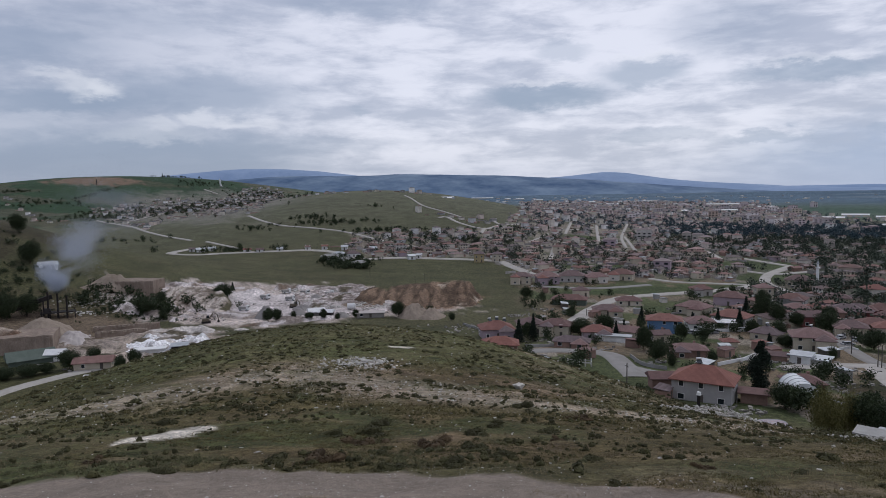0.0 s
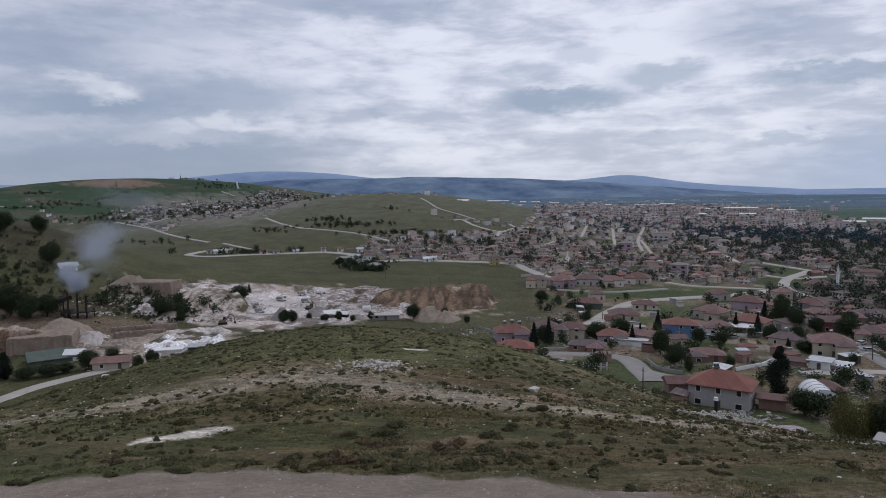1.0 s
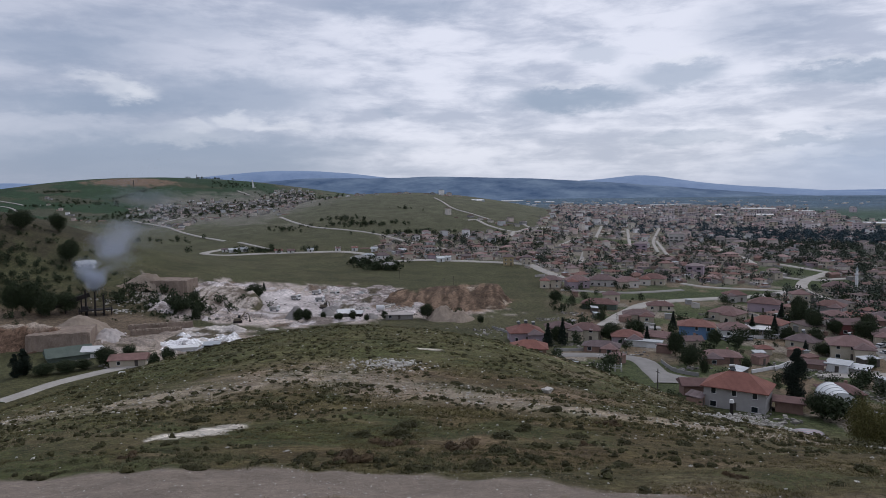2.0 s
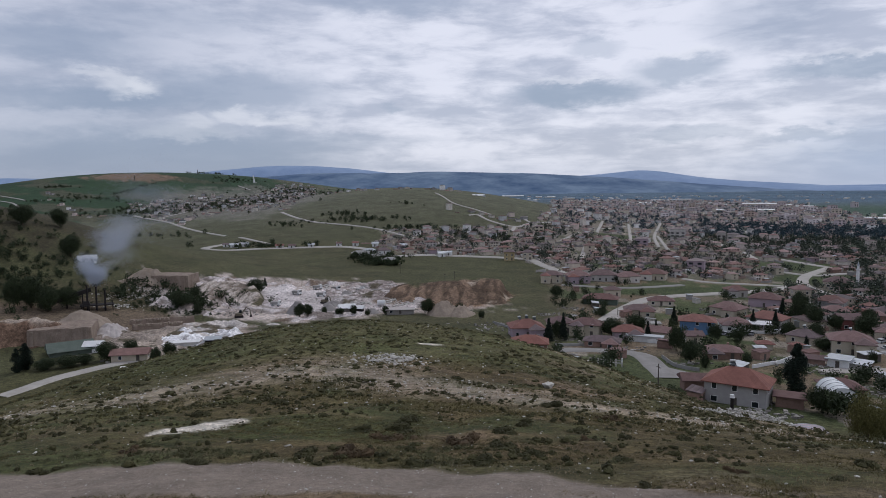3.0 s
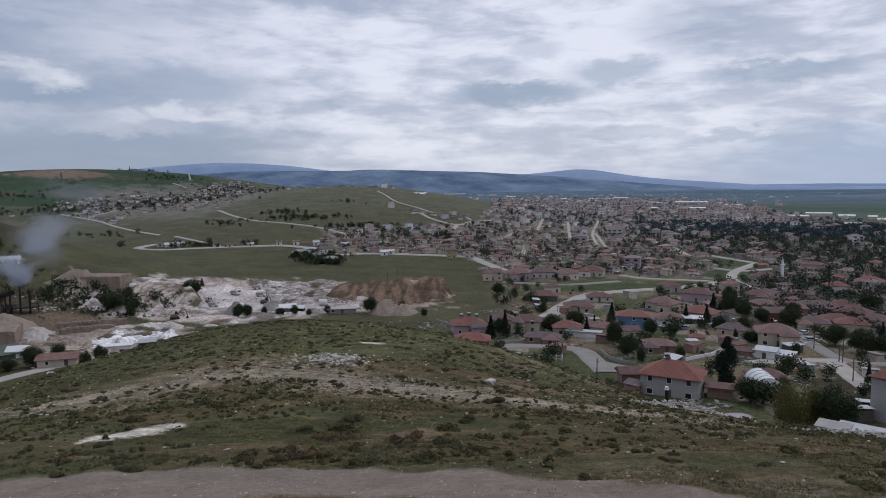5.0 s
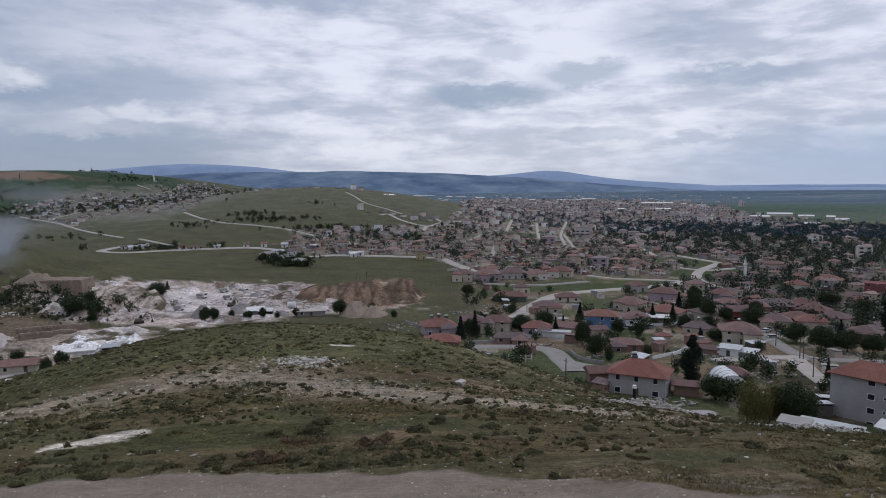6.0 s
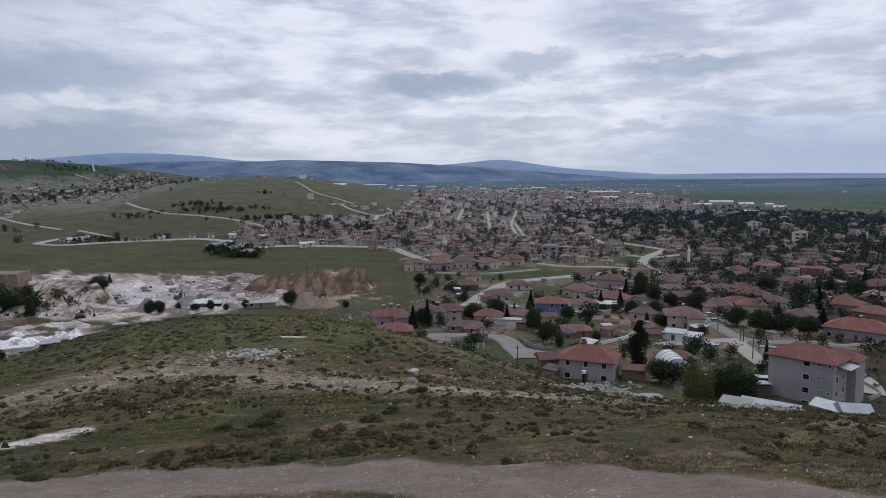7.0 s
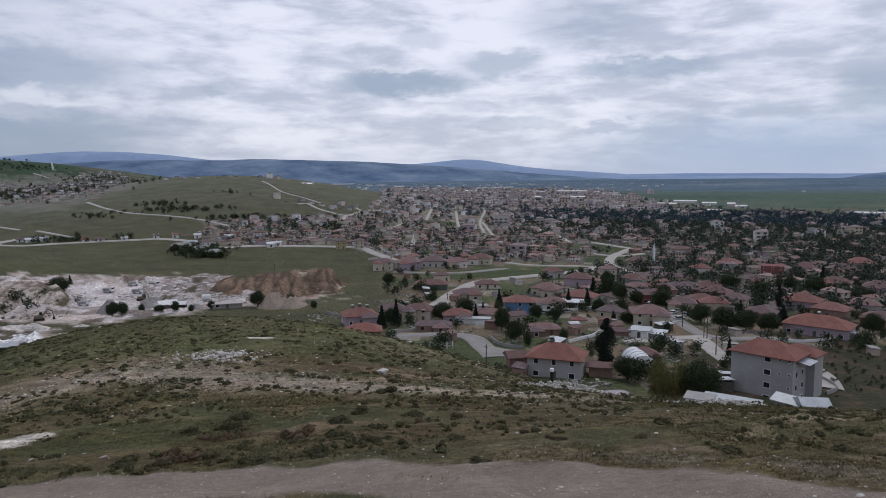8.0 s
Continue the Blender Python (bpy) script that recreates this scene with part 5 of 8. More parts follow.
road([(245.5, 472.1), (208.6, 428.8), (189.1, 389.7), (184.0, 353.0)], 5.3, TRACK, "road", "pale unsurfaced road through the valley")
road([(238.9, 690.1), (223.7, 569.4), (213.0, 514.4)], 4.6, TRACK, "road", "pale unsurfaced road through the valley")
road([(25.7, 209.3), (38.2, 209.1), (49.9, 202.2), (49.8, 182.7), (48.8, 167.0)], 6, ASPHALT, "road", "worn pale village street")
road([(50.3, 197.3), (50.1, 181.0), (55.0, 172.2), (57.5, 164.3)], 5, ASPHALT, "road", "worn pale village street")
road([(138.4, 234.0), (127.1, 192.4), (139.7, 187.0), (153.1, 185.5)], 4.6, ASPHALT, "road", "worn grey village street")
road([(94.2, 182.4), (106.8, 188.4), (125.8, 190.4)], 5, TRACK, "road", "pale unsurfaced road through the valley")
road([(122.0, 187.6), (114.0, 168.2), (109.0, 154.5)], 5, TRACK, "road", "pale unsurfaced road through the valley")
road([(130.1, 154.7), (129.5, 151.3), (122.2, 137.0), (114.4, 126.4)], 6, TRACK, "road", "pale road bending round the apartment house")
road([(-125.9, 169.6), (-123.8, 177.9), (-121.8, 187.5), (-114.3, 201.4), (-108.8, 208.4)], 4.5, TRACK, "road", "pale gravel road at the foot of the hill")
road([(198.3, 869.4), (151.6, 651.9)], 2.9, TRACK, "road", "pale street between town houses")
road([(166.2, 873.6), (132.2, 726.5)], 2.9, TRACK, "road", "pale street between town houses")
road([(198.8, 735.6), (166.2, 578.4)], 2.7, TRACK, "road", "pale street between town houses")
road([(81.2, 638.2), (112.0, 714.9)], 2.2, TRACK, "road", "pale street between town houses")
road([(98.5, 596.2), (81.0, 508.8)], 2.9, TRACK, "road", "pale street between town houses")
road([(49.0, 481.6), (70.6, 406.6)], 2.2, TRACK, "road", "pale street between town houses")
road([(129.0, 622.6), (151.6, 651.9)], 2.2, TRACK, "road", "pale street between town houses")
road([(344.4, 897.7), (320.7, 792.1)], 2.9, TRACK, "road", "pale street between town houses")
road([(143.5, 967.9), (176.9, 972.7)], 2.5, TRACK, "road", "pale street between town houses")
road([(357.4, 627.5), (383.1, 579.6)], 2.5, TRACK, "road", "pale street between town houses")
road([(224.0, 338.4), (234.8, 335.9), (227.8, 316.0)], 2.5, TRACK, "road", "pale street between town houses")
road([(-889.8, 1233.1), (-838.5, 1198.5), (-797.3, 1168.9)], 2.7, TRACK, "road", "pale unsurfaced road through the valley")
road([(-840.2, 1163.5), (-797.8, 1135.2), (-754.3, 1090.7)], 2.7, TRACK, "road", "pale unsurfaced road through the valley")
road([(-511.6, 1455.0), (-460.6, 1387.0)], 3.4, TRACK, "road", "pale unsurfaced road through the valley")

# ---- the town: houses one by one near, joined far off ----
def town_templates():
    out = []
    sizes = ((9.5, 8, 1.8, "hip", WALL), (11.5, 8.5, 1, "hip", WALL), (9, 8.5, 2, "hip", WALL_CREAM), (10.5, 7, 1, "gable", BRICK), (12.5, 9, 1.5, "hip", WALL), (8, 7, 1, "hip", WALL_PINK))
    labels = ("plastered two-storey town house with a hipped clay roof", "low plastered town house with a wide clay roof", "cream square town house with a pyramid clay roof",
              "brick town house with a gabled clay roof", "large plastered town house with a hipped clay roof", "small mauve town house with a hipped clay roof")
    for (w, d, storeys, kind, wall), label in zip(sizes, labels):
        base = tagged(new("house"), label, "house", "houses of the town")
        h = storeys * 2.7 + 0.7
        bm = bmesh.new()
        box(bm, -w / 2, w / 2, -d / 2, d / 2, -1.5, h)
        if kind == "gable":
            for s in (-1, 1):
                tri = [bm.verts.new((s * (w / 2 - 0.02 * e), q[0], q[1])) for e in (0, 8) for q in ((-d / 2, h), (d / 2, h), (0, h + 0.25 * d))]
                bm.faces.new(tri[:3])
                bm.faces.new(tri[3:])
                for k in range(3):
                    bm.faces.new((tri[k], tri[(k + 1) % 3], tri[3 + (k + 1) % 3], tri[3 + k]))
        part("wall", to_mesh(bm, "wall", wall), base)
        bm = bmesh.new()
        roof_mesh(bm, w, d, h + 0.004, 0.2 * min(w, d) if kind == "hip" else 0.25 * d, 0.6, kind)
        part("roof", to_mesh(bm, "roof", ROOF_TOWN), base)
        # a lean-to against one end, and a balcony or porch on the front
        side = 1 if w < 10 else -1
        bm = bmesh.new()
        box(bm, min(side * (w / 2 + 0.003), side * (w / 2 + 3.2)), max(side * (w / 2 + 0.003), side * (w / 2 + 3.2)), -d * 0.35, d * 0.3, -1.5, 2.3)
        part("annexe", to_mesh(bm, "annexe", BRICK if wall is WALL else WALL), base)
        bm = bmesh.new()
        box(bm, -1.8, 1.8, -d * 0.36, d * 0.34, 0, 0.14, m=pose(side * (w / 2 + 1.75), 0, 2.55, 0, side * 8, 0))
        part("annexe_roof", to_mesh(bm, "annexe_roof", ROOF_TOWN if d > 8 else SHEET), base)
        bm = bmesh.new()
        box(bm, -w * 0.3, w * 0.3, -d / 2 - 1.5, -d / 2 - 0.003, h - 2.75, h - 2.55)
        part("porch_slab", to_mesh(bm, "porch_slab", WHITE), base)
        for q in (-1, 1):
            part("porch_post", box_mesh(("porch post", round(h, 1)), "porch_post", (0.22, 0.22, h - 1.2), WHITE), base, m=pose(q * w * 0.28, -d / 2 - 1.3, -1.5))
        part("chimney", box_mesh(("chimney",), "chimney", (0.6, 0.6, 1.9), BRICK), base, m=pose(w * 0.2, d * 0.12, h + 0.3))
        glass = box_mesh(("dark window",), "window", (1.4, 0.1, 1.3), GLASS)
        for level in range(round(storeys)):
            for k in range(3):
                part("window", glass, base, m=pose((k - 1) * w * 0.3, -d / 2 - 0.01, 1.4 + level * 2.8))
            for s in (-1, 1):
                part("window", glass, base, m=pose(s * (w / 2 + 0.01), 0, 1.4 + level * 2.8, 0, 0, 90))
        out.append(base)
    return out


def clear_of(x, y, taken, gap):
    return all((x - a) ** 2 + (y - b) ** 2 > gap * gap for a, b in taken)


placed = [(o.location.x, o.location.y) for o in scene.objects if o.parent is None and o.name.split(".")[0] in ("house", "apartment_house", "shed")]
road_points = []
for o in list(scene.objects):
    if o.name.split(".")[0] == "road":
        co = np.zeros(len(o.data.vertices) * 3, np.float32)
        o.data.vertices.foreach_get("co", co)
        road_points.append(co.reshape(-1, 6, 3)[:, 2, :2])
road_points = np.concatenate(road_points)


def off_roads(x, y, gap):
    return np.min((road_points[:, 0] - x) ** 2 + (road_points[:, 1] - y) ** 2) > gap * gap


def greens(x, y):
    """Open ground kept free of houses."""
    return min(oval(x, y, 212, 418, 36, 24, 25), oval(x, y, 226, 480, 32, 28, 10), oval(x, y, 120, 372, 66, 14, 12), oval(x, y, 105, 480, 22, 12, 0), oval(x, y, 150, 700, 26, 30, 0))


def open_centre(x, y):
    """0.15 in the built-up centre, where trees are few, and 1 outside it."""
    r, a = math.hypot(x, y), math.degrees(math.atan2(x, y))
    return 1 - 0.85 * float(soft_step(r, 980, 1120)) * (1 - float(soft_step(a, 28, 32)))


rng = random.Random(11)
templates = town_templates()
sites = []
cells = {}


def try_site(x, y, gap):
    key = (int(x // 40), int(y // 40))
    near = [q for i in (-1, 0, 1) for j in (-1, 0, 1) for q in cells.get((key[0] + i, key[1] + j), ())]
    if not clear_of(x, y, near, gap):
        return False
    cells.setdefault(key, []).append((x, y))
    return True


for x, y in placed:
    cells.setdefault((int(x // 40), int(y // 40)), []).append((x, y))
for k in range(46000):
    r = math.sqrt(rng.uniform(290 ** 2, 2300 ** 2)) if k % 3 else rng.uniform(290, 1000)
    a = radians(rng.uniform(-10, 50))
    x, y = r * math.sin(a), r * math.cos(a)
    d = float(in_town(x, y))
    # gardens and woods thin the houses towards the east
    wood = float(soft_step(fbm(np.array(x / 120), np.array(y / 120), 77, 2), -0.06, 0.08)) * float(soft_step(x - 0.2 * y, 0, 120))
    wood = max(wood, 0.8 * float(soft_step(x - 0.3 * y, 0, 120)) * float(soft_step(r, 620, 820))) * open_centre(x, y)
    if rng.random() > d * (0.85 - 0.78 * wood) or greens(x, y) < 1.0:
        continue
    if not off_roads(x, y, 9):
        continue
    if try_site(x, y, rng.uniform(11.5, 17) if r < 700 else rng.uniform(12, 19)):
        sites.append((r, x, y))
sites.sort()
SINGLE = 290
near_sites = [q for q in sites if q[1] > -90 or q[2] < 650][:SINGLE]
for i, (r, x, y) in enumerate(near_sites):
    src = templates[rng.randrange(len(templates))]
    grow, tall = rng.uniform(0.56, 0.86), rng.choice((0.85, 1.0, 1.0, 1.15))
    copy_thing(src, pose(x, y, height_at(x, y) - 0.2, 0, 0, rng.choice((0, 90, 180, 270)) + 20 + rng.uniform(-14, 14)) @ Matrix.Diagonal((grow, grow, grow * tall, 1)))
for i, src in enumerate(templates):
    x, y = ((206, 545), (180, 610), (96, 560), (150, 520), (262, 430), (310, 410))[i]
    src.matrix_basis = pose(x, y, height_at(x, y) - 0.2, 0, 0, 25 + 30 * i)


def far_houses(rows, name, label, wall_skin=None, roof_skin=None):
    verts, faces, kinds, base = [], [], [], 0
    for r, x, y in rows:
        w, d = rng.uniform(5, 9), rng.uniform(4.6, 6.6)
        h = rng.choice((2.9, 3.1, 3.3, 3.6, 5.4, 5.8)) if rng.random() < 0.95 else 8.4
        if x < -60:
            w, d, h = rng.uniform(5, 10), rng.uniform(4.5, 7), rng.choice((2.4, 2.8, 3.2, 5.0))
        t = radians(rng.choice((0, 90)) + rng.uniform(0, 40))
        z = height_at(x, y) - 0.8
        c, s = math.cos(t), math.sin(t)
        rise = rng.choice((0.16, 0.22, 0.26)) * d
        wall = [(i * w / 2, j * d / 2, k) for k in (0, h) for i, j in ((-1, -1), (1, -1), (1, 1), (-1, 1))]
        a, b = w / 2 + 0.5, d / 2 + 0.5
        top = [(-a, -b, h), (a, -b, h), (a, b, h), (-a, b, h), (-a + b * 0.9, 0, h + rise), (a - b * 0.9, 0, h + rise)]
        for p in wall + top:
            verts.append((x + p[0] * c - p[1] * s, y + p[0] * s + p[1] * c, z + p[2]))
        quads = [(0, 1, 5, 4), (1, 2, 6, 5), (2, 3, 7, 6), (3, 0, 4, 7), (8, 9, 13, 12), (10, 11, 12, 13), (9, 10, 13, 13), (11, 8, 12, 12), (11, 10, 9, 8)]
        for q in quads:
            faces.append([base + i for i in dict.fromkeys(q)])
        kinds += [0, 0, 0, 0, 1, 1, 1, 1, 1]
        base += 14
    me = bpy.data.meshes.new(name)
    me.from_pydata(verts, [], faces)
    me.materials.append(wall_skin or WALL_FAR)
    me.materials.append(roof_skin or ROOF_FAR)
    me.polygons.foreach_set("material_index", kinds)
    me.update()
    return tagged(new(name, me), label, "houses", kind="stuff")


taken_sites = set(near_sites)
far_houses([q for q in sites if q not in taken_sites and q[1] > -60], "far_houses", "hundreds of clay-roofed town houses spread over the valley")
# the upland village, in clusters along its lanes, and the lone houses on the crest and flank of the green hill
upland = []
while len(upland) < 330:
    x, y = rng.uniform(-600, -250), rng.uniform(770, 1650)
    if not within(np.array(x), np.array(y), WEST_VILLAGE) or fbm(np.array(x / 55), np.array(y / 70), 88, 2) < rng.uniform(-0.22, 0.12):
        continue
    if off_roads(x, y, 6) and try_site(x, y, 12):
        upland.append((math.hypot(x, y), x, y))
for x, y in ((-114, 1060), (-104, 1064), (-62, 1058), (-48, 1060), (-36, 1056), (10, 812), (22, 800), (46, 815), (34, 780), (52, 780), (-2, 830), (-30, 842), (60, 800), (-150, 1050), (-170, 1060), (-200, 1080), (-215, 1090), (-235, 1100), (-185, 1085), (-640, 1050), (-655, 1065), (-700, 1120), (-560, 960), (-600, 990), (-800, 1250), (-815, 1262), (-760, 1180)):
    upland.append((math.hypot(x, y), x, y))
far_houses(upland, "upland_houses", "small weathered houses clustered over the western slope", WALL_WEST, ROOF_WEST)


def yard_bits():
    """Garden walls, lean-tos and stacked goods between the town houses."""
    bm_rng = random.Random(41)
    verts, faces = [], []
    cube = ((3, 2, 1, 0), (4, 5, 6, 7), (0, 1, 5, 4), (1, 2, 6, 5), (2, 3, 7, 6), (3, 0, 4, 7))
    homes = [q for q in sites if q[0] < 1150] + upland
    for r, hx, hy in homes:
        for k in range(4 if r < 800 else 2):
            x, y = hx + bm_rng.gauss(0, 8), hy + bm_rng.gauss(0, 8)
            if not off_roads(x, y, 3.5):
                continue
            if bm_rng.random() < 0.5:
                w, d, h = bm_rng.uniform(4, 12), 0.25, bm_rng.uniform(0.9, 1.7)
            else:
                w, d, h = bm_rng.uniform(1.5, 4.5), bm_rng.uniform(1.2, 3.2), bm_rng.uniform(0.6, 2.5)
            t = radians(20 + bm_rng.choice((0, 90)) + bm_rng.uniform(-14, 14))
            c, s, z, b = math.cos(t), math.sin(t), height_at(x, y), len(verts)
            for k2 in (-1.0, h):
                for i, j in ((-1, -1), (1, -1), (1, 1), (-1, 1)):
                    verts.append((x + i * w / 2 * c - j * d / 2 * s, y + i * w / 2 * s + j * d / 2 * c, z + k2))
            faces.extend([[b + i for i in f] for f in cube])
    me = bpy.data.meshes.new("yard_walls")
    me.from_pydata(verts, [], faces)
    me.materials.append(YARD)
    return tagged(new("yard_walls", me), "pale garden walls, lean-tos and goods between town houses", "yard walls", kind="stuff")


yard_bits()


def block(x, y, w, d, h, turn, wall, label, name="apartment_block", group="apartment blocks of the town centre"):
    """A plain block of flats: body, roof slab, rows of window bands."""
    base = tagged(new(name), label, "apartment block", group)
    base.matrix_basis = pose(x, y, seat(x, y, w, d, turn) - 0.5, 0, 0, turn)
    bm = bmesh.new()
    box(bm, -w / 2, w / 2, -d / 2, d / 2, 0, h)
    part("wall", to_mesh(bm, "wall", wall), base)
    bm = bmesh.new()
    roof_mesh(bm, w, d, h + 0.004, 1.6, 0.4, "hip" if h < 18 else "flat")
    part("roof", to_mesh(bm, "roof", ROOF_CENTRE if h < 18 else CONCRETE), base)
    for level in range(int(h / 3)):
        n = max(2, int(w / 5))
        for k in range(n):
            part("window", box_mesh(("wide window",), "window", (2.6, 0.12, 1.4), GLASS), base, m=pose((k + 0.5) / n * w - w / 2, -d / 2 - 0.01, 1.2 + level * 3))
    return base


# blocks of the centre, then long pale halls behind it
rng = random.Random(5)
for k in range(64):
    a = radians(rng.uniform(11, 30))
    r = rng.uniform(1080, 1850)
    x, y = r * math.sin(a), r * math.cos(a)
    w = rng.uniform(9, 20)
    block(x, y, w, rng.uniform(9, 12), rng.choice((6.5, 8, 9, 10.5, 12)), rng.uniform(-50, 40), WALL_CENTRE, "plain plastered apartment block in the town centre")


# low flats among the houses
rng = random.Random(15)
made = 0
while made < 16:
    r, a = rng.uniform(470, 1100), radians(rng.uniform(5, 44))
    x, y = r * math.sin(a), r * math.cos(a)
    if float(in_town(x, y)) < 0.7 or greens(x, y) < 1.1 or not off_roads(x, y, 10) or not try_site(x, y, 12):
        continue
    block(x, y, rng.uniform(8, 12), rng.uniform(8, 10), rng.choice((6, 6.5, 7.5, 9)), rng.uniform(-30, 40), rng.choice((WALL, WHITE, WALL_CREAM, WALL_CREAM, WALL_PINK)), "pale block of low flats among the clay roofs", group="low flats of the town")
    made += 1
# ---- the hillside in front: grass, low shrubs, stones ----
def hill_spots(rng, count, r0, r1, spread=(-47, 58), power=1.0):
    r = (r0 ** power + (r1 ** power - r0 ** power) * rng.random(count)) ** (1 / power)
    a = np.radians(spread[0] + (spread[1] - spread[0]) * rng.random(count))
    return r * np.sin(a), r * np.cos(a)


def blades(rng, x, y, per, height, width, lean=0.9):
    """Tufts of narrow blades standing at the given spots."""
    n = len(x)
    x, y = np.repeat(x, per), np.repeat(y, per)
    h, w = np.repeat(height, per) * (0.5 + 0.8 * rng.random(n * per)), np.repeat(width, per)
    s = np.repeat(height, per) * 0.7
    x, y = x + s * rng.normal(size=n * per) * 0.8, y + s * rng.normal(size=n * per) * 0.8
    z = ground(x, y) - 0.02
    t = rng.random(n * per) * 6.28
    dx, dy = np.cos(t) * w, np.sin(t) * w
    lx, ly = rng.normal(size=n * per) * h * lean, rng.normal(size=n * per) * h * lean
    v = np.stack([np.stack([x - dx, y - dy, z], 1), np.stack([x + dx, y + dy, z], 1), np.stack([x + lx, y + ly, z + h], 1)], 1).reshape(-1, 3)
    return v, np.arange(n * per * 3).reshape(-1, 3)


def growth(x, y):
    """Where grass grows: not on the road, thin on the stony band and bare rock."""
    g = soft_step(off_line(x, y, DIRT_ROAD), 1.5, 2.1)
    g = g * (1 - 0.75 * soft_step(-off_line(x, y, STONY_BAND) + 7 * fbm(x / 8, y / 8, 41), -4.2, 0.4))
    return g * soft_step(oval(x, y, -10.9, 24.9, 2.9, 1.3, 80), 0.7, 1.1) * soft_step(oval(x, y, -4.3, 65.2, 1.6, 1.0, 30), 0.7, 1.1)


grng = np.random.default_rng(4)
sets = {"grass": ([], [], 0), "dry_grass": ([], [], 0)}
for name, count, r0, r1, per, h, w in (("grass", 62000, 8, 34, 6, 0.05, 0.011), ("grass", 52000, 30, 120, 5, 0.10, 0.028), ("dry_grass", 26000, 8, 34, 5, 0.05, 0.009), ("dry_grass", 22000, 30, 120, 4, 0.10, 0.024)):
    x, y = hill_spots(grng, count, r0, r1, power=1.4)
    patch = fbm(x / 6, y / 6, 131, 3)
    keep = (grng.random(count) < growth(x, y)) & ((patch > -0.02) if name == "grass" else (patch < 0.06))
    x, y = x[keep], y[keep]
    size = h * (0.6 + 0.9 * grng.random(len(x))) * (1 + 1.2 * np.clip(fbm(x / 3, y / 3, 141, 2), 0, 1))
    v, f = blades(grng, x, y, per, size, np.full(len(x), w))
    vs, fs, base = sets[name]
    vs.append(v)
    fs.append(f + base)
    sets[name] = (vs, fs, base + len(v))
tagged(new("grass", mesh_from("grass", np.concatenate(sets["grass"][0]), np.concatenate(sets["grass"][1]), GRASS, False)), "short olive-green steppe grass on the hillside", "grass", kind="stuff")
tagged(new("dry_grass", mesh_from("dry_grass", np.concatenate(sets["dry_grass"][0]), np.concatenate(sets["dry_grass"][1]), STRAW, False)), "thin straw-coloured dead grass among the green", "grass", kind="stuff")


# longer grey-green grass along the verge of the dirt road
vx, vy = hill_spots(grng, 16000, 8, 26, (-45, 50))
off = off_line(vx, vy, DIRT_ROAD)
keep = (off > 2.1) & (off < 6.0) & (np.hypot(vx, vy) > 15.2) & (vx < 4) & (fbm(vx / 1.6, vy / 1.1, 181, 3) > 0.07)
vx, vy = vx[keep], vy[keep]
v, f = blades(grng, vx, vy, 14, 0.05 + 0.07 * grng.random(len(vx)), np.full(len(vx), 0.011), 0.9)
tagged(new("verge_grass", mesh_from("verge_grass", v, f, VERGE, False)), "long grey-green grass tufts along the dirt road", "grass", kind="stuff")


def shrub_cloud(rng, x, y, z, wide, high, count, blade, clumps=7):
    k = clumps
    c = np.stack([x + wide * 0.24 * rng.normal(size=k), y + wide * 0.24 * rng.normal(size=k), z + high * (0.1 + 0.4 * rng.random(k))], 1)
    v, f = leaf_cloud(rng, c, np.full(k, wide * 0.31), count, blade, high / wide * 1.3)
    cores = [(v, f)]
    base = len(v)
    for q in c:
        dv, df = mound_core(rng, q, wide * 0.2, high * 0.34, 7 if clumps > 1 else 5)
        cores.append((dv, df + base))
        base += len(dv)
    return np.concatenate([a for a, b in cores]), np.concatenate([b for a, b in cores])


def mound_core(rng, at, wide, high, around=7):
    """The dense inside of a cushion of twigs: an uneven dome of quads."""
    t = np.arange(around) * 6.283 / around
    rows = []
    for s, h in ((1.0, -0.7), (0.95, 0.15), (0.6, 0.75), (0.12, 1.0)):
        k = 0.75 + 0.5 * rng.random(around)
        rows.append(np.stack([at[0] + wide * s * k * np.cos(t), at[1] + wide * s * k * np.sin(t), at[2] + high * (h + 0.2 * rng.normal(size=around))], 1))
    i = np.arange(around)
    j = (i + 1) % around
    f = np.concatenate([np.stack([i + around * r, j + around * r, j + around * (r + 1), i + around * (r + 1)], 1) for r in range(3)])
    return np.concatenate(rows), f


def shrub_mass(name, label, spots, count, blade, clumps, flat=0.36):
    vs, fs, base = [], [], 0
    for x, y, w in spots:
        v, f = shrub_cloud(grng, x, y, height_at(x, y), w, w * flat, count, blade * w, clumps)
        vs.append(v)
        fs.append(f + base)
        base += len(v)
    return tagged(new(name, mesh_from(name, np.concatenate(vs), np.concatenate(fs), SHRUB, False)), label, "shrubs", kind="stuff")


def shrub_spots(count, r0, r1, low, high, threshold, seed):
    x, y = hill_spots(grng, count, r0, r1, power=1.6)
    keep = (growth(x, y) > 0.4) & (fbm(x / 5, y / 5, seed, 3) > threshold)
    w = low + (high - low) * grng.random(count) ** 2
    return list(zip(x[keep], y[keep], w[keep]))


shrub_mass("low_shrubs", "dark cushions of low thorny shrub dotting the hillside", shrub_spots(3300, 14, 46, 0.14, 0.62, -0.03, 151), 64, 0.050, 2)
shrub_mass("far_shrubs", "small dark shrubs scattered over the brow of the hill", shrub_spots(10500, 36, 125, 0.3, 1.3, -0.10, 161), 26, 0.075, 1, 0.22)

# the larger shrubs beside the road, one by one
SHRUB_SHAPES = []
for k in range(4):
    v, f = shrub_cloud(np.random.default_rng(k + 60), 0, 0, 0, 1.0, 0.34, 2600, 0.021)
    SHRUB_SHAPES.append(mesh_from("shrub", v, f, SHRUB if k != 3 else SHRUB_BROWN, False))


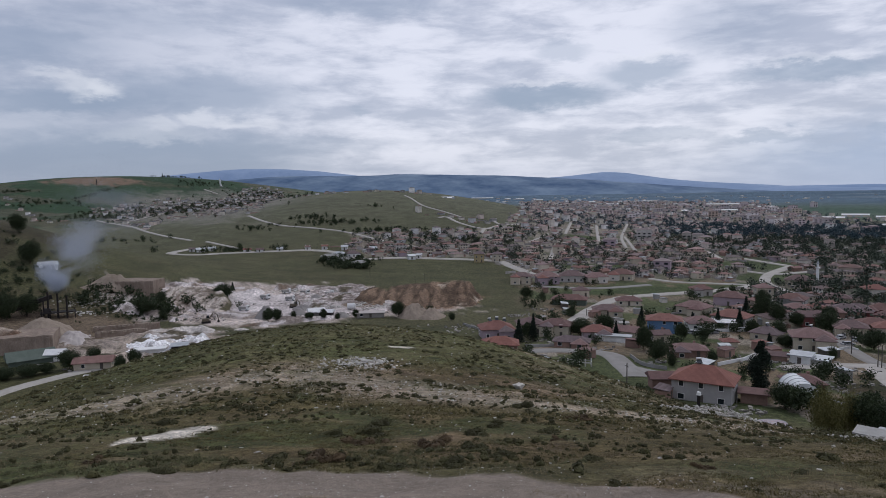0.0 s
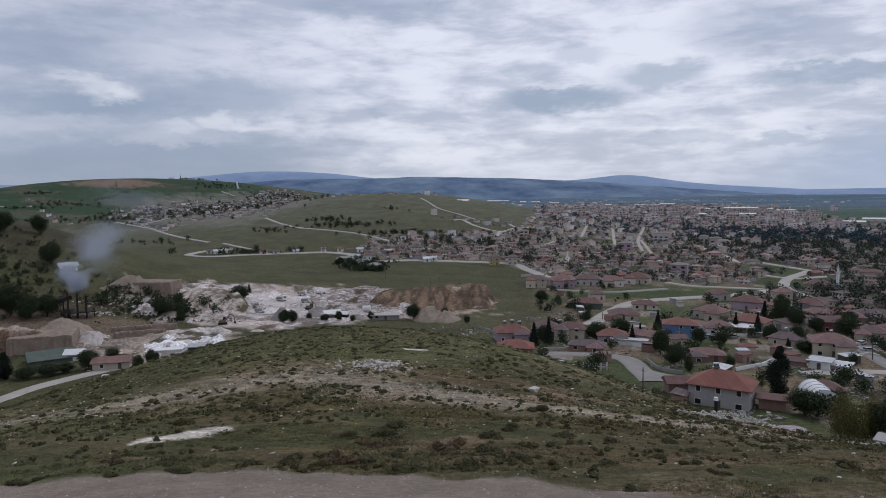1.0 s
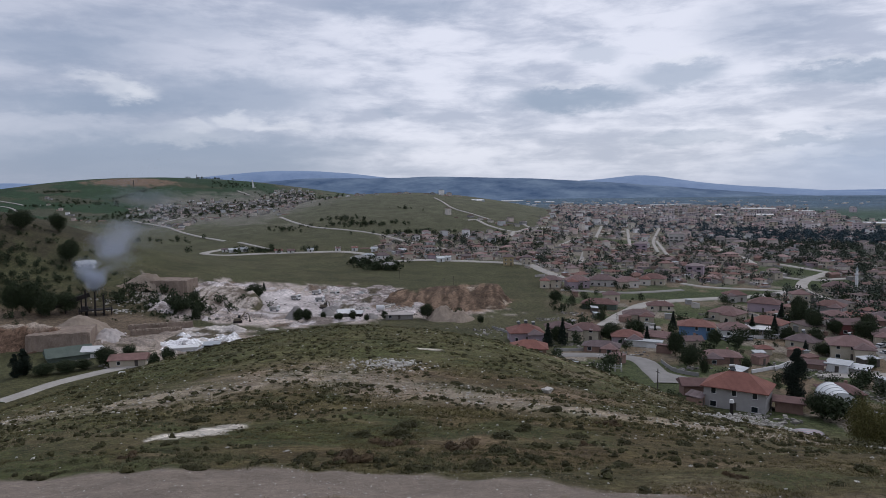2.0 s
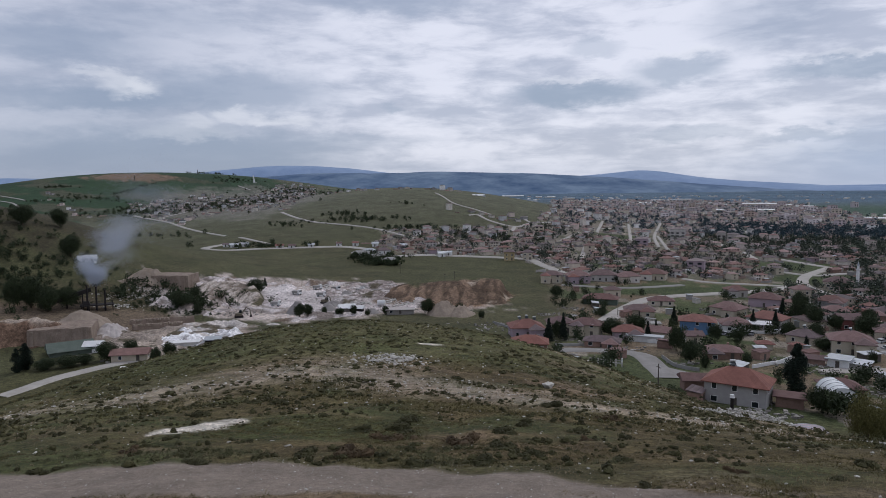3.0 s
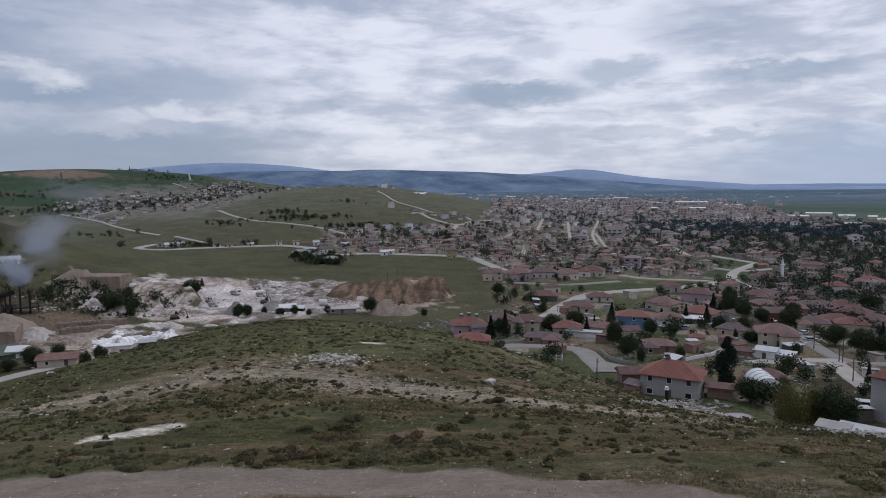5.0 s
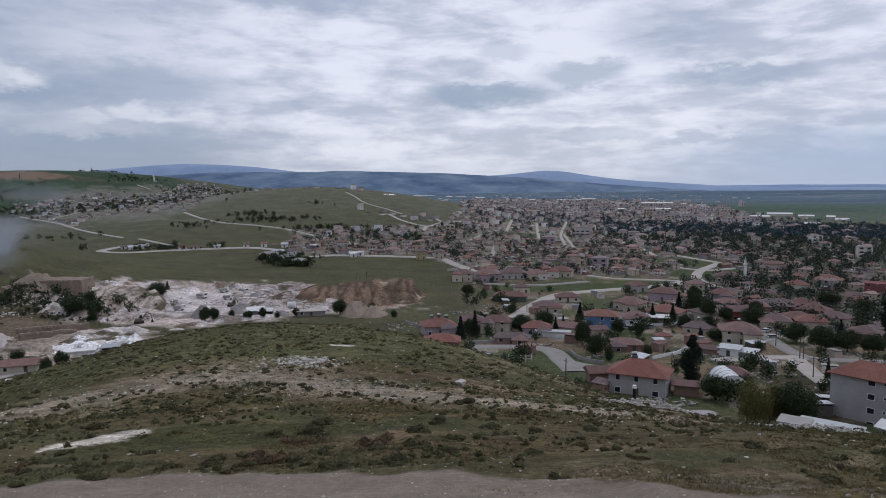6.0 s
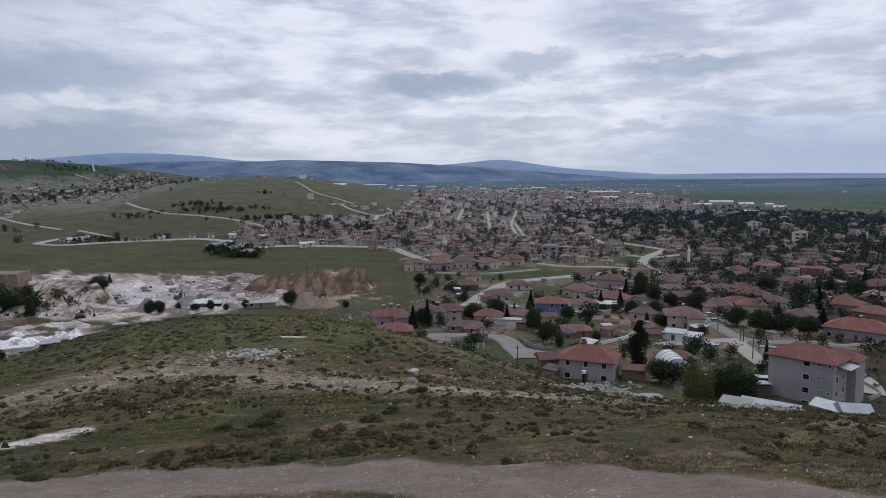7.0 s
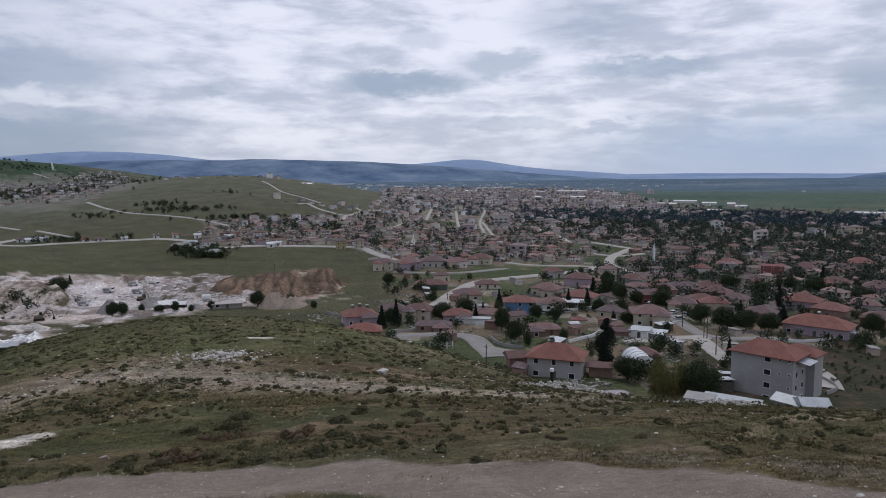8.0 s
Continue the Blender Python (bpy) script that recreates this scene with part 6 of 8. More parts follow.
def shrub(x, y, w, k=0):
    ob = tagged(new("shrub", SHRUB_SHAPES[k % 4]), "dark olive low shrub on the dry hillside above the dirt road", "shrub", "larger shrubs by the road")
    ob.matrix_basis = pose(x, y, height_at(x, y) - 0.03, 0, 0, 77 * k) @ Matrix.Diagonal((w * 0.72, w * 0.66, w * 0.62, 1))


shrub(-12.50, 29.47, 1.28, 0)
shrub(-3.76, 23.21, 1.10, 1)
shrub(-2.89, 26.31, 1.50, 2)
shrub(-2.70, 21.85, 1.45, 3)
shrub(1.02, 22.75, 1.34, 4)
shrub(2.09, 26.27, 1.10, 5)
shrub(3.82, 25.04, 1.14, 6)
shrub(3.83, 21.75, 0.70, 7)
shrub(6.05, 15.30, 0.55, 8)
shrub(5.90, 16.79, 0.70, 9)
shrub(-11.56, 34.74, 1.18, 10)
shrub(-0.14, 19.60, 1.38, 11)
shrub(1.46, 17.53, 1.00, 12)
shrub(3.42, 12.66, 0.65, 13)
shrub(-4.22, 16.91, 1.03, 14)
shrub(-3.18, 16.45, 1.25, 15)
shrub(-1.14, 15.74, 1.26, 16)
shrub(0.16, 15.84, 1.06, 17)
shrub(-5.17, 16.20, 0.77, 18)
shrub(6.18, 30.27, 1.15, 19)
shrub(7.65, 23.84, 1.00, 20)
shrub(3.91, 34.28, 1.62, 21)
shrub(-1.06, 46.23, 1.31, 22)
shrub(5.58, 14.29, 0.58, 23)
shrub(7.70, 13.96, 0.64, 24)
shrub(5.64, 11.94, 0.42, 25)
shrub(8.21, 11.35, 0.74, 26)
shrub(11.04, 12.87, 0.71, 27)
shrub(0.85, 18.94, 1.07, 28)
shrub(-2.40, 23.28, 1.71, 29)
shrub(-10.53, 34.23, 1.49, 30)
shrub(6.91, 10.00, 0.37, 31)
shrub(10.24, 10.74, 0.73, 32)
shrub(-10.29, 15.43, 0.61, 33)
shrub(-6.78, 15.45, 0.90, 34)
shrub(-9.34, 17.67, 0.76, 35)


def boulder(x, y, size, k, label="pale limestone boulder lying in the grass"):
    v, f = STONE_SHAPES[k % 5]
    bm = bmesh.new()
    vv = [bm.verts.new(p) for p in v]
    for q in f:
        bm.faces.new([vv[i] for i in q])
    bmesh.ops.subdivide_edges(bm, edges=bm.edges, cuts=2, use_grid_fill=True)
    for q in bm.verts:
        q.co = q.co * (1 + 0.16 * noise.noise(q.co * 2.3 + Vector((k, 0, 0))))
    ob = tagged(new("boulder", to_mesh(bm, "boulder", STONE)), label, "boulder", "boulders on the hillside")
    ob.matrix_basis = pose(x, y, height_at(x, y) + 0.3 * size, 0, 0, 50 * k) @ Matrix.Diagonal((size * 0.9, size * 0.8, size * 1.05, 1))


boulder(5.2, 46.3, 0.5, 1, "large pale grey boulder standing in the grass")
boulder(2.4, 23.5, 0.06, 2)
boulder(6.9, 9.2, 0.045, 3)
boulder(7.3, 12.0, 0.05, 4)
boulder(-2.1, 22.0, 0.05, 0)
boulder(10.8, 18.5, 0.06, 2)
boulder(12.6, 17.0, 0.06, 1)
boulder(-9.0, 38.5, 0.14, 3)

# loose stones: a general scatter, a heap on the nose, rubble along the lower edge
x, y = hill_spots(grng, 24000, 8, 110, power=1.3)
near_band = np.exp(-off_line(x, y, STONY_BAND) / 4)
keep = grng.random(len(x)) < 0.055 + 0.95 * near_band
x, y = x[keep], y[keep]
scatter_stones("scattered_stones", np.stack([x, y, ground(x, y)], 1), 0.008 + 0.07 * grng.random(len(x)) ** 7 + 0.0009 * np.hypot(x, y), 5, "small pale stones scattered over the hillside")


def stone_heap(cx, cy, wide, deep, count, size, seed, label, turn=0.0, high=0.3):
    rng = np.random.default_rng(seed)
    u, v = rng.normal(size=count) * wide * 0.5, rng.normal(size=count) * deep * 0.5
    c, s = math.cos(radians(turn)), math.sin(radians(turn))
    x, y = cx + u * c - v * s, cy + u * s + v * c
    z = ground(x, y) + high * np.exp(-(u / wide) ** 2 * 2 - (v / deep) ** 2 * 2) * rng.random(count)
    return scatter_stones("stone_heap", np.stack([x, y, z], 1), size * (0.35 + rng.random(count) ** 2), seed, label)


stone_heap(-6.6, 54.3, 3.3, 2.8, 420, 0.125, 1, "heap of small white stones on the brow of the hill", -20, 0.15)
stone_heap(20.5, 48.5, 5.0, 1.6, 900, 0.10, 2, "broken white rubble tipped along the lower edge of the hill", 20, 0.8)
stone_heap(23.3, 33.5, 3.6, 1.2, 900, 0.075, 3, "white stone rubble at the edge of the slope", -10, 0.5)
stone_heap(28.0, 27.5, 3.5, 1.0, 300, 0.07, 4, "pale rubble near the shed roofs", -40, 0.3)

stone_heap(72.5, 97.0, 4.5, 1.1, 420, 0.16, 7, "white rubble heaped before the sheet-roofed sheds", -38, 0.6)
stone_heap(66.2, 93.6, 4.0, 1.2, 420, 0.16, 6, "white rubble thrown over the slope above the sheds", -30, 0.5)

# grit and pebbles on the dirt road
gx, gy = hill_spots(grng, 5000, 7, 17, (-50, 60))
keep = off_line(gx, gy, DIRT_ROAD) < 3.2
gx, gy = gx[keep], gy[keep]
scatter_stones("road_pebbles", np.stack([gx, gy, ground(gx, gy) + 0.004], 1), 0.005 + 0.02 * grng.random(len(gx)) ** 7, 15, "grit and small pale pebbles on the dirt road")


# dry tufts standing in the middle of the track
tx, ty = hill_spots(grng, 9000, 5, 16, (-20, 60))
off = off_line(tx, ty, DIRT_ROAD)
keep = (np.abs(off - 0.2 - 0.5 * fbm(tx, ty, 171)) < 0.16) & (ty < 12.5) & (fbm(tx / 1.5, ty / 1.5, 173) > -0.02)
v, f = blades(grng, tx[keep], ty[keep], 6, np.full(int(keep.sum()), 0.06), np.full(int(keep.sum()), 0.006))
tagged(new("track_tufts", mesh_from("track_tufts", v, f, STRAW, False)), "dry tufts of grass along the middle of the dirt road", "grass", kind="stuff")
# ---- trees of the town and slopes that nobody could count ----
def tree_mass(name, label, spots, leaf, count, seed, blade=0.1):
    rng = np.random.default_rng(seed)
    vs, fs, base = [], [], 0
    for x, y, h, w in spots:
        k = 6
        c = np.stack([x + w * 0.17 * rng.normal(size=k), y + w * 0.17 * rng.normal(size=k), height_at(x, y) + h * (0.22 + 0.5 * rng.random(k))], 1)
        v, f = leaf_cloud(rng, c, np.full(k, w * 0.33), count, w * blade, 1.1)
        vs.append(v)
        fs.append(f + base)
        base += len(v)
    return tagged(new(name, mesh_from(name, np.concatenate(vs), np.concatenate(fs), leaf, False)), label, "trees", kind="stuff")


trng = random.Random(8)
near_spots, far_spots, dark_spots, slope_spots = [], [], [], []
for k in range(42000):
    r = math.sqrt(trng.uniform(280 ** 2, 2400 ** 2)) if k % 3 else trng.uniform(280, 1100)
    a = radians(trng.uniform(-30, 52))
    x, y = r * math.sin(a), r * math.cos(a)
    d = float(in_town(x, y))
    east = float(soft_step(x - 0.22 * y, 0, 160)) * (0.35 + 0.65 * open_centre(x, y))
    wood = float(soft_step(fbm(np.array(x / 120), np.array(y / 120), 77, 2), -0.06, 0.08))
    wood = max(wood, 0.9 * float(soft_step(x - 0.3 * y, 0, 120)) * float(soft_step(r, 620, 820))) * open_centre(x, y)
    if trng.random() > d * (0.34 + (0.22 if r < 750 else 0.6) * east * (0.25 + 0.75 * wood)) or greens(x, y) < 1.0 or not off_roads(x, y, 5):
        continue
    s = trng.uniform(2.6, 7.5) + 1.5 * east
    if r < 800:
        near_spots.append((x, y, s, s * trng.uniform(0.7, 1.0)))
    elif trng.random() < 0.5:
        far_spots.append((x, y, s, s * trng.uniform(0.8, 1.2)))
    else:
        dark_spots.append((x, y, s * 1.2, s * trng.uniform(0.6, 0.9)))
tree_mass("town_trees", "dark green garden trees between the town houses", near_spots[:5200], LEAF_FAR, 76, 3, 0.098)
tree_mass("far_trees", "distant trees among the houses of the town, tinted blue for haze", far_spots[:4200], LEAF_HAZED, 40, 4, 0.125)
tree_mass("far_conifers", "distant dark conifers and poplars in the town, tinted blue for haze", dark_spots[:4200], NEEDLE_HAZED, 40, 5, 0.125)
# gardens of the village
village_spots = []
for k in range(1500):
    r, h = trng.uniform(150, 400), radians(trng.uniform(4, 50))
    x, y = r * math.sin(h), r * math.cos(h)
    if x - 0.12 * y < 0 or greens(x, y) < 1.0 or not off_roads(x, y, 4.5) or (r < 225 and h > radians(38.5)) or not clear_of(x, y, placed, 8.5):
        continue
    if trng.random() > 0.25 + 0.3 * soft_step(fbm(np.array(x / 40), np.array(y / 40), 57, 2), 0, 0.1):
        continue
    s = trng.uniform(1.5, 6.0)
    village_spots.append((x, y, s, s * trng.uniform(0.8, 1.2)))
tree_mass("garden_trees", "small garden trees, hedges and bushes between village houses", village_spots, LEAF, 420, 7, 0.055)
# hedges, orchards and scrub on the open slopes
for cx, cy, wide, deep, n in ((-148, 300, 24, 14, 150), (-128, 290, 14, 8, 70), (-76, 506, 16, 26, 70), (-62, 480, 14, 5, 30), (-215, 300, 30, 30, 170), (-192, 276, 16, 14, 80), (-250, 330, 40, 40, 110), (-275, 330, 40, 40, 36), (-232, 282, 20, 34, 120), (-150, 312, 40, 14, 60), (-126, 300, 6, 4, 22), (-190, 580, 40, 12, 40), (-120, 760, 50, 14, 50), (-60, 700, 40, 10, 30), (-520, 1000, 120, 30, 90), (-840, 1345, 40, 8, 26), (-677, 1300, 10, 50, 22), (-677, 1370, 8, 30, 14), (-700, 1200, 60, 30, 60), (-740, 1158, 40, 6, 22),
                              (-560, 1560, 50, 60, 60), (-90, 880, 20, 10, 8), (20, 640, 60, 20, 40), (-380, 1100, 110, 130, 330), (-480, 1090, 90, 90, 150), (-390, 1420, 60, 120, 160), (-150, 800, 25, 12, 24), (-205, 745, 30, 18, 26), (-330, 700, 40, 16, 20), (-700, 1770, 70, 8, 40), (150, 148, 34, 24, 120), (175, 170, 20, 14, 40), (128, 132, 14, 10, 30)):
    for k in range(n):
        x, y = trng.gauss(cx, wide * 0.6), trng.gauss(cy, deep * 0.6)
        s = trng.uniform(2.0, 6.0) * (0.24 if 0 < cy < 200 else 0.35 if -150 < cx < -127 and cy < 305 else 0.62 if cx < -190 and cy < 335 else 1.0)
        slope_spots.append((x, y, s, s * trng.uniform(0.8, 1.4)))
tree_mass("slope_trees", "scattered trees and scrub on the valley slopes", slope_spots, LEAF, 130, 6, 0.085)


# farms and sheds out on the plain
frng = random.Random(31)
outlying = []
for k in range(150):
    r, h = frng.uniform(1900, 3000), radians(frng.gauss(14, 11))
    outlying.append((r, r * math.sin(h), r * math.cos(h)))
bm = bmesh.new()
for r, x, y in outlying:
    w, d, h = frng.uniform(5, 16), frng.uniform(5, 8), frng.uniform(2.0, 3.6)
    box(bm, -w / 2, w / 2, -d / 2, d / 2, -2, h, m=pose(x, y, height_at(x, y), 0, 0, frng.uniform(0, 60)))
tagged(new("outlying_buildings", to_mesh(bm, "outlying_buildings", WALL_FAR)), "tiny pale farm buildings and sheds far out on the plain", "buildings", kind="stuff")
# ---- quarry, kilns and yards ----
def jumble(x, y, size, seed):
    """Heaps and hollows of tipped stone."""
    n = fbm(x / size, y / size, seed, 4)
    return np.clip(n, -0.05, 1) * 2.0 + 0.35 * np.abs(fbm(x / (size * 0.25), y / (size * 0.25), seed + 5, 3))


def chalk_floor_shape(x, y, u, v):
    level = soft_step(oval(x, y, -74, 326, 46, 36), 0.8, 1.35)
    return level * 6.0 * jumble(x, y, 13, 201) + 0.25 * jumble(x, y, 3, 211)


def chalk_floor_colour(x, y, u, v):
    c = blend((0.40, 0.355, 0.34), (0.55, 0.50, 0.485), soft_step(fbm(x / 18, y / 18, 221), -0.15, 0.12))
    c = c + (np.array((0.22, 0.185, 0.165)) - c) * (soft_step(fbm(x / 8, y / 8, 231), 0.04, 0.16) * soft_step(oval(x, y, -84, 338, 34, 30), 0.6, 1.2))[..., None]
    return c + (np.array((0.16, 0.12, 0.09)) - c) * soft_step(fbm(x / 22, y / 22, 241), 0.12, 0.22)[..., None]


def cut_shape(x, y, u, v):
    gully = np.abs(fbm(x / 4.5 + 0.6 * fbm(x / 9, y / 9, 3), y / 22, 251, 4))
    rise = 0.55 + 0.45 * soft_step(u, -0.7, 0.5) * (1 - 0.7 * soft_step(u, 0.7, 1.0))
    return 8.0 * rise * soft_step(v, -0.75, 0.35) * (1 - 0.75 * soft_step(v, 0.4, 0.95)) - 4.0 * (0.25 - gully) * soft_step(v, -1, -0.5) * (1 - soft_step(v, 0.1, 0.5)) + 0.8 * fbm(x / 7, y / 7, 255)


def cut_colour(x, y, u, v):
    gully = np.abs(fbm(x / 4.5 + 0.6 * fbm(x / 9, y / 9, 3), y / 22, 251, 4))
    # gully bottoms take a darker tone of the slope: shade put into the colour
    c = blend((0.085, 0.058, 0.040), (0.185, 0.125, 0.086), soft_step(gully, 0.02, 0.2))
    c = c + (np.array((0.33, 0.27, 0.21)) - c) * (soft_step(fbm(x / 9, y / 9, 261) + 0.14 * u, 0.25, 0.38))[..., None]
    return c + (np.array((0.062, 0.066, 0.030)) - c) * soft_step(v + 0.9 * fbm(x / 8, y / 8, 271), 0.3, 0.6)[..., None]


def terrace_shape(x, y, u, v):
    n = 3.2 * fbm(x / 17, y / 13, 401, 3) + 0.9 * v
    step = np.floor(n * 3) / 3 + soft_step((n * 3) % 1.0, 0.75, 1.0) / 3
    return 0.6 + 1.9 * step + 2.2 * np.abs(fbm(x / 3.5, y / 3.5, 405, 3))


def terrace_colour(x, y, u, v):
    n = 3.2 * fbm(x / 17, y / 13, 401, 3) + 0.9 * v
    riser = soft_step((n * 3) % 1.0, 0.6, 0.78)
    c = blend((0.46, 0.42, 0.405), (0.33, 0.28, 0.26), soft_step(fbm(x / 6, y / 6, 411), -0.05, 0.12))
    # steep risers coloured dark, as if in shade
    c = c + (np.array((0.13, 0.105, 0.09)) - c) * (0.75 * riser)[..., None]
    return c + (np.array((0.10, 0.085, 0.06)) - c) * soft_step(fbm(x / 9, y / 9, 415), 0.1, 0.2)[..., None]


def marble_shape(x, y, u, v):
    return 4.0 * jumble(x, y, 6, 421) + 1.2 * np.abs(fbm(x / 1.7, y / 1.7, 425, 2))


def marble_colour(x, y, u, v):
    c = blend((0.60, 0.59, 0.595), (0.75, 0.74, 0.745), soft_step(fbm(x / 5, y / 5, 431), -0.1, 0.12))
    return c + (np.array((0.25, 0.235, 0.23)) - c) * (0.8 * soft_step(fbm(x / 3, y / 3, 435), 0.08, 0.2))[..., None]


def bank_shape(x, y, u, v):
    gully = np.abs(fbm(x / 3.5, y / 14, 281, 4))
    return 4.5 * soft_step(v + 0.5 * fbm(x / 10, y / 10, 285), -0.5, 0.4) - 5.0 * (0.2 - gully)


def bank_colour(x, y, u, v):
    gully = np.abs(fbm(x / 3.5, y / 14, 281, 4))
    # earth stripes follow the gullies and stand in for their shadows
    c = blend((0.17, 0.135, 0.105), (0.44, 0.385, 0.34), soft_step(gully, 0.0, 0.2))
    return c + (np.array((0.085, 0.075, 0.045)) - c) * soft_step(fbm(x / 10, y / 10, 291), 0.08, 0.18)[..., None]


def pit_shape(x, y, u, v):
    gully = np.abs(fbm(x / 3.0, y / 12, 301, 4))
    return 7.5 * soft_step(v + 0.25 * fbm(x / 9, y / 9, 305), -0.35, 0.15) * (1 - 0.35 * soft_step(u, 0.3, 0.9)) - 3.0 * (0.2 - gully)


def pit_colour(x, y, u, v):
    c = blend((0.115, 0.072, 0.050), (0.20, 0.13, 0.09), soft_step(fbm(x / 5, y / 5, 311), -0.1, 0.15))
    return c + (np.array((0.30, 0.25, 0.205)) - c) * soft_step(v + 0.6 * fbm(x / 7, y / 7, 321), 0.05, 0.35)[..., None]


def yard_shape(x, y, u, v):
    return 3.2 * jumble(x, y, 8, 331)


def yard_colour(x, y, u, v):
    c = blend((0.27, 0.225, 0.19), (0.50, 0.46, 0.43), soft_step(fbm(x / 9, y / 9, 341) + 0.25 * u, -0.08, 0.12))
    return c + (np.array((0.10, 0.085, 0.06)) - c) * soft_step(fbm(x / 6, y / 6, 351), 0.08, 0.18)[..., None]


rugged_patch("quarry_floor", "chalky quarry floor broken into heaps and hollows", -86, 334, 78, 62, 18, chalk_floor_shape, chalk_floor_colour)
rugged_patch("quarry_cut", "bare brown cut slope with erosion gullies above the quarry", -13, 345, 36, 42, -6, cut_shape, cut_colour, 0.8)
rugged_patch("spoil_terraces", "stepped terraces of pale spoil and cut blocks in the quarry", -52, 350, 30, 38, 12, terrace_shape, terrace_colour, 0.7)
rugged_patch("marble_yard", "white stone-cutter's yard heaped with blocks and dust", -101, 243, 16, 20, 12, marble_shape, marble_colour, 0.6)
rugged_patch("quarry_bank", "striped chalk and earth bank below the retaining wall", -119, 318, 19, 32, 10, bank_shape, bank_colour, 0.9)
rugged_patch("stone_yard", "trampled chalk yard with low heaps between the tracks", -104, 246, 44, 28, 10, yard_shape, yard_colour, 0.9)
rugged_patch("old_pit", "steep raw brown face of the old kiln pit", -160, 226, 20, 10, 30, pit_shape, pit_colour, 0.9)


def masonry(x, y, w, d, h, turn, label):
    """A battered block of brick or stone courses."""
    base = tagged(new("masonry_wall"), label, "wall", "kiln and quarry masonry")
    base.matrix_basis = pose(x, y, seat(x, y, w, d, turn) - 0.5, 0, 0, turn)
    # the core: battered faces with bulges and a ragged, broken top
    n, k, seed = max(8, int(w * 1.2)), max(4, int(h)), w * 3.1
    bm = bmesh.new()
    ring = []
    for i in range(n + 1):
        ring.append((-w / 2 + w * i / n, 0.0))
    ring += [(w / 2, d * j / 6) for j in range(1, 7)]
    ring += [(w / 2 - w * i / n, d) for i in range(1, n + 1)]
    ring += [(-w / 2, d - d * j / 6) for j in range(1, 6)]
    rows = []
    for j in range(k + 1):
        f = j / k
        row = []
        for q in ring:
            lift = 1 - 0.10 * abs(noise.noise(Vector((q[0] * 0.35, q[1] * 0.35, seed)))) - 0.09 * max(0.0, noise.noise(Vector((q[0] * 1.3, q[1] * 1.3, seed + 9))))
            bulge = 0.16 * noise.noise(Vector((q[0] * 0.7, f * h * 0.7, q[1] * 0.7 + seed)))
            row.append(bm.verts.new((q[0] * (1 - 0.5 * f / w), q[1] + (0.35 * f + bulge if q[1] < d / 2 else -0.3 * f), h * f * (1 + (lift - 1) * f * f))))
        rows.append(row)
    m = len(ring)
    for j in range(k):
        for i in range(m):
            bm.faces.new((rows[j][i], rows[j][(i + 1) % m], rows[j + 1][(i + 1) % m], rows[j + 1][i]))
    bm.faces.new(rows[k])
    part("core", to_mesh(bm, "core", KILN), base)
    rng = random.Random(int(w * 10))
    bm = bmesh.new()
    for i in range(int(w * 2.2)):
        s = rng.uniform(0.2, 0.8)
        box(bm, -s, s, -s * 0.7, s * 0.7, -0.4, s * 0.55, m=pose(rng.uniform(-w / 2 + 0.7, w / 2 - 0.7), rng.uniform(0.4, max(0.6, d - 0.7)), h * 0.9, rng.uniform(-12, 12), rng.uniform(-12, 12), rng.uniform(0, 180)), taper=0.15)
    part("rubble", to_mesh(bm, "rubble", TAN), base)
    for k in (-1, 1):
        bm = bmesh.new()
        box(bm, k * w * 0.42 - 0.6, k * w * 0.42 + 0.6, -0.5, 0.3, 0, h * 0.9, taper=0.1)
        part("buttress", to_mesh(bm, "buttress", KILN), base)
    return base


def kiln_chimney(x, y, h):
    ob = tagged(new("kiln_chimney"), "sooty black iron chimney stack on the lime kiln", "chimney", "kiln chimneys")
    ob.matrix_basis = pose(x, y, height_at(x, y) - 0.5)
    bm = bmesh.new()
    tube(bm, [(0, 0, 0), (0, 0, h * 0.3), (0, 0, h + 0.5)], 0.42, 12, 0.34)
    part("flue", to_mesh(bm, "flue", IRON), ob)
    bm = bmesh.new()
    tube(bm, [(0, 0, h * 0.55), (0, 0, h * 0.58)], 0.47, 12)
    part("band", to_mesh(bm, "band", IRON), ob)
    bm = bmesh.new()
    tube(bm, [(0, 0, h + 0.3), (0, 0, h + 0.55)], 0.46, 12)
    part("rim", to_mesh(bm, "rim", IRON), ob)
    return ob


def kiln_frame(x, y, turn):
    ob = tagged(new("kiln_platform"), "dark iron charging platform round the kiln stacks", "platform")
    ob.matrix_basis = pose(x, y, height_at(x, y), 0, 0, turn)
    bm = bmesh.new()
    box(bm, -6.5, 6.5, -2.5, 2.5, 2.0, 2.4)
    part("deck", to_mesh(bm, "deck", IRON), ob)
    for i in range(5):
        for j in (-1, 1):
            part("post", box_mesh(("kiln post",), "post", (0.3, 0.3, 3.6), IRON), ob, m=pose(-6 + 3 * i, 2.2 * j, -0.4))
    bm = bmesh.new()
    box(bm, -6.5, 6.5, 2.35, 2.5, 3.1, 3.2)
    part("rail", to_mesh(bm, "rail", IRON), ob)
    bm = bmesh.new()
    box(bm, -5.5, -2.5, -1.8, 1.8, 2.42, 4.0, taper=0.5)
    part("hopper", to_mesh(bm, "hopper", IRON), ob)


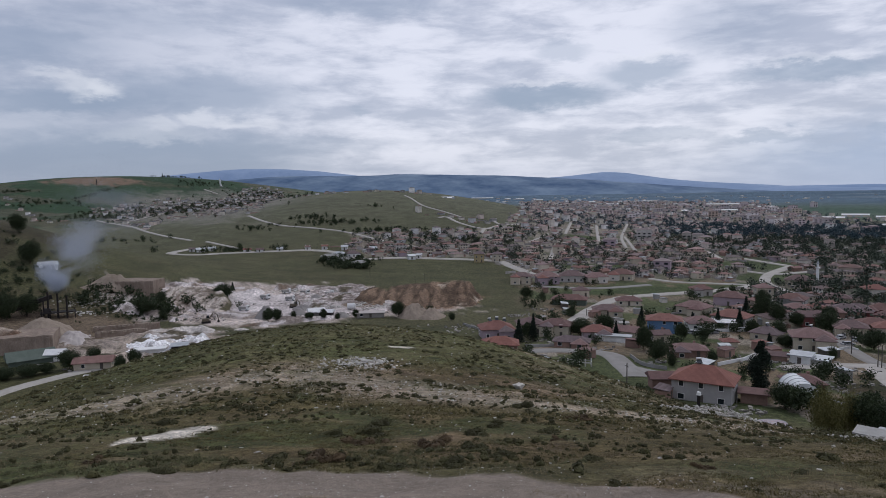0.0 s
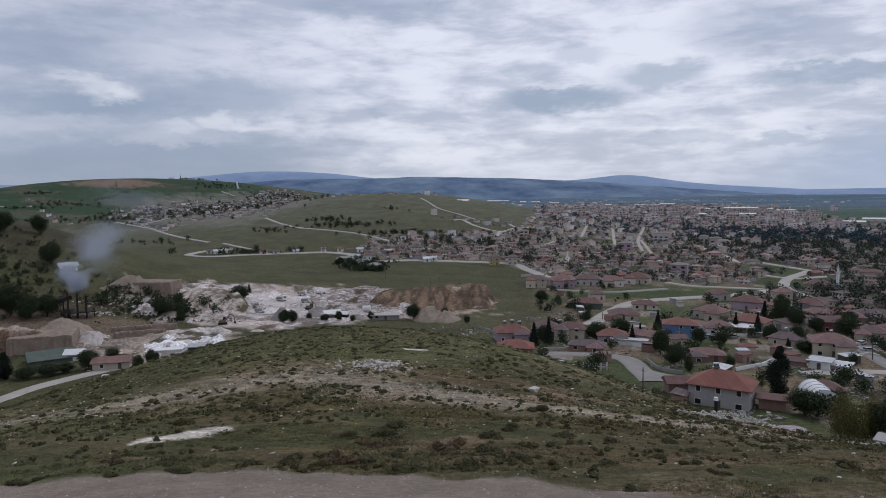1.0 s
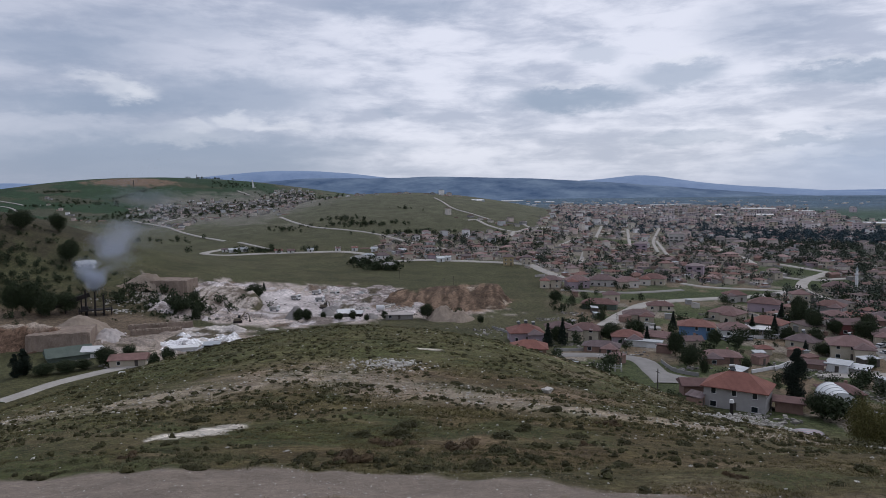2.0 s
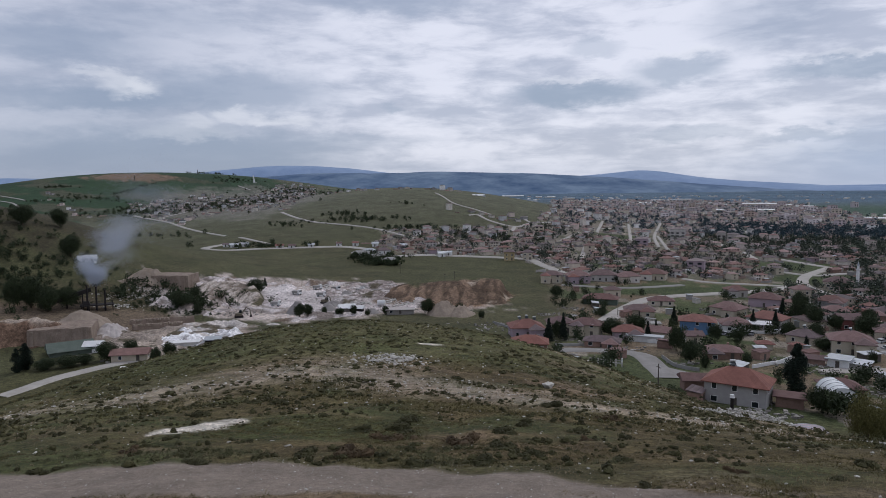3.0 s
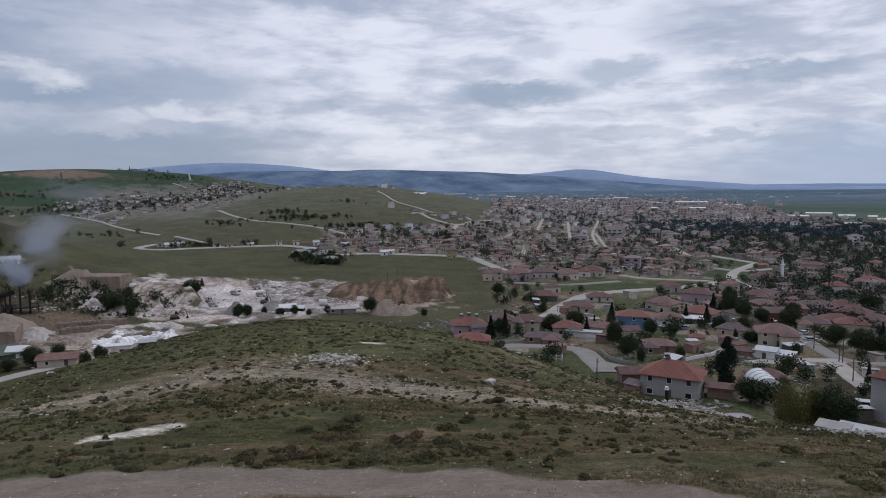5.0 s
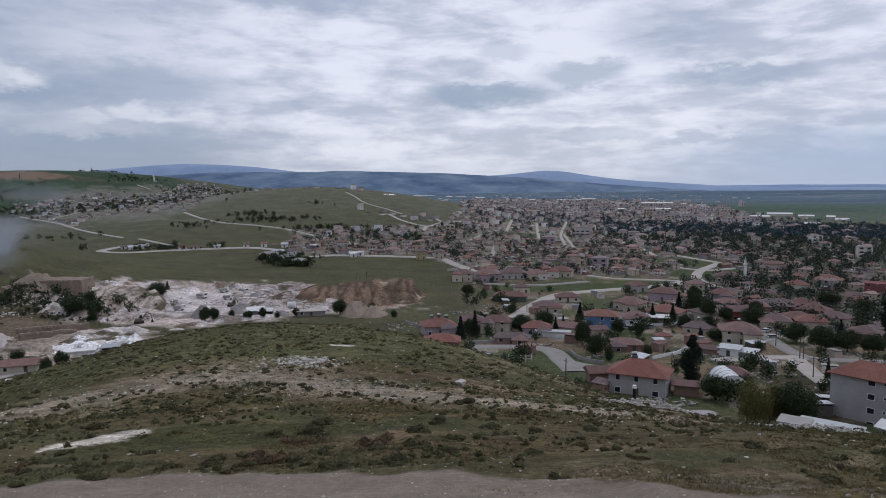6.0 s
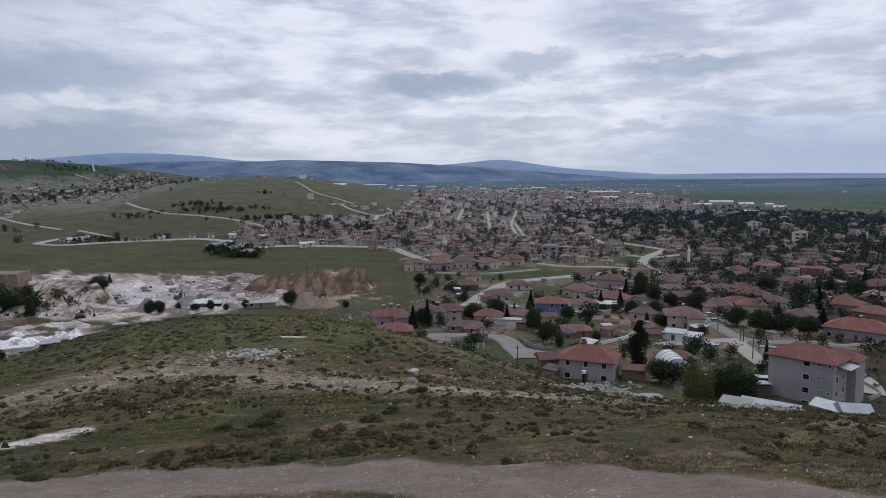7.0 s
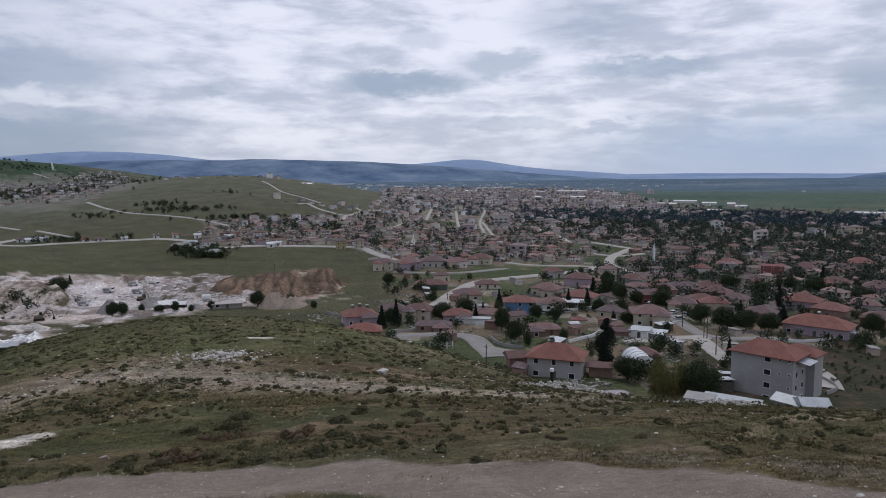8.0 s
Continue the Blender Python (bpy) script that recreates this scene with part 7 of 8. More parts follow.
def conveyor(x, y, length, turn):
    ob = tagged(new("conveyor"), "dark inclined conveyor gallery rising to the kilns", "conveyor")
    ob.matrix_basis = pose(x, y, height_at(x, y), 0, 0, turn)
    bm = bmesh.new()
    L = length / 2
    box(bm, -L, L, -0.9, 0.9, 0, 1.7, m=pose(0, 0, 3.6, 0, -17, 0))
    part("gallery", to_mesh(bm, "gallery", IRON), ob)
    for k in (-0.6, 0.0, 0.6):
        part("trestle", box_mesh(("trestle", k), "trestle", (0.5, 1.6, 4.2 + k * L * 0.3), IRON), ob, m=pose(k * L, 0, -0.5))


def tank(x, y, r):
    ob = tagged(new("water_tank"), "white round storage tank on short legs", "tank")
    ob.matrix_basis = pose(x, y, height_at(x, y))
    bm = bmesh.new()
    tube(bm, [(-r * 1.4, 0, r + 0.6), (-r * 1.2, 0, r + 0.6), (r * 1.2, 0, r + 0.6), (r * 1.4, 0, r + 0.6)], r, 16)
    part("drum", to_mesh(bm, "drum", WHITE), ob)
    for s in (-1, 1):
        part("leg", box_mesh(("tank leg", r), "leg", (0.25, r * 1.4, 0.9), CONCRETE), ob, m=pose(s * r, 0, -0.1))


def roof_tank(x, y, lift=6.3):
    """A solar water heater: drum over a tilted panel, on a house roof."""
    h = height_at(x, y) + lift
    ob = tagged(new("solar_heater"), "white solar water tank with its panel on a red roof", "solar heater", "solar heaters on the roof")
    ob.matrix_basis = pose(x, y, h, 0, 0, (x * 50) % 40) @ Matrix.Diagonal((0.7, 0.7, 0.7, 1))
    bm = bmesh.new()
    tube(bm, [(-0.8, 0.5, 1.2), (0.8, 0.5, 1.2)], 0.35, 10)
    part("drum", to_mesh(bm, "drum", WHITE), ob)
    bm = bmesh.new()
    box(bm, -0.8, 0.8, -1.0, 0.9, -0.05, 0.05, m=pose(0, 0, 0.5, 35, 0, 0))
    part("panel", to_mesh(bm, "panel", GLASS), ob)
    for s in (-0.6, 0.6):
        part("stand", box_mesh(("heater stand",), "stand", (0.08, 0.08, 2.2), IRON), ob, m=pose(s, 0.5, -1.2))


def stove_pipe(x, y):
    ob = tagged(new("stove_pipe"), "dark stove pipe with a white cowl behind the rubble edge", "pipe")
    ob.matrix_basis = pose(x, y, height_at(x, y))
    bm = bmesh.new()
    tube(bm, [(0, 0, 0), (0, 0, 4.4)], 0.34, 10, 0.3)
    part("pipe", to_mesh(bm, "pipe", IRON), ob)
    bm = bmesh.new()
    tube(bm, [(0, 0, 4.4), (0, 0, 4.55), (0, 0, 4.95)], 0.46, 10, 0.36)
    part("cowl", to_mesh(bm, "cowl", WHITE), ob)


def minaret(x, y, h):
    """A slim white tower with a ringed balcony and a pointed lead cap."""
    ob = tagged(new("minaret"), "slim white minaret with a balcony and pointed grey cap", "minaret")
    ob.matrix_basis = pose(x, y, height_at(x, y) - 0.4)
    for name, points, r0, r1, skin, n in (("base", [(0, 0, 0), (0, 0, h * 0.2)], 1.3, 1.2, CONCRETE, 8), ("shaft", [(0, 0, h * 0.2), (0, 0, h * 0.68)], 0.85, 0.75, WHITE, 14), ("balcony", [(0, 0, h * 0.66), (0, 0, h * 0.68), (0, 0, h * 0.72)], 1.0, 1.25, WHITE, 14),
                                          ("lantern", [(0, 0, h * 0.72), (0, 0, h * 0.84)], 0.62, 0.58, WHITE, 12), ("cap", [(0, 0, h * 0.84), (0, 0, h)], 0.75, 0.05, SHEET, 12)):
        bm = bmesh.new()
        tube(bm, points, r0, n, r1)
        part(name, to_mesh(bm, name, skin), ob)
    return ob


def digger(x, y, turn):
    ob = tagged(new("excavator"), "dusty excavator with its arm down on the quarry floor", "excavator", "quarry machines")
    ob.matrix_basis = pose(x, y, height_at(x, y), 0, 0, turn)
    for s in (-1, 1):
        bm = bmesh.new()
        box(bm, -1.9, 1.9, s * 1.1 - 0.3, s * 1.1 + 0.3, 0, 0.8, taper=0.12)
        part("track", to_mesh(bm, "track", IRON), ob)
    bm = bmesh.new()
    box(bm, -1.6, 1.3, -1.2, 1.2, 0.9, 1.9, taper=0.1)
    part("body", to_mesh(bm, "body", DIGGER), ob)
    bm = bmesh.new()
    box(bm, 0.1, 1.3, 0.2, 1.2, 1.9, 3.0, taper=0.12)
    part("cab", to_mesh(bm, "cab", GLASS), ob)
    bm = bmesh.new()
    tube(bm, [(1.2, -0.2, 1.8), (3.0, -0.2, 4.2), (4.6, -0.2, 3.4)], 0.25, 6)
    part("boom", to_mesh(bm, "boom", DIGGER), ob)
    bm = bmesh.new()
    tube(bm, [(4.5, -0.2, 3.6), (5.0, -0.2, 1.0)], 0.2, 6)
    part("stick", to_mesh(bm, "stick", DIGGER), ob)
    bm = bmesh.new()
    box(bm, 4.5, 5.5, -0.7, 0.4, 0.1, 1.0, taper=0.2)
    part("bucket", to_mesh(bm, "bucket", IRON), ob)


def polytunnel(x, y, w, length, turn, skin=FILM, flat=0.62, label="white polythene tunnel greenhouse with hoops"):
    ob = tagged(new("greenhouse"), label, "greenhouse")
    ob.matrix_basis = pose(x, y, seat(x, y, w, length, turn) - 0.1, 0, 0, turn + 18)
    n, r = 14, w / 2
    arc = [(-r * math.cos(math.pi * k / n), r * 2 * flat * math.sin(math.pi * k / n) ** 0.8) for k in range(n + 1)]
    bm = bmesh.new()
    rows = [[bm.verts.new((a, yy, b)) for a, b in arc] for yy in (0, length)]
    for k in range(n):
        bm.faces.new((rows[0][k], rows[0][k + 1], rows[1][k + 1], rows[1][k]))
    bm.faces.new(rows[0][::-1])
    bm.faces.new(rows[1])
    part("cover", to_mesh(bm, "cover", skin), ob)
    for j in range(5):
        bm = bmesh.new()
        tube(bm, [(a * 1.01, length * j / 4, b * 1.01) for a, b in arc], 0.07, 5)
        part("hoop", to_mesh(bm, "hoop", SHEET), ob)
    bm = bmesh.new()
    box(bm, -0.6, 0.6, -0.06, 0.02, 0, min(2.0, r * flat * 1.2))
    part("door", to_mesh(bm, "door", CONCRETE), ob)


def concrete_frame(x, y, w, turn):
    ob = tagged(new("ruined_pen"), "ruined stone pen with broken pale posts on the slope", "ruin")
    ob.matrix_basis = pose(x, y, seat(x, y, w, 3, turn), 0, 0, turn)
    for i in range(5):
        for j in (0, 1):
            part("post", box_mesh(("pen post", (i + j) % 3), "post", (0.35, 0.35, 1.5 + 0.3 * ((i + j) % 3)), WHITE if (i * j) % 2 else STONE), ob, m=pose(-w / 2 + w * i / 4, 2.8 * j, -0.2))
    for j in (0, 1):
        bm = bmesh.new()
        box(bm, -w / 2 + 0.2, w / 2 - 0.2, 2.8 * j - 0.12, 2.8 * j + 0.12, 1.1, 1.35)
        part("rail", to_mesh(bm, "rail", CONCRETE), ob)


def long_canopy(x, y, w, turn):
    ob = tagged(new("canopy"), "long white sheet canopy over parked cars", "canopy")
    ob.matrix_basis = pose(x, y, seat(x, y, w, 5, turn), 0, 0, turn)
    bm = bmesh.new()
    box(bm, -w / 2, w / 2, -2.5, 2.5, 0, 0.15, m=pose(0, 0, 2.6, 8, 0, 0))
    part("roof", to_mesh(bm, "roof", WHITE), ob)
    for i in range(6):
        for j in (-1, 1):
            part("post", box_mesh(("canopy post",), "post", (0.15, 0.15, 2.7), SHEET), ob, m=pose(-w / 2 + 0.3 + (w - 0.6) * i / 5, j * 2.2, -0.2))


def mast(x, y, h):
    ob = tagged(new("radio_mast"), "thin lattice radio mast on the upland crest", "mast", "radio masts")
    ob.matrix_basis = pose(x, y, height_at(x, y) - 1)
    for k in range(3):
        bm = bmesh.new()
        t = k * 2.094
        tube(bm, [(1.2 * math.cos(t), 1.2 * math.sin(t), 0), (0.3 * math.cos(t), 0.3 * math.sin(t), h)], 0.3, 5)
        part("leg", to_mesh(bm, "leg", IRON), ob)
    bm = bmesh.new()
    tube(bm, [(0, 0, h * 0.8), (0, 0, h + 3)], 0.25, 5)
    part("aerial", to_mesh(bm, "aerial", WHITE), ob)


def monument(x, y, h):
    ob = tagged(new("monument"), "tall leaning white slab monument on the skyline", "monument")
    ob.matrix_basis = pose(x, y, height_at(x, y) - 1, 0, -8, 0)
    bm = bmesh.new()
    box(bm, -2.0, 2.0, -1.0, 1.0, 0, h, taper=0.8)
    part("slab", to_mesh(bm, "slab", WHITE), ob)
    bm = bmesh.new()
    box(bm, -5, 5, -3, 3, -0.5, 1.4, taper=0.4)
    part("plinth", to_mesh(bm, "plinth", CONCRETE), ob)


def hall(x, y, w, h, turn):
    ob = tagged(new("factory_hall"), "long pale industrial hall beyond the town", "hall", "industrial halls")
    d = 24.0
    ob.matrix_basis = pose(x, y, seat(x, y, w, d, turn) - 0.5, 0, 0, turn)
    bm = bmesh.new()
    box(bm, -w / 2, w / 2, 0, d, 0, h)
    part("wall", to_mesh(bm, "wall", WALL), ob)
    bm = bmesh.new()
    roof_mesh(bm, w, d, h + 0.004, 1.8, 0.4, "gable")
    o = part("roof", to_mesh(bm, "roof", WHITE), ob, m=pose(0, d / 2, 0))
    for k in range(max(2, int(w / 12))):
        part("door", box_mesh(("hall door",), "door", (4.0, 0.2, 4.0), SHEET), ob, m=pose(-w / 2 + 6 + 12 * k, -0.02, 0.5))


def smoke_plume(x, y):
    """Smoke from the kiln: a drifting cloud of fine ash flecks, dense at its foot and thin above."""
    rng = np.random.default_rng(12)
    n = 3000000
    t = rng.random(n) ** 1.3
    z0 = height_at(x, y) + 9.5
    wide = 4.5 + 25 * t ** 0.8
    billow = 9.0 * fbm(t * 7, 0 * t, 3, 2)
    px = x + 2 + 6 * t + 22 * t ** 1.5 + billow + wide * 0.36 * rng.normal(size=n)
    py = y + 5 * t + wide * 0.36 * rng.normal(size=n)
    pz = z0 + 40 * t + wide * 0.24 * rng.normal(size=n)
    keep = (np.hypot(px - x - 2 - 6 * t - 22 * t ** 1.5 - billow, py - y - 5 * t) < wide * 0.75) & (rng.random(n) < np.clip(0.42 + 3.0 * fbm(px / 7.5, pz / 7.5, 9, 4), 0.0, 1) * (1 - 0.68 * t ** 0.7))
    p = np.stack([px, py, pz], 1)[keep]
    k = len(p)
    a, b = rng.normal(size=(k, 3)), rng.normal(size=(k, 3))
    s = 0.036
    v = np.stack([p + a * s, p + b * s, p - (a + b) * s * 0.7], 1).reshape(-1, 3)
    return tagged(new("smoke", mesh_from("smoke", v, np.arange(k * 3).reshape(-1, 3), SMOKE, False)), "blue-grey kiln smoke drifting over the quarry", "smoke", kind="stuff")



def clutter(cx, cy, wide, deep, count, seed, label, big=1.0):
    """Boards, scrap and rubbish lying about a yard."""
    rng = random.Random(seed)
    bm = bmesh.new()
    for k in range(count):
        x, y = rng.gauss(cx, wide), rng.gauss(cy, deep)
        s = rng.uniform(0.15, 0.7) * big
        box(bm, -s, s, -s * rng.uniform(0.2, 0.9), s * rng.uniform(0.2, 0.9), -0.1, big * rng.uniform(0.1, 0.55), m=pose(x, y, height_at(x, y), rng.uniform(-8, 8), rng.uniform(-8, 8), rng.uniform(0, 180)))
    return tagged(new("yard_clutter", to_mesh(bm, "yard_clutter", SCRAP)), label, "clutter", kind="stuff")


def shed_template(w, d, h, wall, roof, label):
    base = tagged(new("garden_shed"), label, "shed", "garden sheds of the village")
    bm = bmesh.new()
    box(bm, -w / 2, w / 2, -d / 2, d / 2, -0.8, h)
    part("wall", to_mesh(bm, "wall", wall), base)
    bm = bmesh.new()
    box(bm, -w / 2 - 0.25, w / 2 + 0.25, -d / 2 - 0.25, d / 2 + 0.25, 0, 0.1, m=pose(0, 0, h + 0.25, 5, 0, 0))
    part("roof", to_mesh(bm, "roof", roof), base)
    bm = bmesh.new()
    box(bm, -0.45, 0.45, -d / 2 - 0.05, -d / 2 + 0.02, 0, 1.9)
    part("door", to_mesh(bm, "door", POLE_WOOD), base)
    return base



mound("mound", -78.7, 295.4, 5.8, 6, 5.5, GRAVEL, "steep cone of grey gravel on the quarry floor", 15, 1.0, 1, 0.1, category="mound")
mound("mound", -66.5, 304.1, 4.6, 5, 3.1, GRAVEL, "heap of grey gravel beside quarry sheds", 12, 1.0, 2, 0.1, category="mound")
mound("mound", -45.3, 297.2, 3.8, 5, 2.3, GRAVEL, "low heap of grey gravel", 9, 1.0, 3, 0.15, category="mound")
mound("mound", -12.7, 294.1, 8.8, 9, 6.0, TAN, "tan spoil bank with eroded gullies", 2, 1.0, 4, 0.5, category="mound")
mound("mound", -5.1, 290.4, 6.2, 8, 4.4, TAN, "tan spoil bank with eroded gullies", 1, 1.0, 14, 0.5, category="mound")
masonry(-145.0, 226.2, 20.5, 16.0, 6.9, 21, "battered kiln wall of brown brick with a pale corner")
masonry(-155.5, 325.0, 28.4, 15.0, 9.0, 1, "high dark retaining wall of masonry beside the quarry")
masonry(-125.6, 263.2, 24.6, 1.8, 3.4, 22, "low ledge wall of grey stone along the quarry track")
masonry(-123.5, 254.8, 19.0, 1.6, 3.0, 24, "low ledge wall of grey stone along the quarry track")
mound("mound", -153.6, 254.0, 10.8, 10, 5.8, TAN, "pale heap of lime dust below the kiln stacks", 31, 1.0, 81, 0.4, category="mound")
mound("mound", -137.1, 245.4, 6.9, 8, 4.2, CHALK, "spill of white lime rubble beside the kiln", 29, 1.0, 82, 0.5, category="mound")
mound("mound", -161.5, 328.5, 15.2, 8, 7.6, TAN, "pale rubble ramp behind the retaining wall", 26, 1.0, 63, 0.5, category="mound")
mound("mound", -135.3, 327.9, 4.2, 6, 3.3, CHALK, "striped spoil slope below the retaining wall", 22, 1.0, 64, 0.6, category="mound")
kiln_chimney(-162.6, 273.9, 10.7)
kiln_chimney(-159.6, 275.6, 10.1)
kiln_chimney(-156.7, 277.1, 8.9)
kiln_frame(-159.9, 276.4, 30)
conveyor(-171.0, 273.0, 19.9, 32)
house(-32.4, 294.2, 11.9, 5, 0.7, 6, GRAVEL, CHALK, "long low quarry building with dark doorways and a pale flat roof", kind='flat', chimney=False, name='quarry_building', group='quarry buildings')
house(-57.5, 300.4, 6.6, 5, 0.6, 21, GRAVEL, WHITE, "small quarry shed with a white sheet roof", kind='gable', windows=False, chimney=False, name='shed', group='quarry buildings')
house(-52.3, 296.8, 5.5, 4, 0.7, -5, IRON, WHITE, "dark open shed with a white roof", kind='gable', windows=False, chimney=False, name='shed', group='quarry buildings')
house(-110.5, 208.9, 10.6, 5.5, 0.75, 14, WALL_CREAM, ROOF_TOWN, "small cream hut with a faded red roof by the road", kind='gable', chimney=False, name='hut', group='quarry buildings')
house(-136.1, 217.8, 13.0, 9, 0.45, 38, GREEN_SHEET, GREEN_SHEET, "barn with a broad dark green sheet roof", kind='gable', windows=False, chimney=False, name='barn', group='quarry buildings')
house(-129.8, 220.2, 6.3, 5, 0.7, 11, WHITE, WHITE, "white shed beside the green barn", kind='gable', windows=False, chimney=False, name='shed', group='quarry buildings')
house(-101.5, 228.5, 9.5, 3, 0.45, 16, WHITE, WHITE, "row of low white sheds in the stone yard", kind='flat', windows=False, chimney=False, name='shed', group='quarry buildings')
house(-92.2, 230.9, 4.7, 5, 0.7, 14, IRON, SHEET, "dark open-fronted shed in the white yard", kind='flat', windows=False, chimney=False, name='shed', group='quarry buildings')
house(-198.6, 336.4, 7.9, 6, 0.8, 36, WHITE, SHEET, "small white house on the western slope", kind='gable', chimney=False)
house(-209.4, 579.4, 6.8, 5, 0.7, 30, WHITE, SHEET, "white farm building beside the loop road", kind='gable', chimney=False)
house(-202.6, 587.9, 5.9, 5, 0.7, 19, WHITE, SHEET, "white farm building beside the loop road", kind='gable', chimney=False)
house(-219.2, 586.1, 4.4, 5, 0.7, 16, WHITE, ROOF, "white farm building beside the loop road", kind='gable', chimney=False)
house(-168.2, 576.8, 5.8, 5, 0.7, 7, WHITE, ROOF, "white farm building beside the loop road", kind='gable', chimney=False)
house(-157.4, 576.6, 5.3, 5, 0.7, 10, WHITE, ROOF, "white farm building beside the loop road", kind='gable', chimney=False)
house(-141.9, 582.8, 4.9, 5, 0.7, 14, WHITE, SHEET, "white farm building beside the loop road", kind='gable', chimney=False)
house(-89.0, 529.7, 14.2, 7, 0.8, 10, WHITE, CONCRETE, "farmhouse in a walled cluster on the green slope", group='farm cluster')
house(-74.2, 510.7, 10.0, 7, 0.8, 17, WALL_CREAM, CONCRETE, "farmhouse in a walled cluster on the green slope", group='farm cluster')
house(-60.9, 486.4, 11.0, 7, 1.0, 4, WALL_CREAM, CONCRETE, "farmhouse in a walled cluster on the green slope", group='farm cluster')
house(-84.9, 546.8, 10.1, 6, 0.8, -6, WHITE, SHEET, "farmhouse in a walled cluster on the green slope", group='farm cluster')
house(-73.0, 543.7, 10.9, 8, 1.0, 18, WHITE, ROOF, "farmhouse in a walled cluster on the green slope", group='farm cluster')
tree(-91.6, 519.0, 5.3, 6.1, "broad")
tree(-77.8, 500.3, 5.1, 5.9, "broad")
tree(-56.8, 500.8, 5.1, 5.9, "broad")
tree(-56.1, 476.6, 4.8, 5.6, "broad")
tree(-67.3, 479.3, 4.9, 5.7, "broad")
tree(-91.5, 506.0, 5.1, 6.0, "broad")
house(-25.1, 528.9, 5.3, 6, 0.9, 14, WHITE, SHEET, "small white house beside the slope road", kind='gable', chimney=False)
house(-19.0, 535.1, 3.6, 6, 0.9, -9, WHITE, SHEET, "small white house beside the slope road", kind='gable', chimney=False)
house(-60.1, 575.1, 5.8, 6, 0.9, -9, WHITE, SHEET, "small white house beside the slope road", kind='gable', chimney=False)
house(-85.9, 585.9, 4.9, 6, 0.9, 3, WHITE, SHEET, "small white house beside the slope road", kind='gable', chimney=False)
house(-104.0, 590.6, 4.5, 6, 0.9, -0, WHITE, ROOF, "small white house beside the slope road", kind='gable', chimney=False)
house(-45.6, 574.9, 4.8, 6, 0.9, -10, WHITE, SHEET, "small white house beside the slope road", kind='gable', chimney=False)
house(-118.5, 588.3, 3.9, 6, 0.9, 1, WHITE, ROOF, "small white house beside the slope road", kind='gable', chimney=False)
vehicle(-91.8, 343.6, -20, WHITE, "white tipper lorry standing on the quarry floor", 4.6, "lorry", "quarry lorries")
vehicle(-85.6, 363.8, 30, WHITE, "white tipper lorry standing on the quarry floor", 4.6, "lorry", "quarry lorries")
vehicle(-78.3, 340.7, 0, WHITE, "white tipper lorry standing on the quarry floor", 4.6, "lorry", "quarry lorries")
vehicle(-75.0, 361.7, -30, WHITE, "white tipper lorry standing on the quarry floor", 4.6, "lorry", "quarry lorries")
vehicle(-61.1, 359.0, 60, WHITE, "white tipper lorry standing on the quarry floor", 4.6, "lorry", "quarry lorries")
vehicle(-92.9, 309.8, 0, WHITE, "white tipper lorry standing on the quarry floor", 4.6, "lorry", "quarry lorries")
digger(-100.6, 281.4, 20)
digger(-72.2, 321.0, -40)
tank(-43.6, 314.4, 1.3)
polytunnel(79.7, 145.5, 6.3, 9.0, -29)
polytunnel(59.7, 117.6, 5.9, 4.0, -27, TARP, 0.16, "low lean-to under a striped tarpaulin")
house(103.8, 192.3, 5.2, 6, 0.9, -38, WHITE, SHEET, "whitewashed outbuilding with a flat roof", kind='flat', windows=True, chimney=False, name='outbuilding')
house(108.2, 191.3, 5.8, 6, 0.6, -40, CONCRETE, SHEET, "grey concrete yard building", kind='flat', windows=False, chimney=False, name='outbuilding')
house(66.4, 101.7, 3.6, 3.2, 1.05, -41, WHITE, CONCRETE, "small concrete shed below the rubble edge", kind='flat', windows=False, chimney=False, name='shed')
house(73.1, 102.6, 8.4, 4.4, 0.98, -45, CONCRETE, SHEET, "long shed with a white sheet roof before the apartment house", kind='flat', windows=False, chimney=False, name='shed')
house(83.1, 99.9, 4.1, 3.5, 1.34, -65, CONCRETE, SHEET, "lean-to with a grey sheet-metal roof", kind='gable', windows=False, chimney=False, name='shed')
house(84.3, 96.3, 3.6, 3.5, 1.46, -21, CONCRETE, SHEET, "lean-to with a grey sheet-metal roof", kind='gable', windows=False, chimney=False, name='shed')
house(75.1, 141.8, 2.6, 3, 0.6, -28, WHITE, SHEET, "small white store beside the polytunnel", kind='flat', windows=False, chimney=False, name='shed')
concrete_frame(37.3, 182.7, 6.5, -12)
vehicle(90.6, 243.9, 0, CAR_PAINT, "grey car parked in the village yard")
vehicle(92.2, 242.7, 40, CAR_PAINT, "pale car parked in the village yard")
vehicle(95.3, 245.3, 80, CAR_PAINT, "grey car parked in the village yard")
vehicle(109.3, 249.7, 120, CAR_PAINT, "pale car parked in the village yard")
vehicle(112.0, 249.8, 160, CAR_PAINT, "grey car parked in the village yard")
vehicle(114.7, 251.2, 20, CAR_PAINT, "pale car parked in the village yard")
vehicle(100.9, 245.6, 60, CAR_PAINT, "grey car parked in the village yard")
vehicle(98.1, 245.5, 100, CAR_PAINT, "pale car parked in the village yard")
vehicle(136.4, 223.9, 0, CAR_PAINT, "car parked along the village street")
vehicle(141.6, 236.7, 30, CAR_PAINT, "car parked along the village street")
vehicle(144.0, 232.6, 60, CAR_PAINT, "car parked along the village street")
long_canopy(107.1, 259.9, 13.3, -22)
garden_wall([(58.3, 225.1), (65.3, 222.7), (70.6, 227.5)], 1.4, WHITE, "white garden wall beside the street")
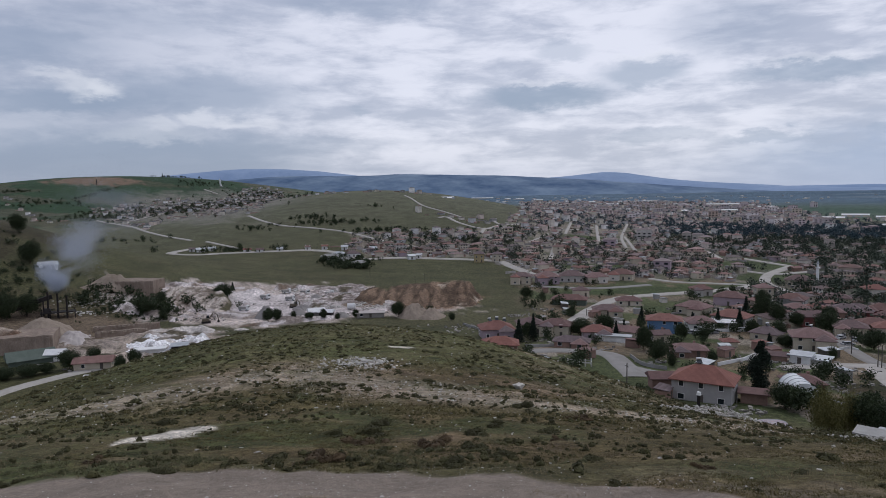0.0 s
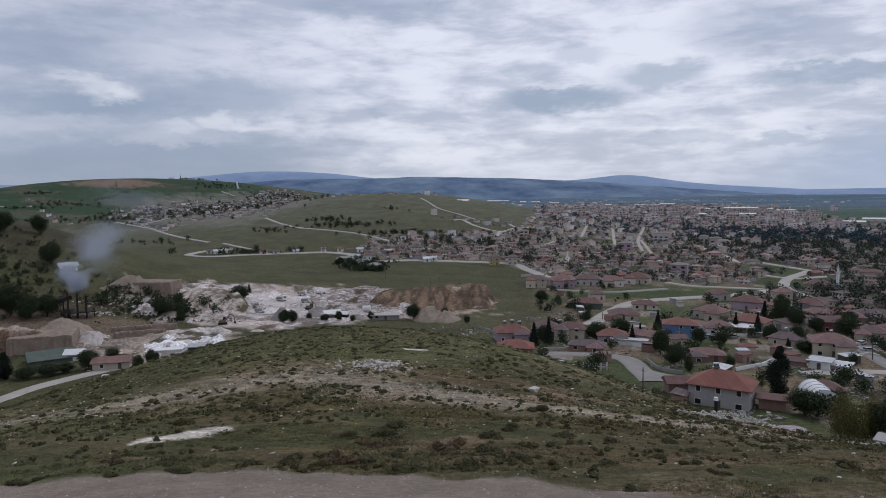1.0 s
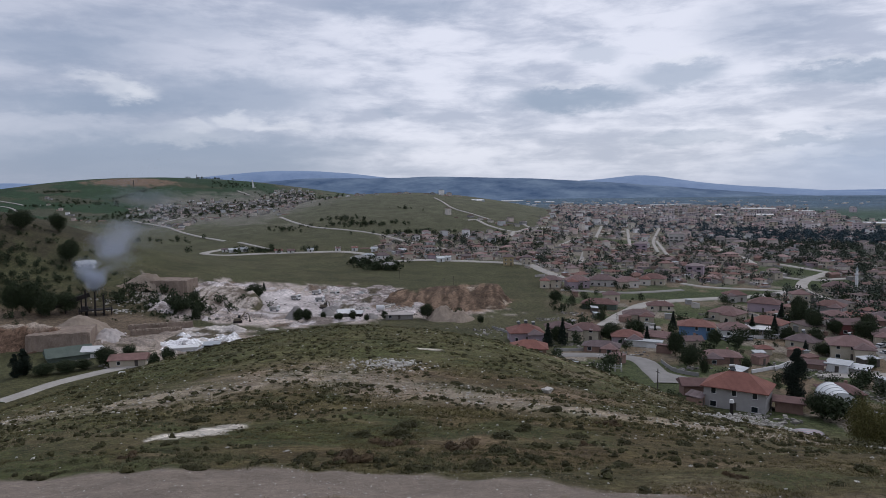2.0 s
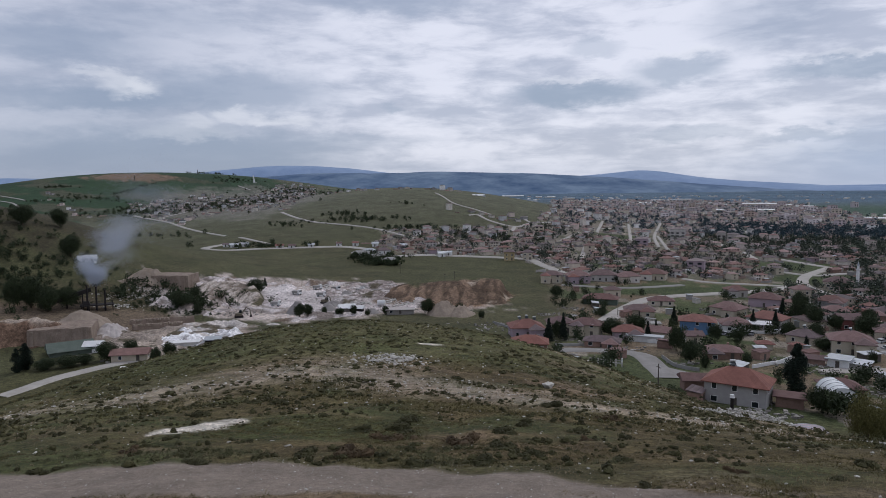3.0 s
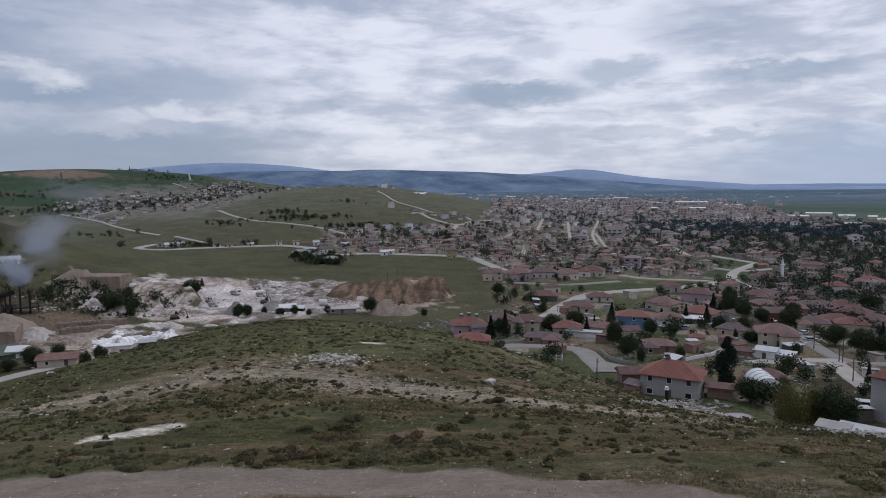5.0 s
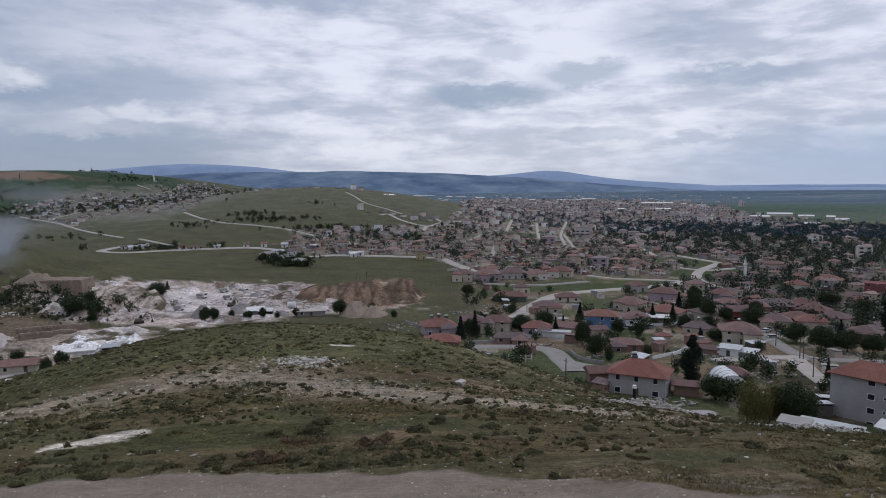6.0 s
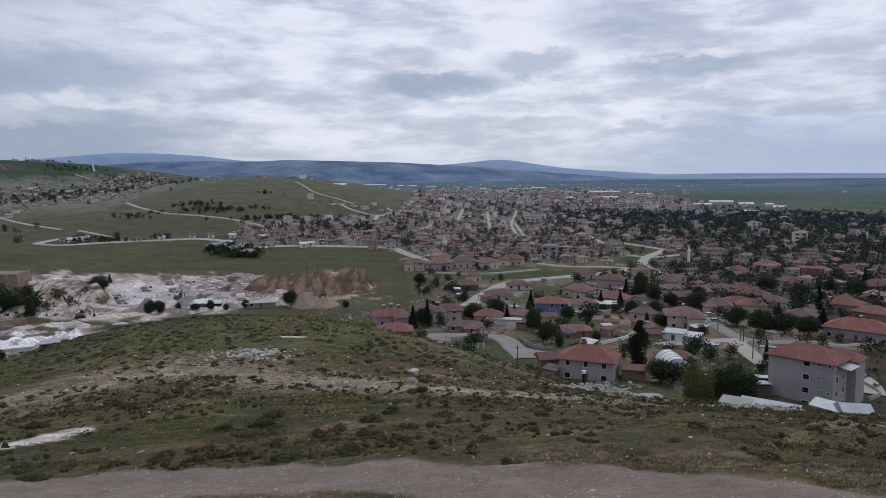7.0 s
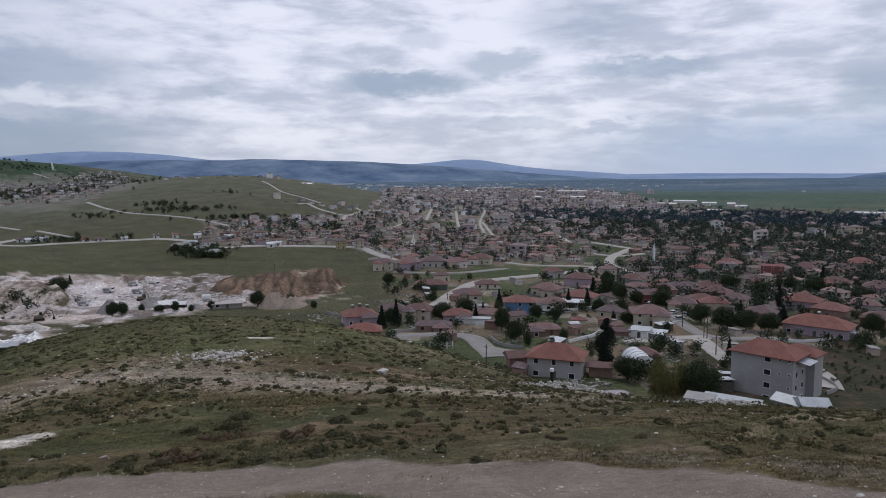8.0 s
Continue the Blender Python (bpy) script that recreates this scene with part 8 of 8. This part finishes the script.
garden_wall([(26.7, 217.9), (32.2, 217.3), (39.9, 218.9)], 0.9, CONCRETE, "low pale wall along the lane")
garden_wall([(55.4, 197.2), (55.2, 182.7), (59.6, 177.0)], 1.0, CONCRETE, "low retaining wall along the street")
garden_wall([(76.0, 183.8), (85.8, 191.7), (94.1, 197.1)], 1.0, WHITE, "pale garden wall between plots")
garden_wall([(96.4, 249.2), (108.8, 248.4), (117.0, 250.1)], 1.2, WHITE, "white wall of the car yard")
garden_wall([(125.3, 213.0), (132.6, 217.7), (134.1, 214.1)], 0.8, WHITE, "low white wall by the road")
garden_wall([(148.6, 181.2), (158.3, 181.7), (183.0, 190.0)], 0.8, WHITE, "low white wall below the mauve house")
garden_wall([(120.2, 134.7), (118.8, 130.5), (116.0, 125.4), (108.9, 120.7)], 0.9, CONCRETE, "white kerb wall round the bend")
garden_wall([(85.0, 190.3), (93.2, 200.1), (99.7, 207.3)], 0.9, WHITE, "pale garden wall between plots")
garden_wall([(96.2, 286.8), (103.2, 292.9), (111.3, 291.2)], 1, CONCRETE, "grey garden wall behind the blue house")
garden_wall([(15.7, 248.3), (13.0, 258.0), (7.9, 269.7)], 0.8, CONCRETE, "broken wall beside the village edge")
roof_tank(16.6, 240.4, 5.9)
roof_tank(19.2, 240.9, 6.2)
roof_tank(21.9, 240.2, 5.8)
roof_tank(56.0, 145.2, 7.8)
roof_tank(120.5, 217.4, 6.9)
roof_tank(113.9, 233.6, 5.0)
roof_tank(170.5, 193.7, 6.6)
tank(-103.0, 191.0, 0.9)
stove_pipe(46.8, 121.3)
smoke_plume(-170.0, 287.1)
minaret(214.2, 382.4, 15.0)
house(203.0, 381.0, 14.0, 10.0, 1.2, -30, WALL_CREAM, ROOF, "low cream prayer house with a broad red roof beside the minaret", chimney=False, wing=False)
mast(-733.4, 1436.2, 13.5)
mast(-678.4, 1642.3, 12.5)
monument(-507.9, 1552.2, 18.2)
hall(178, 2995, 95.7, 7.6, -3)
hall(8, 1006, 18.6, 3.0, -0)
hall(249, 2579, 21.8, 4.9, -6)
hall(335, 2353, 31.9, 6.0, -8)
hall(307, 2672, 31.6, 3.4, -7)
hall(483, 2155, 29.7, 4.2, -13)
hall(477, 1892, 32.8, 4.9, -14)
hall(600, 2153, 75.1, 3.5, -16)
hall(689, 2233, 47.1, 4.4, -17)
hall(513, 1443, 28.3, 3.9, -20)
hall(633, 1743, 40.5, 4.7, -20)
hall(714, 1696, 95.8, 7.0, -23)
hall(599, 1422, 44.1, 4.9, -23)
hall(534, 1373, 17.3, 3.0, -21)
hall(755, 1571, 43.9, 4.4, -26)
hall(765, 1675, 15.5, 3.5, -25)
hall(660, 1137, 33.1, 3.3, -30)
hall(580, 1180, 24.3, 3.0, -26)
hall(712, 1161, 41.2, 5.1, -31)
hall(719, 1094, 24.2, 4.1, -33)
hall(714, 1023, 12.6, 6.3, -35)
hall(719, 1003, 18.7, 3.0, -36)
hall(628, 941, 20.9, 3.0, -34)
hall(803, 832, 48.6, 3.0, -44)
block(434.6, 1456.0, 6.1, 14.0, 17.1, -17, WALL, "tall pale apartment tower in the town")
block(443.6, 1453.6, 6.1, 14.0, 15.9, -17, WALL, "tall pale apartment tower in the town")
block(510.1, 1597.1, 12.1, 14.0, 14.7, -18, WALL, "tall pale apartment tower in the town")
block(451.2, 1029.8, 12.1, 14.0, 12.1, -24, WALL, "tall pale apartment tower in the town")
block(260.3, 717.1, 8.5, 14.0, 8.5, -20, WALL, "tall pale apartment tower in the town")
block(263.9, 694.8, 11.7, 14.0, 8.2, -21, WALL, "tall pale apartment tower in the town")
block(522.2, 1074.3, 12.6, 14.0, 10.8, -26, WALL, "tall pale apartment tower in the town")
block(494.6, 1230.7, 16.5, 14.0, 12.4, -22, WALL, "tall pale apartment tower in the town")
block(670.5, 1274.5, 17.1, 14.0, 12.8, -28, WALL, "tall pale apartment tower in the town")
block(516.3, 1225.9, 14.4, 14.0, 10.3, -23, WALL, "tall pale apartment tower in the town")
block(211.5, 705.3, 15.4, 14.0, 11.9, -17, WALL, "tall pale apartment tower in the town")
mound("mound", -66.9, 351.0, 4.5, 5, 2.4, GRAVEL, "low grey heap of quarry waste", 11, 1.0, 90, 0.6, category="mound")
mound("mound", -52.1, 355.4, 5.4, 5, 3.0, GRAVEL, "low grey heap of quarry waste", 8, 1.0, 91, 0.6, category="mound")
mound("mound", -37.9, 343.9, 6.1, 5, 2.3, GRAVEL, "low grey heap of quarry waste", 6, 1.0, 92, 0.6, category="mound")
mound("mound", -60.6, 367.0, 4.7, 5, 3.1, GRAVEL, "low grey heap of quarry waste", 9, 1.0, 93, 0.6, category="mound")
mound("mound", -22.8, 314.5, 4.8, 5, 2.1, GRAVEL, "low grey heap of quarry waste", 4, 1.0, 94, 0.6, category="mound")
mound("mound", -66.7, 316.4, 5.6, 5, 2.7, GRAVEL, "low grey heap of quarry waste", 12, 1.0, 95, 0.6, category="mound")
SHEDS = [shed_template(3.2, 2.4, 2.1, CONCRETE, SHEET, "small concrete garden shed with a tin roof"), shed_template(4.5, 3.0, 2.3, BRICK, ROOF, "small brick outhouse with a reddish roof"), shed_template(3.6, 2.6, 2.0, WALL, CONCRETE, "whitewashed outhouse with a grey roof"), shed_template(5.5, 3.0, 2.2, POLE_WOOD, SHEET, "weathered plank shed with a sheet roof")]
for k, src in enumerate(SHEDS):
    src.matrix_basis = pose(88 + 14 * k, 208 + 6 * k, height_at(88 + 14 * k, 208 + 6 * k), 0, 0, 30 * k)
yard_rng = random.Random(21)
made = 0
while made < 62:
    r, h = yard_rng.uniform(150, 380), radians(yard_rng.uniform(5, 48))
    x, y = r * math.sin(h), r * math.cos(h)
    if x - 0.12 * y < 0 or (r < 225 and h > radians(38)) or greens(x, y) < 1.0 or not off_roads(x, y, 5) or not clear_of(x, y, placed, 8):
        continue
    placed.append((x, y))
    copy_thing(SHEDS[made % 4], pose(x, y, height_at(x, y), 0, 0, yard_rng.uniform(0, 180)))
    made += 1
for k in range(26):
    r, h = yard_rng.uniform(150, 330), radians(yard_rng.uniform(6, 40))
    clutter(r * math.sin(h), r * math.cos(h), 3.0, 2.2, 26, k, "boards, scrap and rubble lying in a village yard")
for k in range(14):
    clutter(yard_rng.uniform(-120, -20), yard_rng.uniform(285, 365), 5.0, 3.0, 30, 50 + k, "blocks and scrap lying on the quarry floor")
for cx, cy, seed in ((36, 230, 93), (48, 211, 94), (109, 196, 95), (93, 156, 96), (113, 181, 97), (100, 165, 98), (60, 133, 99)):
    clutter(cx, cy, 4.0, 2.6, 34, seed, "pale boards, rubble and scrap heaped in a village yard")
clutter(8, 262, 9.0, 7.0, 60, 90, "white rubble and boards at the edge of the village")
clutter(-118, 215, 6.0, 5.0, 60, 91, "white rubbish round the barn")
stone_heap(-72.2, 366.0, 9.0, 6.0, 70, 0.75, 200, "dark and pale quarry blocks and scrap in heaps", 0, 0.8)
stone_heap(-68.1, 383.2, 9.0, 6.0, 70, 0.75, 201, "dark and pale quarry blocks and scrap in heaps", 37, 0.8)
stone_heap(-58.8, 375.3, 9.0, 6.0, 70, 0.75, 202, "dark and pale quarry blocks and scrap in heaps", 14, 0.8)
stone_heap(-49.8, 367.4, 9.0, 6.0, 70, 0.75, 203, "dark and pale quarry blocks and scrap in heaps", 51, 0.8)
stone_heap(-40.9, 357.4, 9.0, 6.0, 70, 0.75, 204, "dark and pale quarry blocks and scrap in heaps", 28, 0.8)
stone_heap(-54.6, 347.8, 9.0, 6.0, 70, 0.75, 205, "dark and pale quarry blocks and scrap in heaps", 5, 0.8)
stone_heap(-40.6, 329.5, 9.0, 6.0, 70, 0.75, 206, "dark and pale quarry blocks and scrap in heaps", 42, 0.8)
stone_heap(-70.3, 338.0, 9.0, 6.0, 70, 0.75, 207, "dark and pale quarry blocks and scrap in heaps", 19, 0.8)
stone_heap(-31.9, 320.3, 9.0, 6.0, 70, 0.75, 208, "dark and pale quarry blocks and scrap in heaps", 56, 0.8)
stone_heap(-56.0, 321.4, 9.0, 6.0, 70, 0.75, 209, "dark and pale quarry blocks and scrap in heaps", 33, 0.8)
stone_heap(-26.8, 332.3, 9.0, 6.0, 70, 0.75, 210, "dark and pale quarry blocks and scrap in heaps", 10, 0.8)
stone_heap(-84.0, 374.4, 9.0, 6.0, 70, 0.75, 211, "dark and pale quarry blocks and scrap in heaps", 47, 0.8)
stone_heap(-161.9, 296.0, 10.0, 5.0, 45, 0.6, 230, "pale fallen blocks among scrub below the wall", 0, 0.4)
stone_heap(-158.3, 303.6, 10.0, 5.0, 45, 0.6, 231, "pale fallen blocks among scrub below the wall", 37, 0.4)
stone_heap(-150.3, 303.0, 10.0, 5.0, 45, 0.6, 232, "pale fallen blocks among scrub below the wall", 14, 0.4)
stone_heap(-140.8, 298.8, 10.0, 5.0, 45, 0.6, 233, "pale fallen blocks among scrub below the wall", 51, 0.4)
stone_heap(-161.9, 316.0, 10.0, 5.0, 45, 0.6, 234, "pale fallen blocks among scrub below the wall", 28, 0.4)
stone_heap(-151.7, 314.0, 10.0, 5.0, 45, 0.6, 235, "pale fallen blocks among scrub below the wall", 5, 0.4)
stone_heap(-145.6, 318.2, 10.0, 5.0, 45, 0.6, 236, "pale fallen blocks among scrub below the wall", 42, 0.4)
stone_heap(-153.8, 285.2, 10.0, 5.0, 45, 0.6, 237, "pale fallen blocks among scrub below the wall", 19, 0.4)
# ---- windows of the grey apartment house ----
flats = next(o for o in scene.objects if o.name.startswith("apartment_house"))
FW, FD, FH = 12.5, 7.8, 10.28
bm = bmesh.new()
box(bm, FW / 2 - 5.5, FW / 2 + 1.6, FD / 2 + 0.003, FD / 2 + 5.2, 0, FH - 0.5)
part("rear_wall", to_mesh(bm, "rear_wall", WALL_GREY), flats)
bm = bmesh.new()
roof_mesh(bm, 7.1, 5.2, FH - 0.496, 1.7, 0.55, "hip")
part("rear_roof", to_mesh(bm, "rear_roof", ROOF_ORANGE), flats, m=pose(FW / 2 - 1.95, FD / 2 + 2.6, 0))
bm = bmesh.new()
box(bm, 0, 2.4, -2.6, 2.6, 0, 0.08, m=pose(FW / 2 + 0.1, 0.6, FH - 0.55, 0, 9, 0))
part("awning", to_mesh(bm, "awning", SHEET), flats, "pale sheet-metal awning under the eaves")
for level in range(4):
    z = 0.9 + level * 2.75
    add_window(flats, pose(0.10 * FW, -FD / 2 - 0.01, z), 1.4, 1.25)
    for fx in (0.29, 0.44):
        add_window(flats, pose(fx * FW, -FD / 2 - 0.01, z + 0.5), 0.6, 0.6)
    for fy in (-0.25, 0.2):
        add_window(flats, pose(FW / 2 + 0.01, fy * FD, z, 0, 0, 90), 1.2, 1.3)
        add_window(flats, pose(-FW / 2 - 0.01, fy * FD, z, 0, 0, -90), 1.2, 1.3)
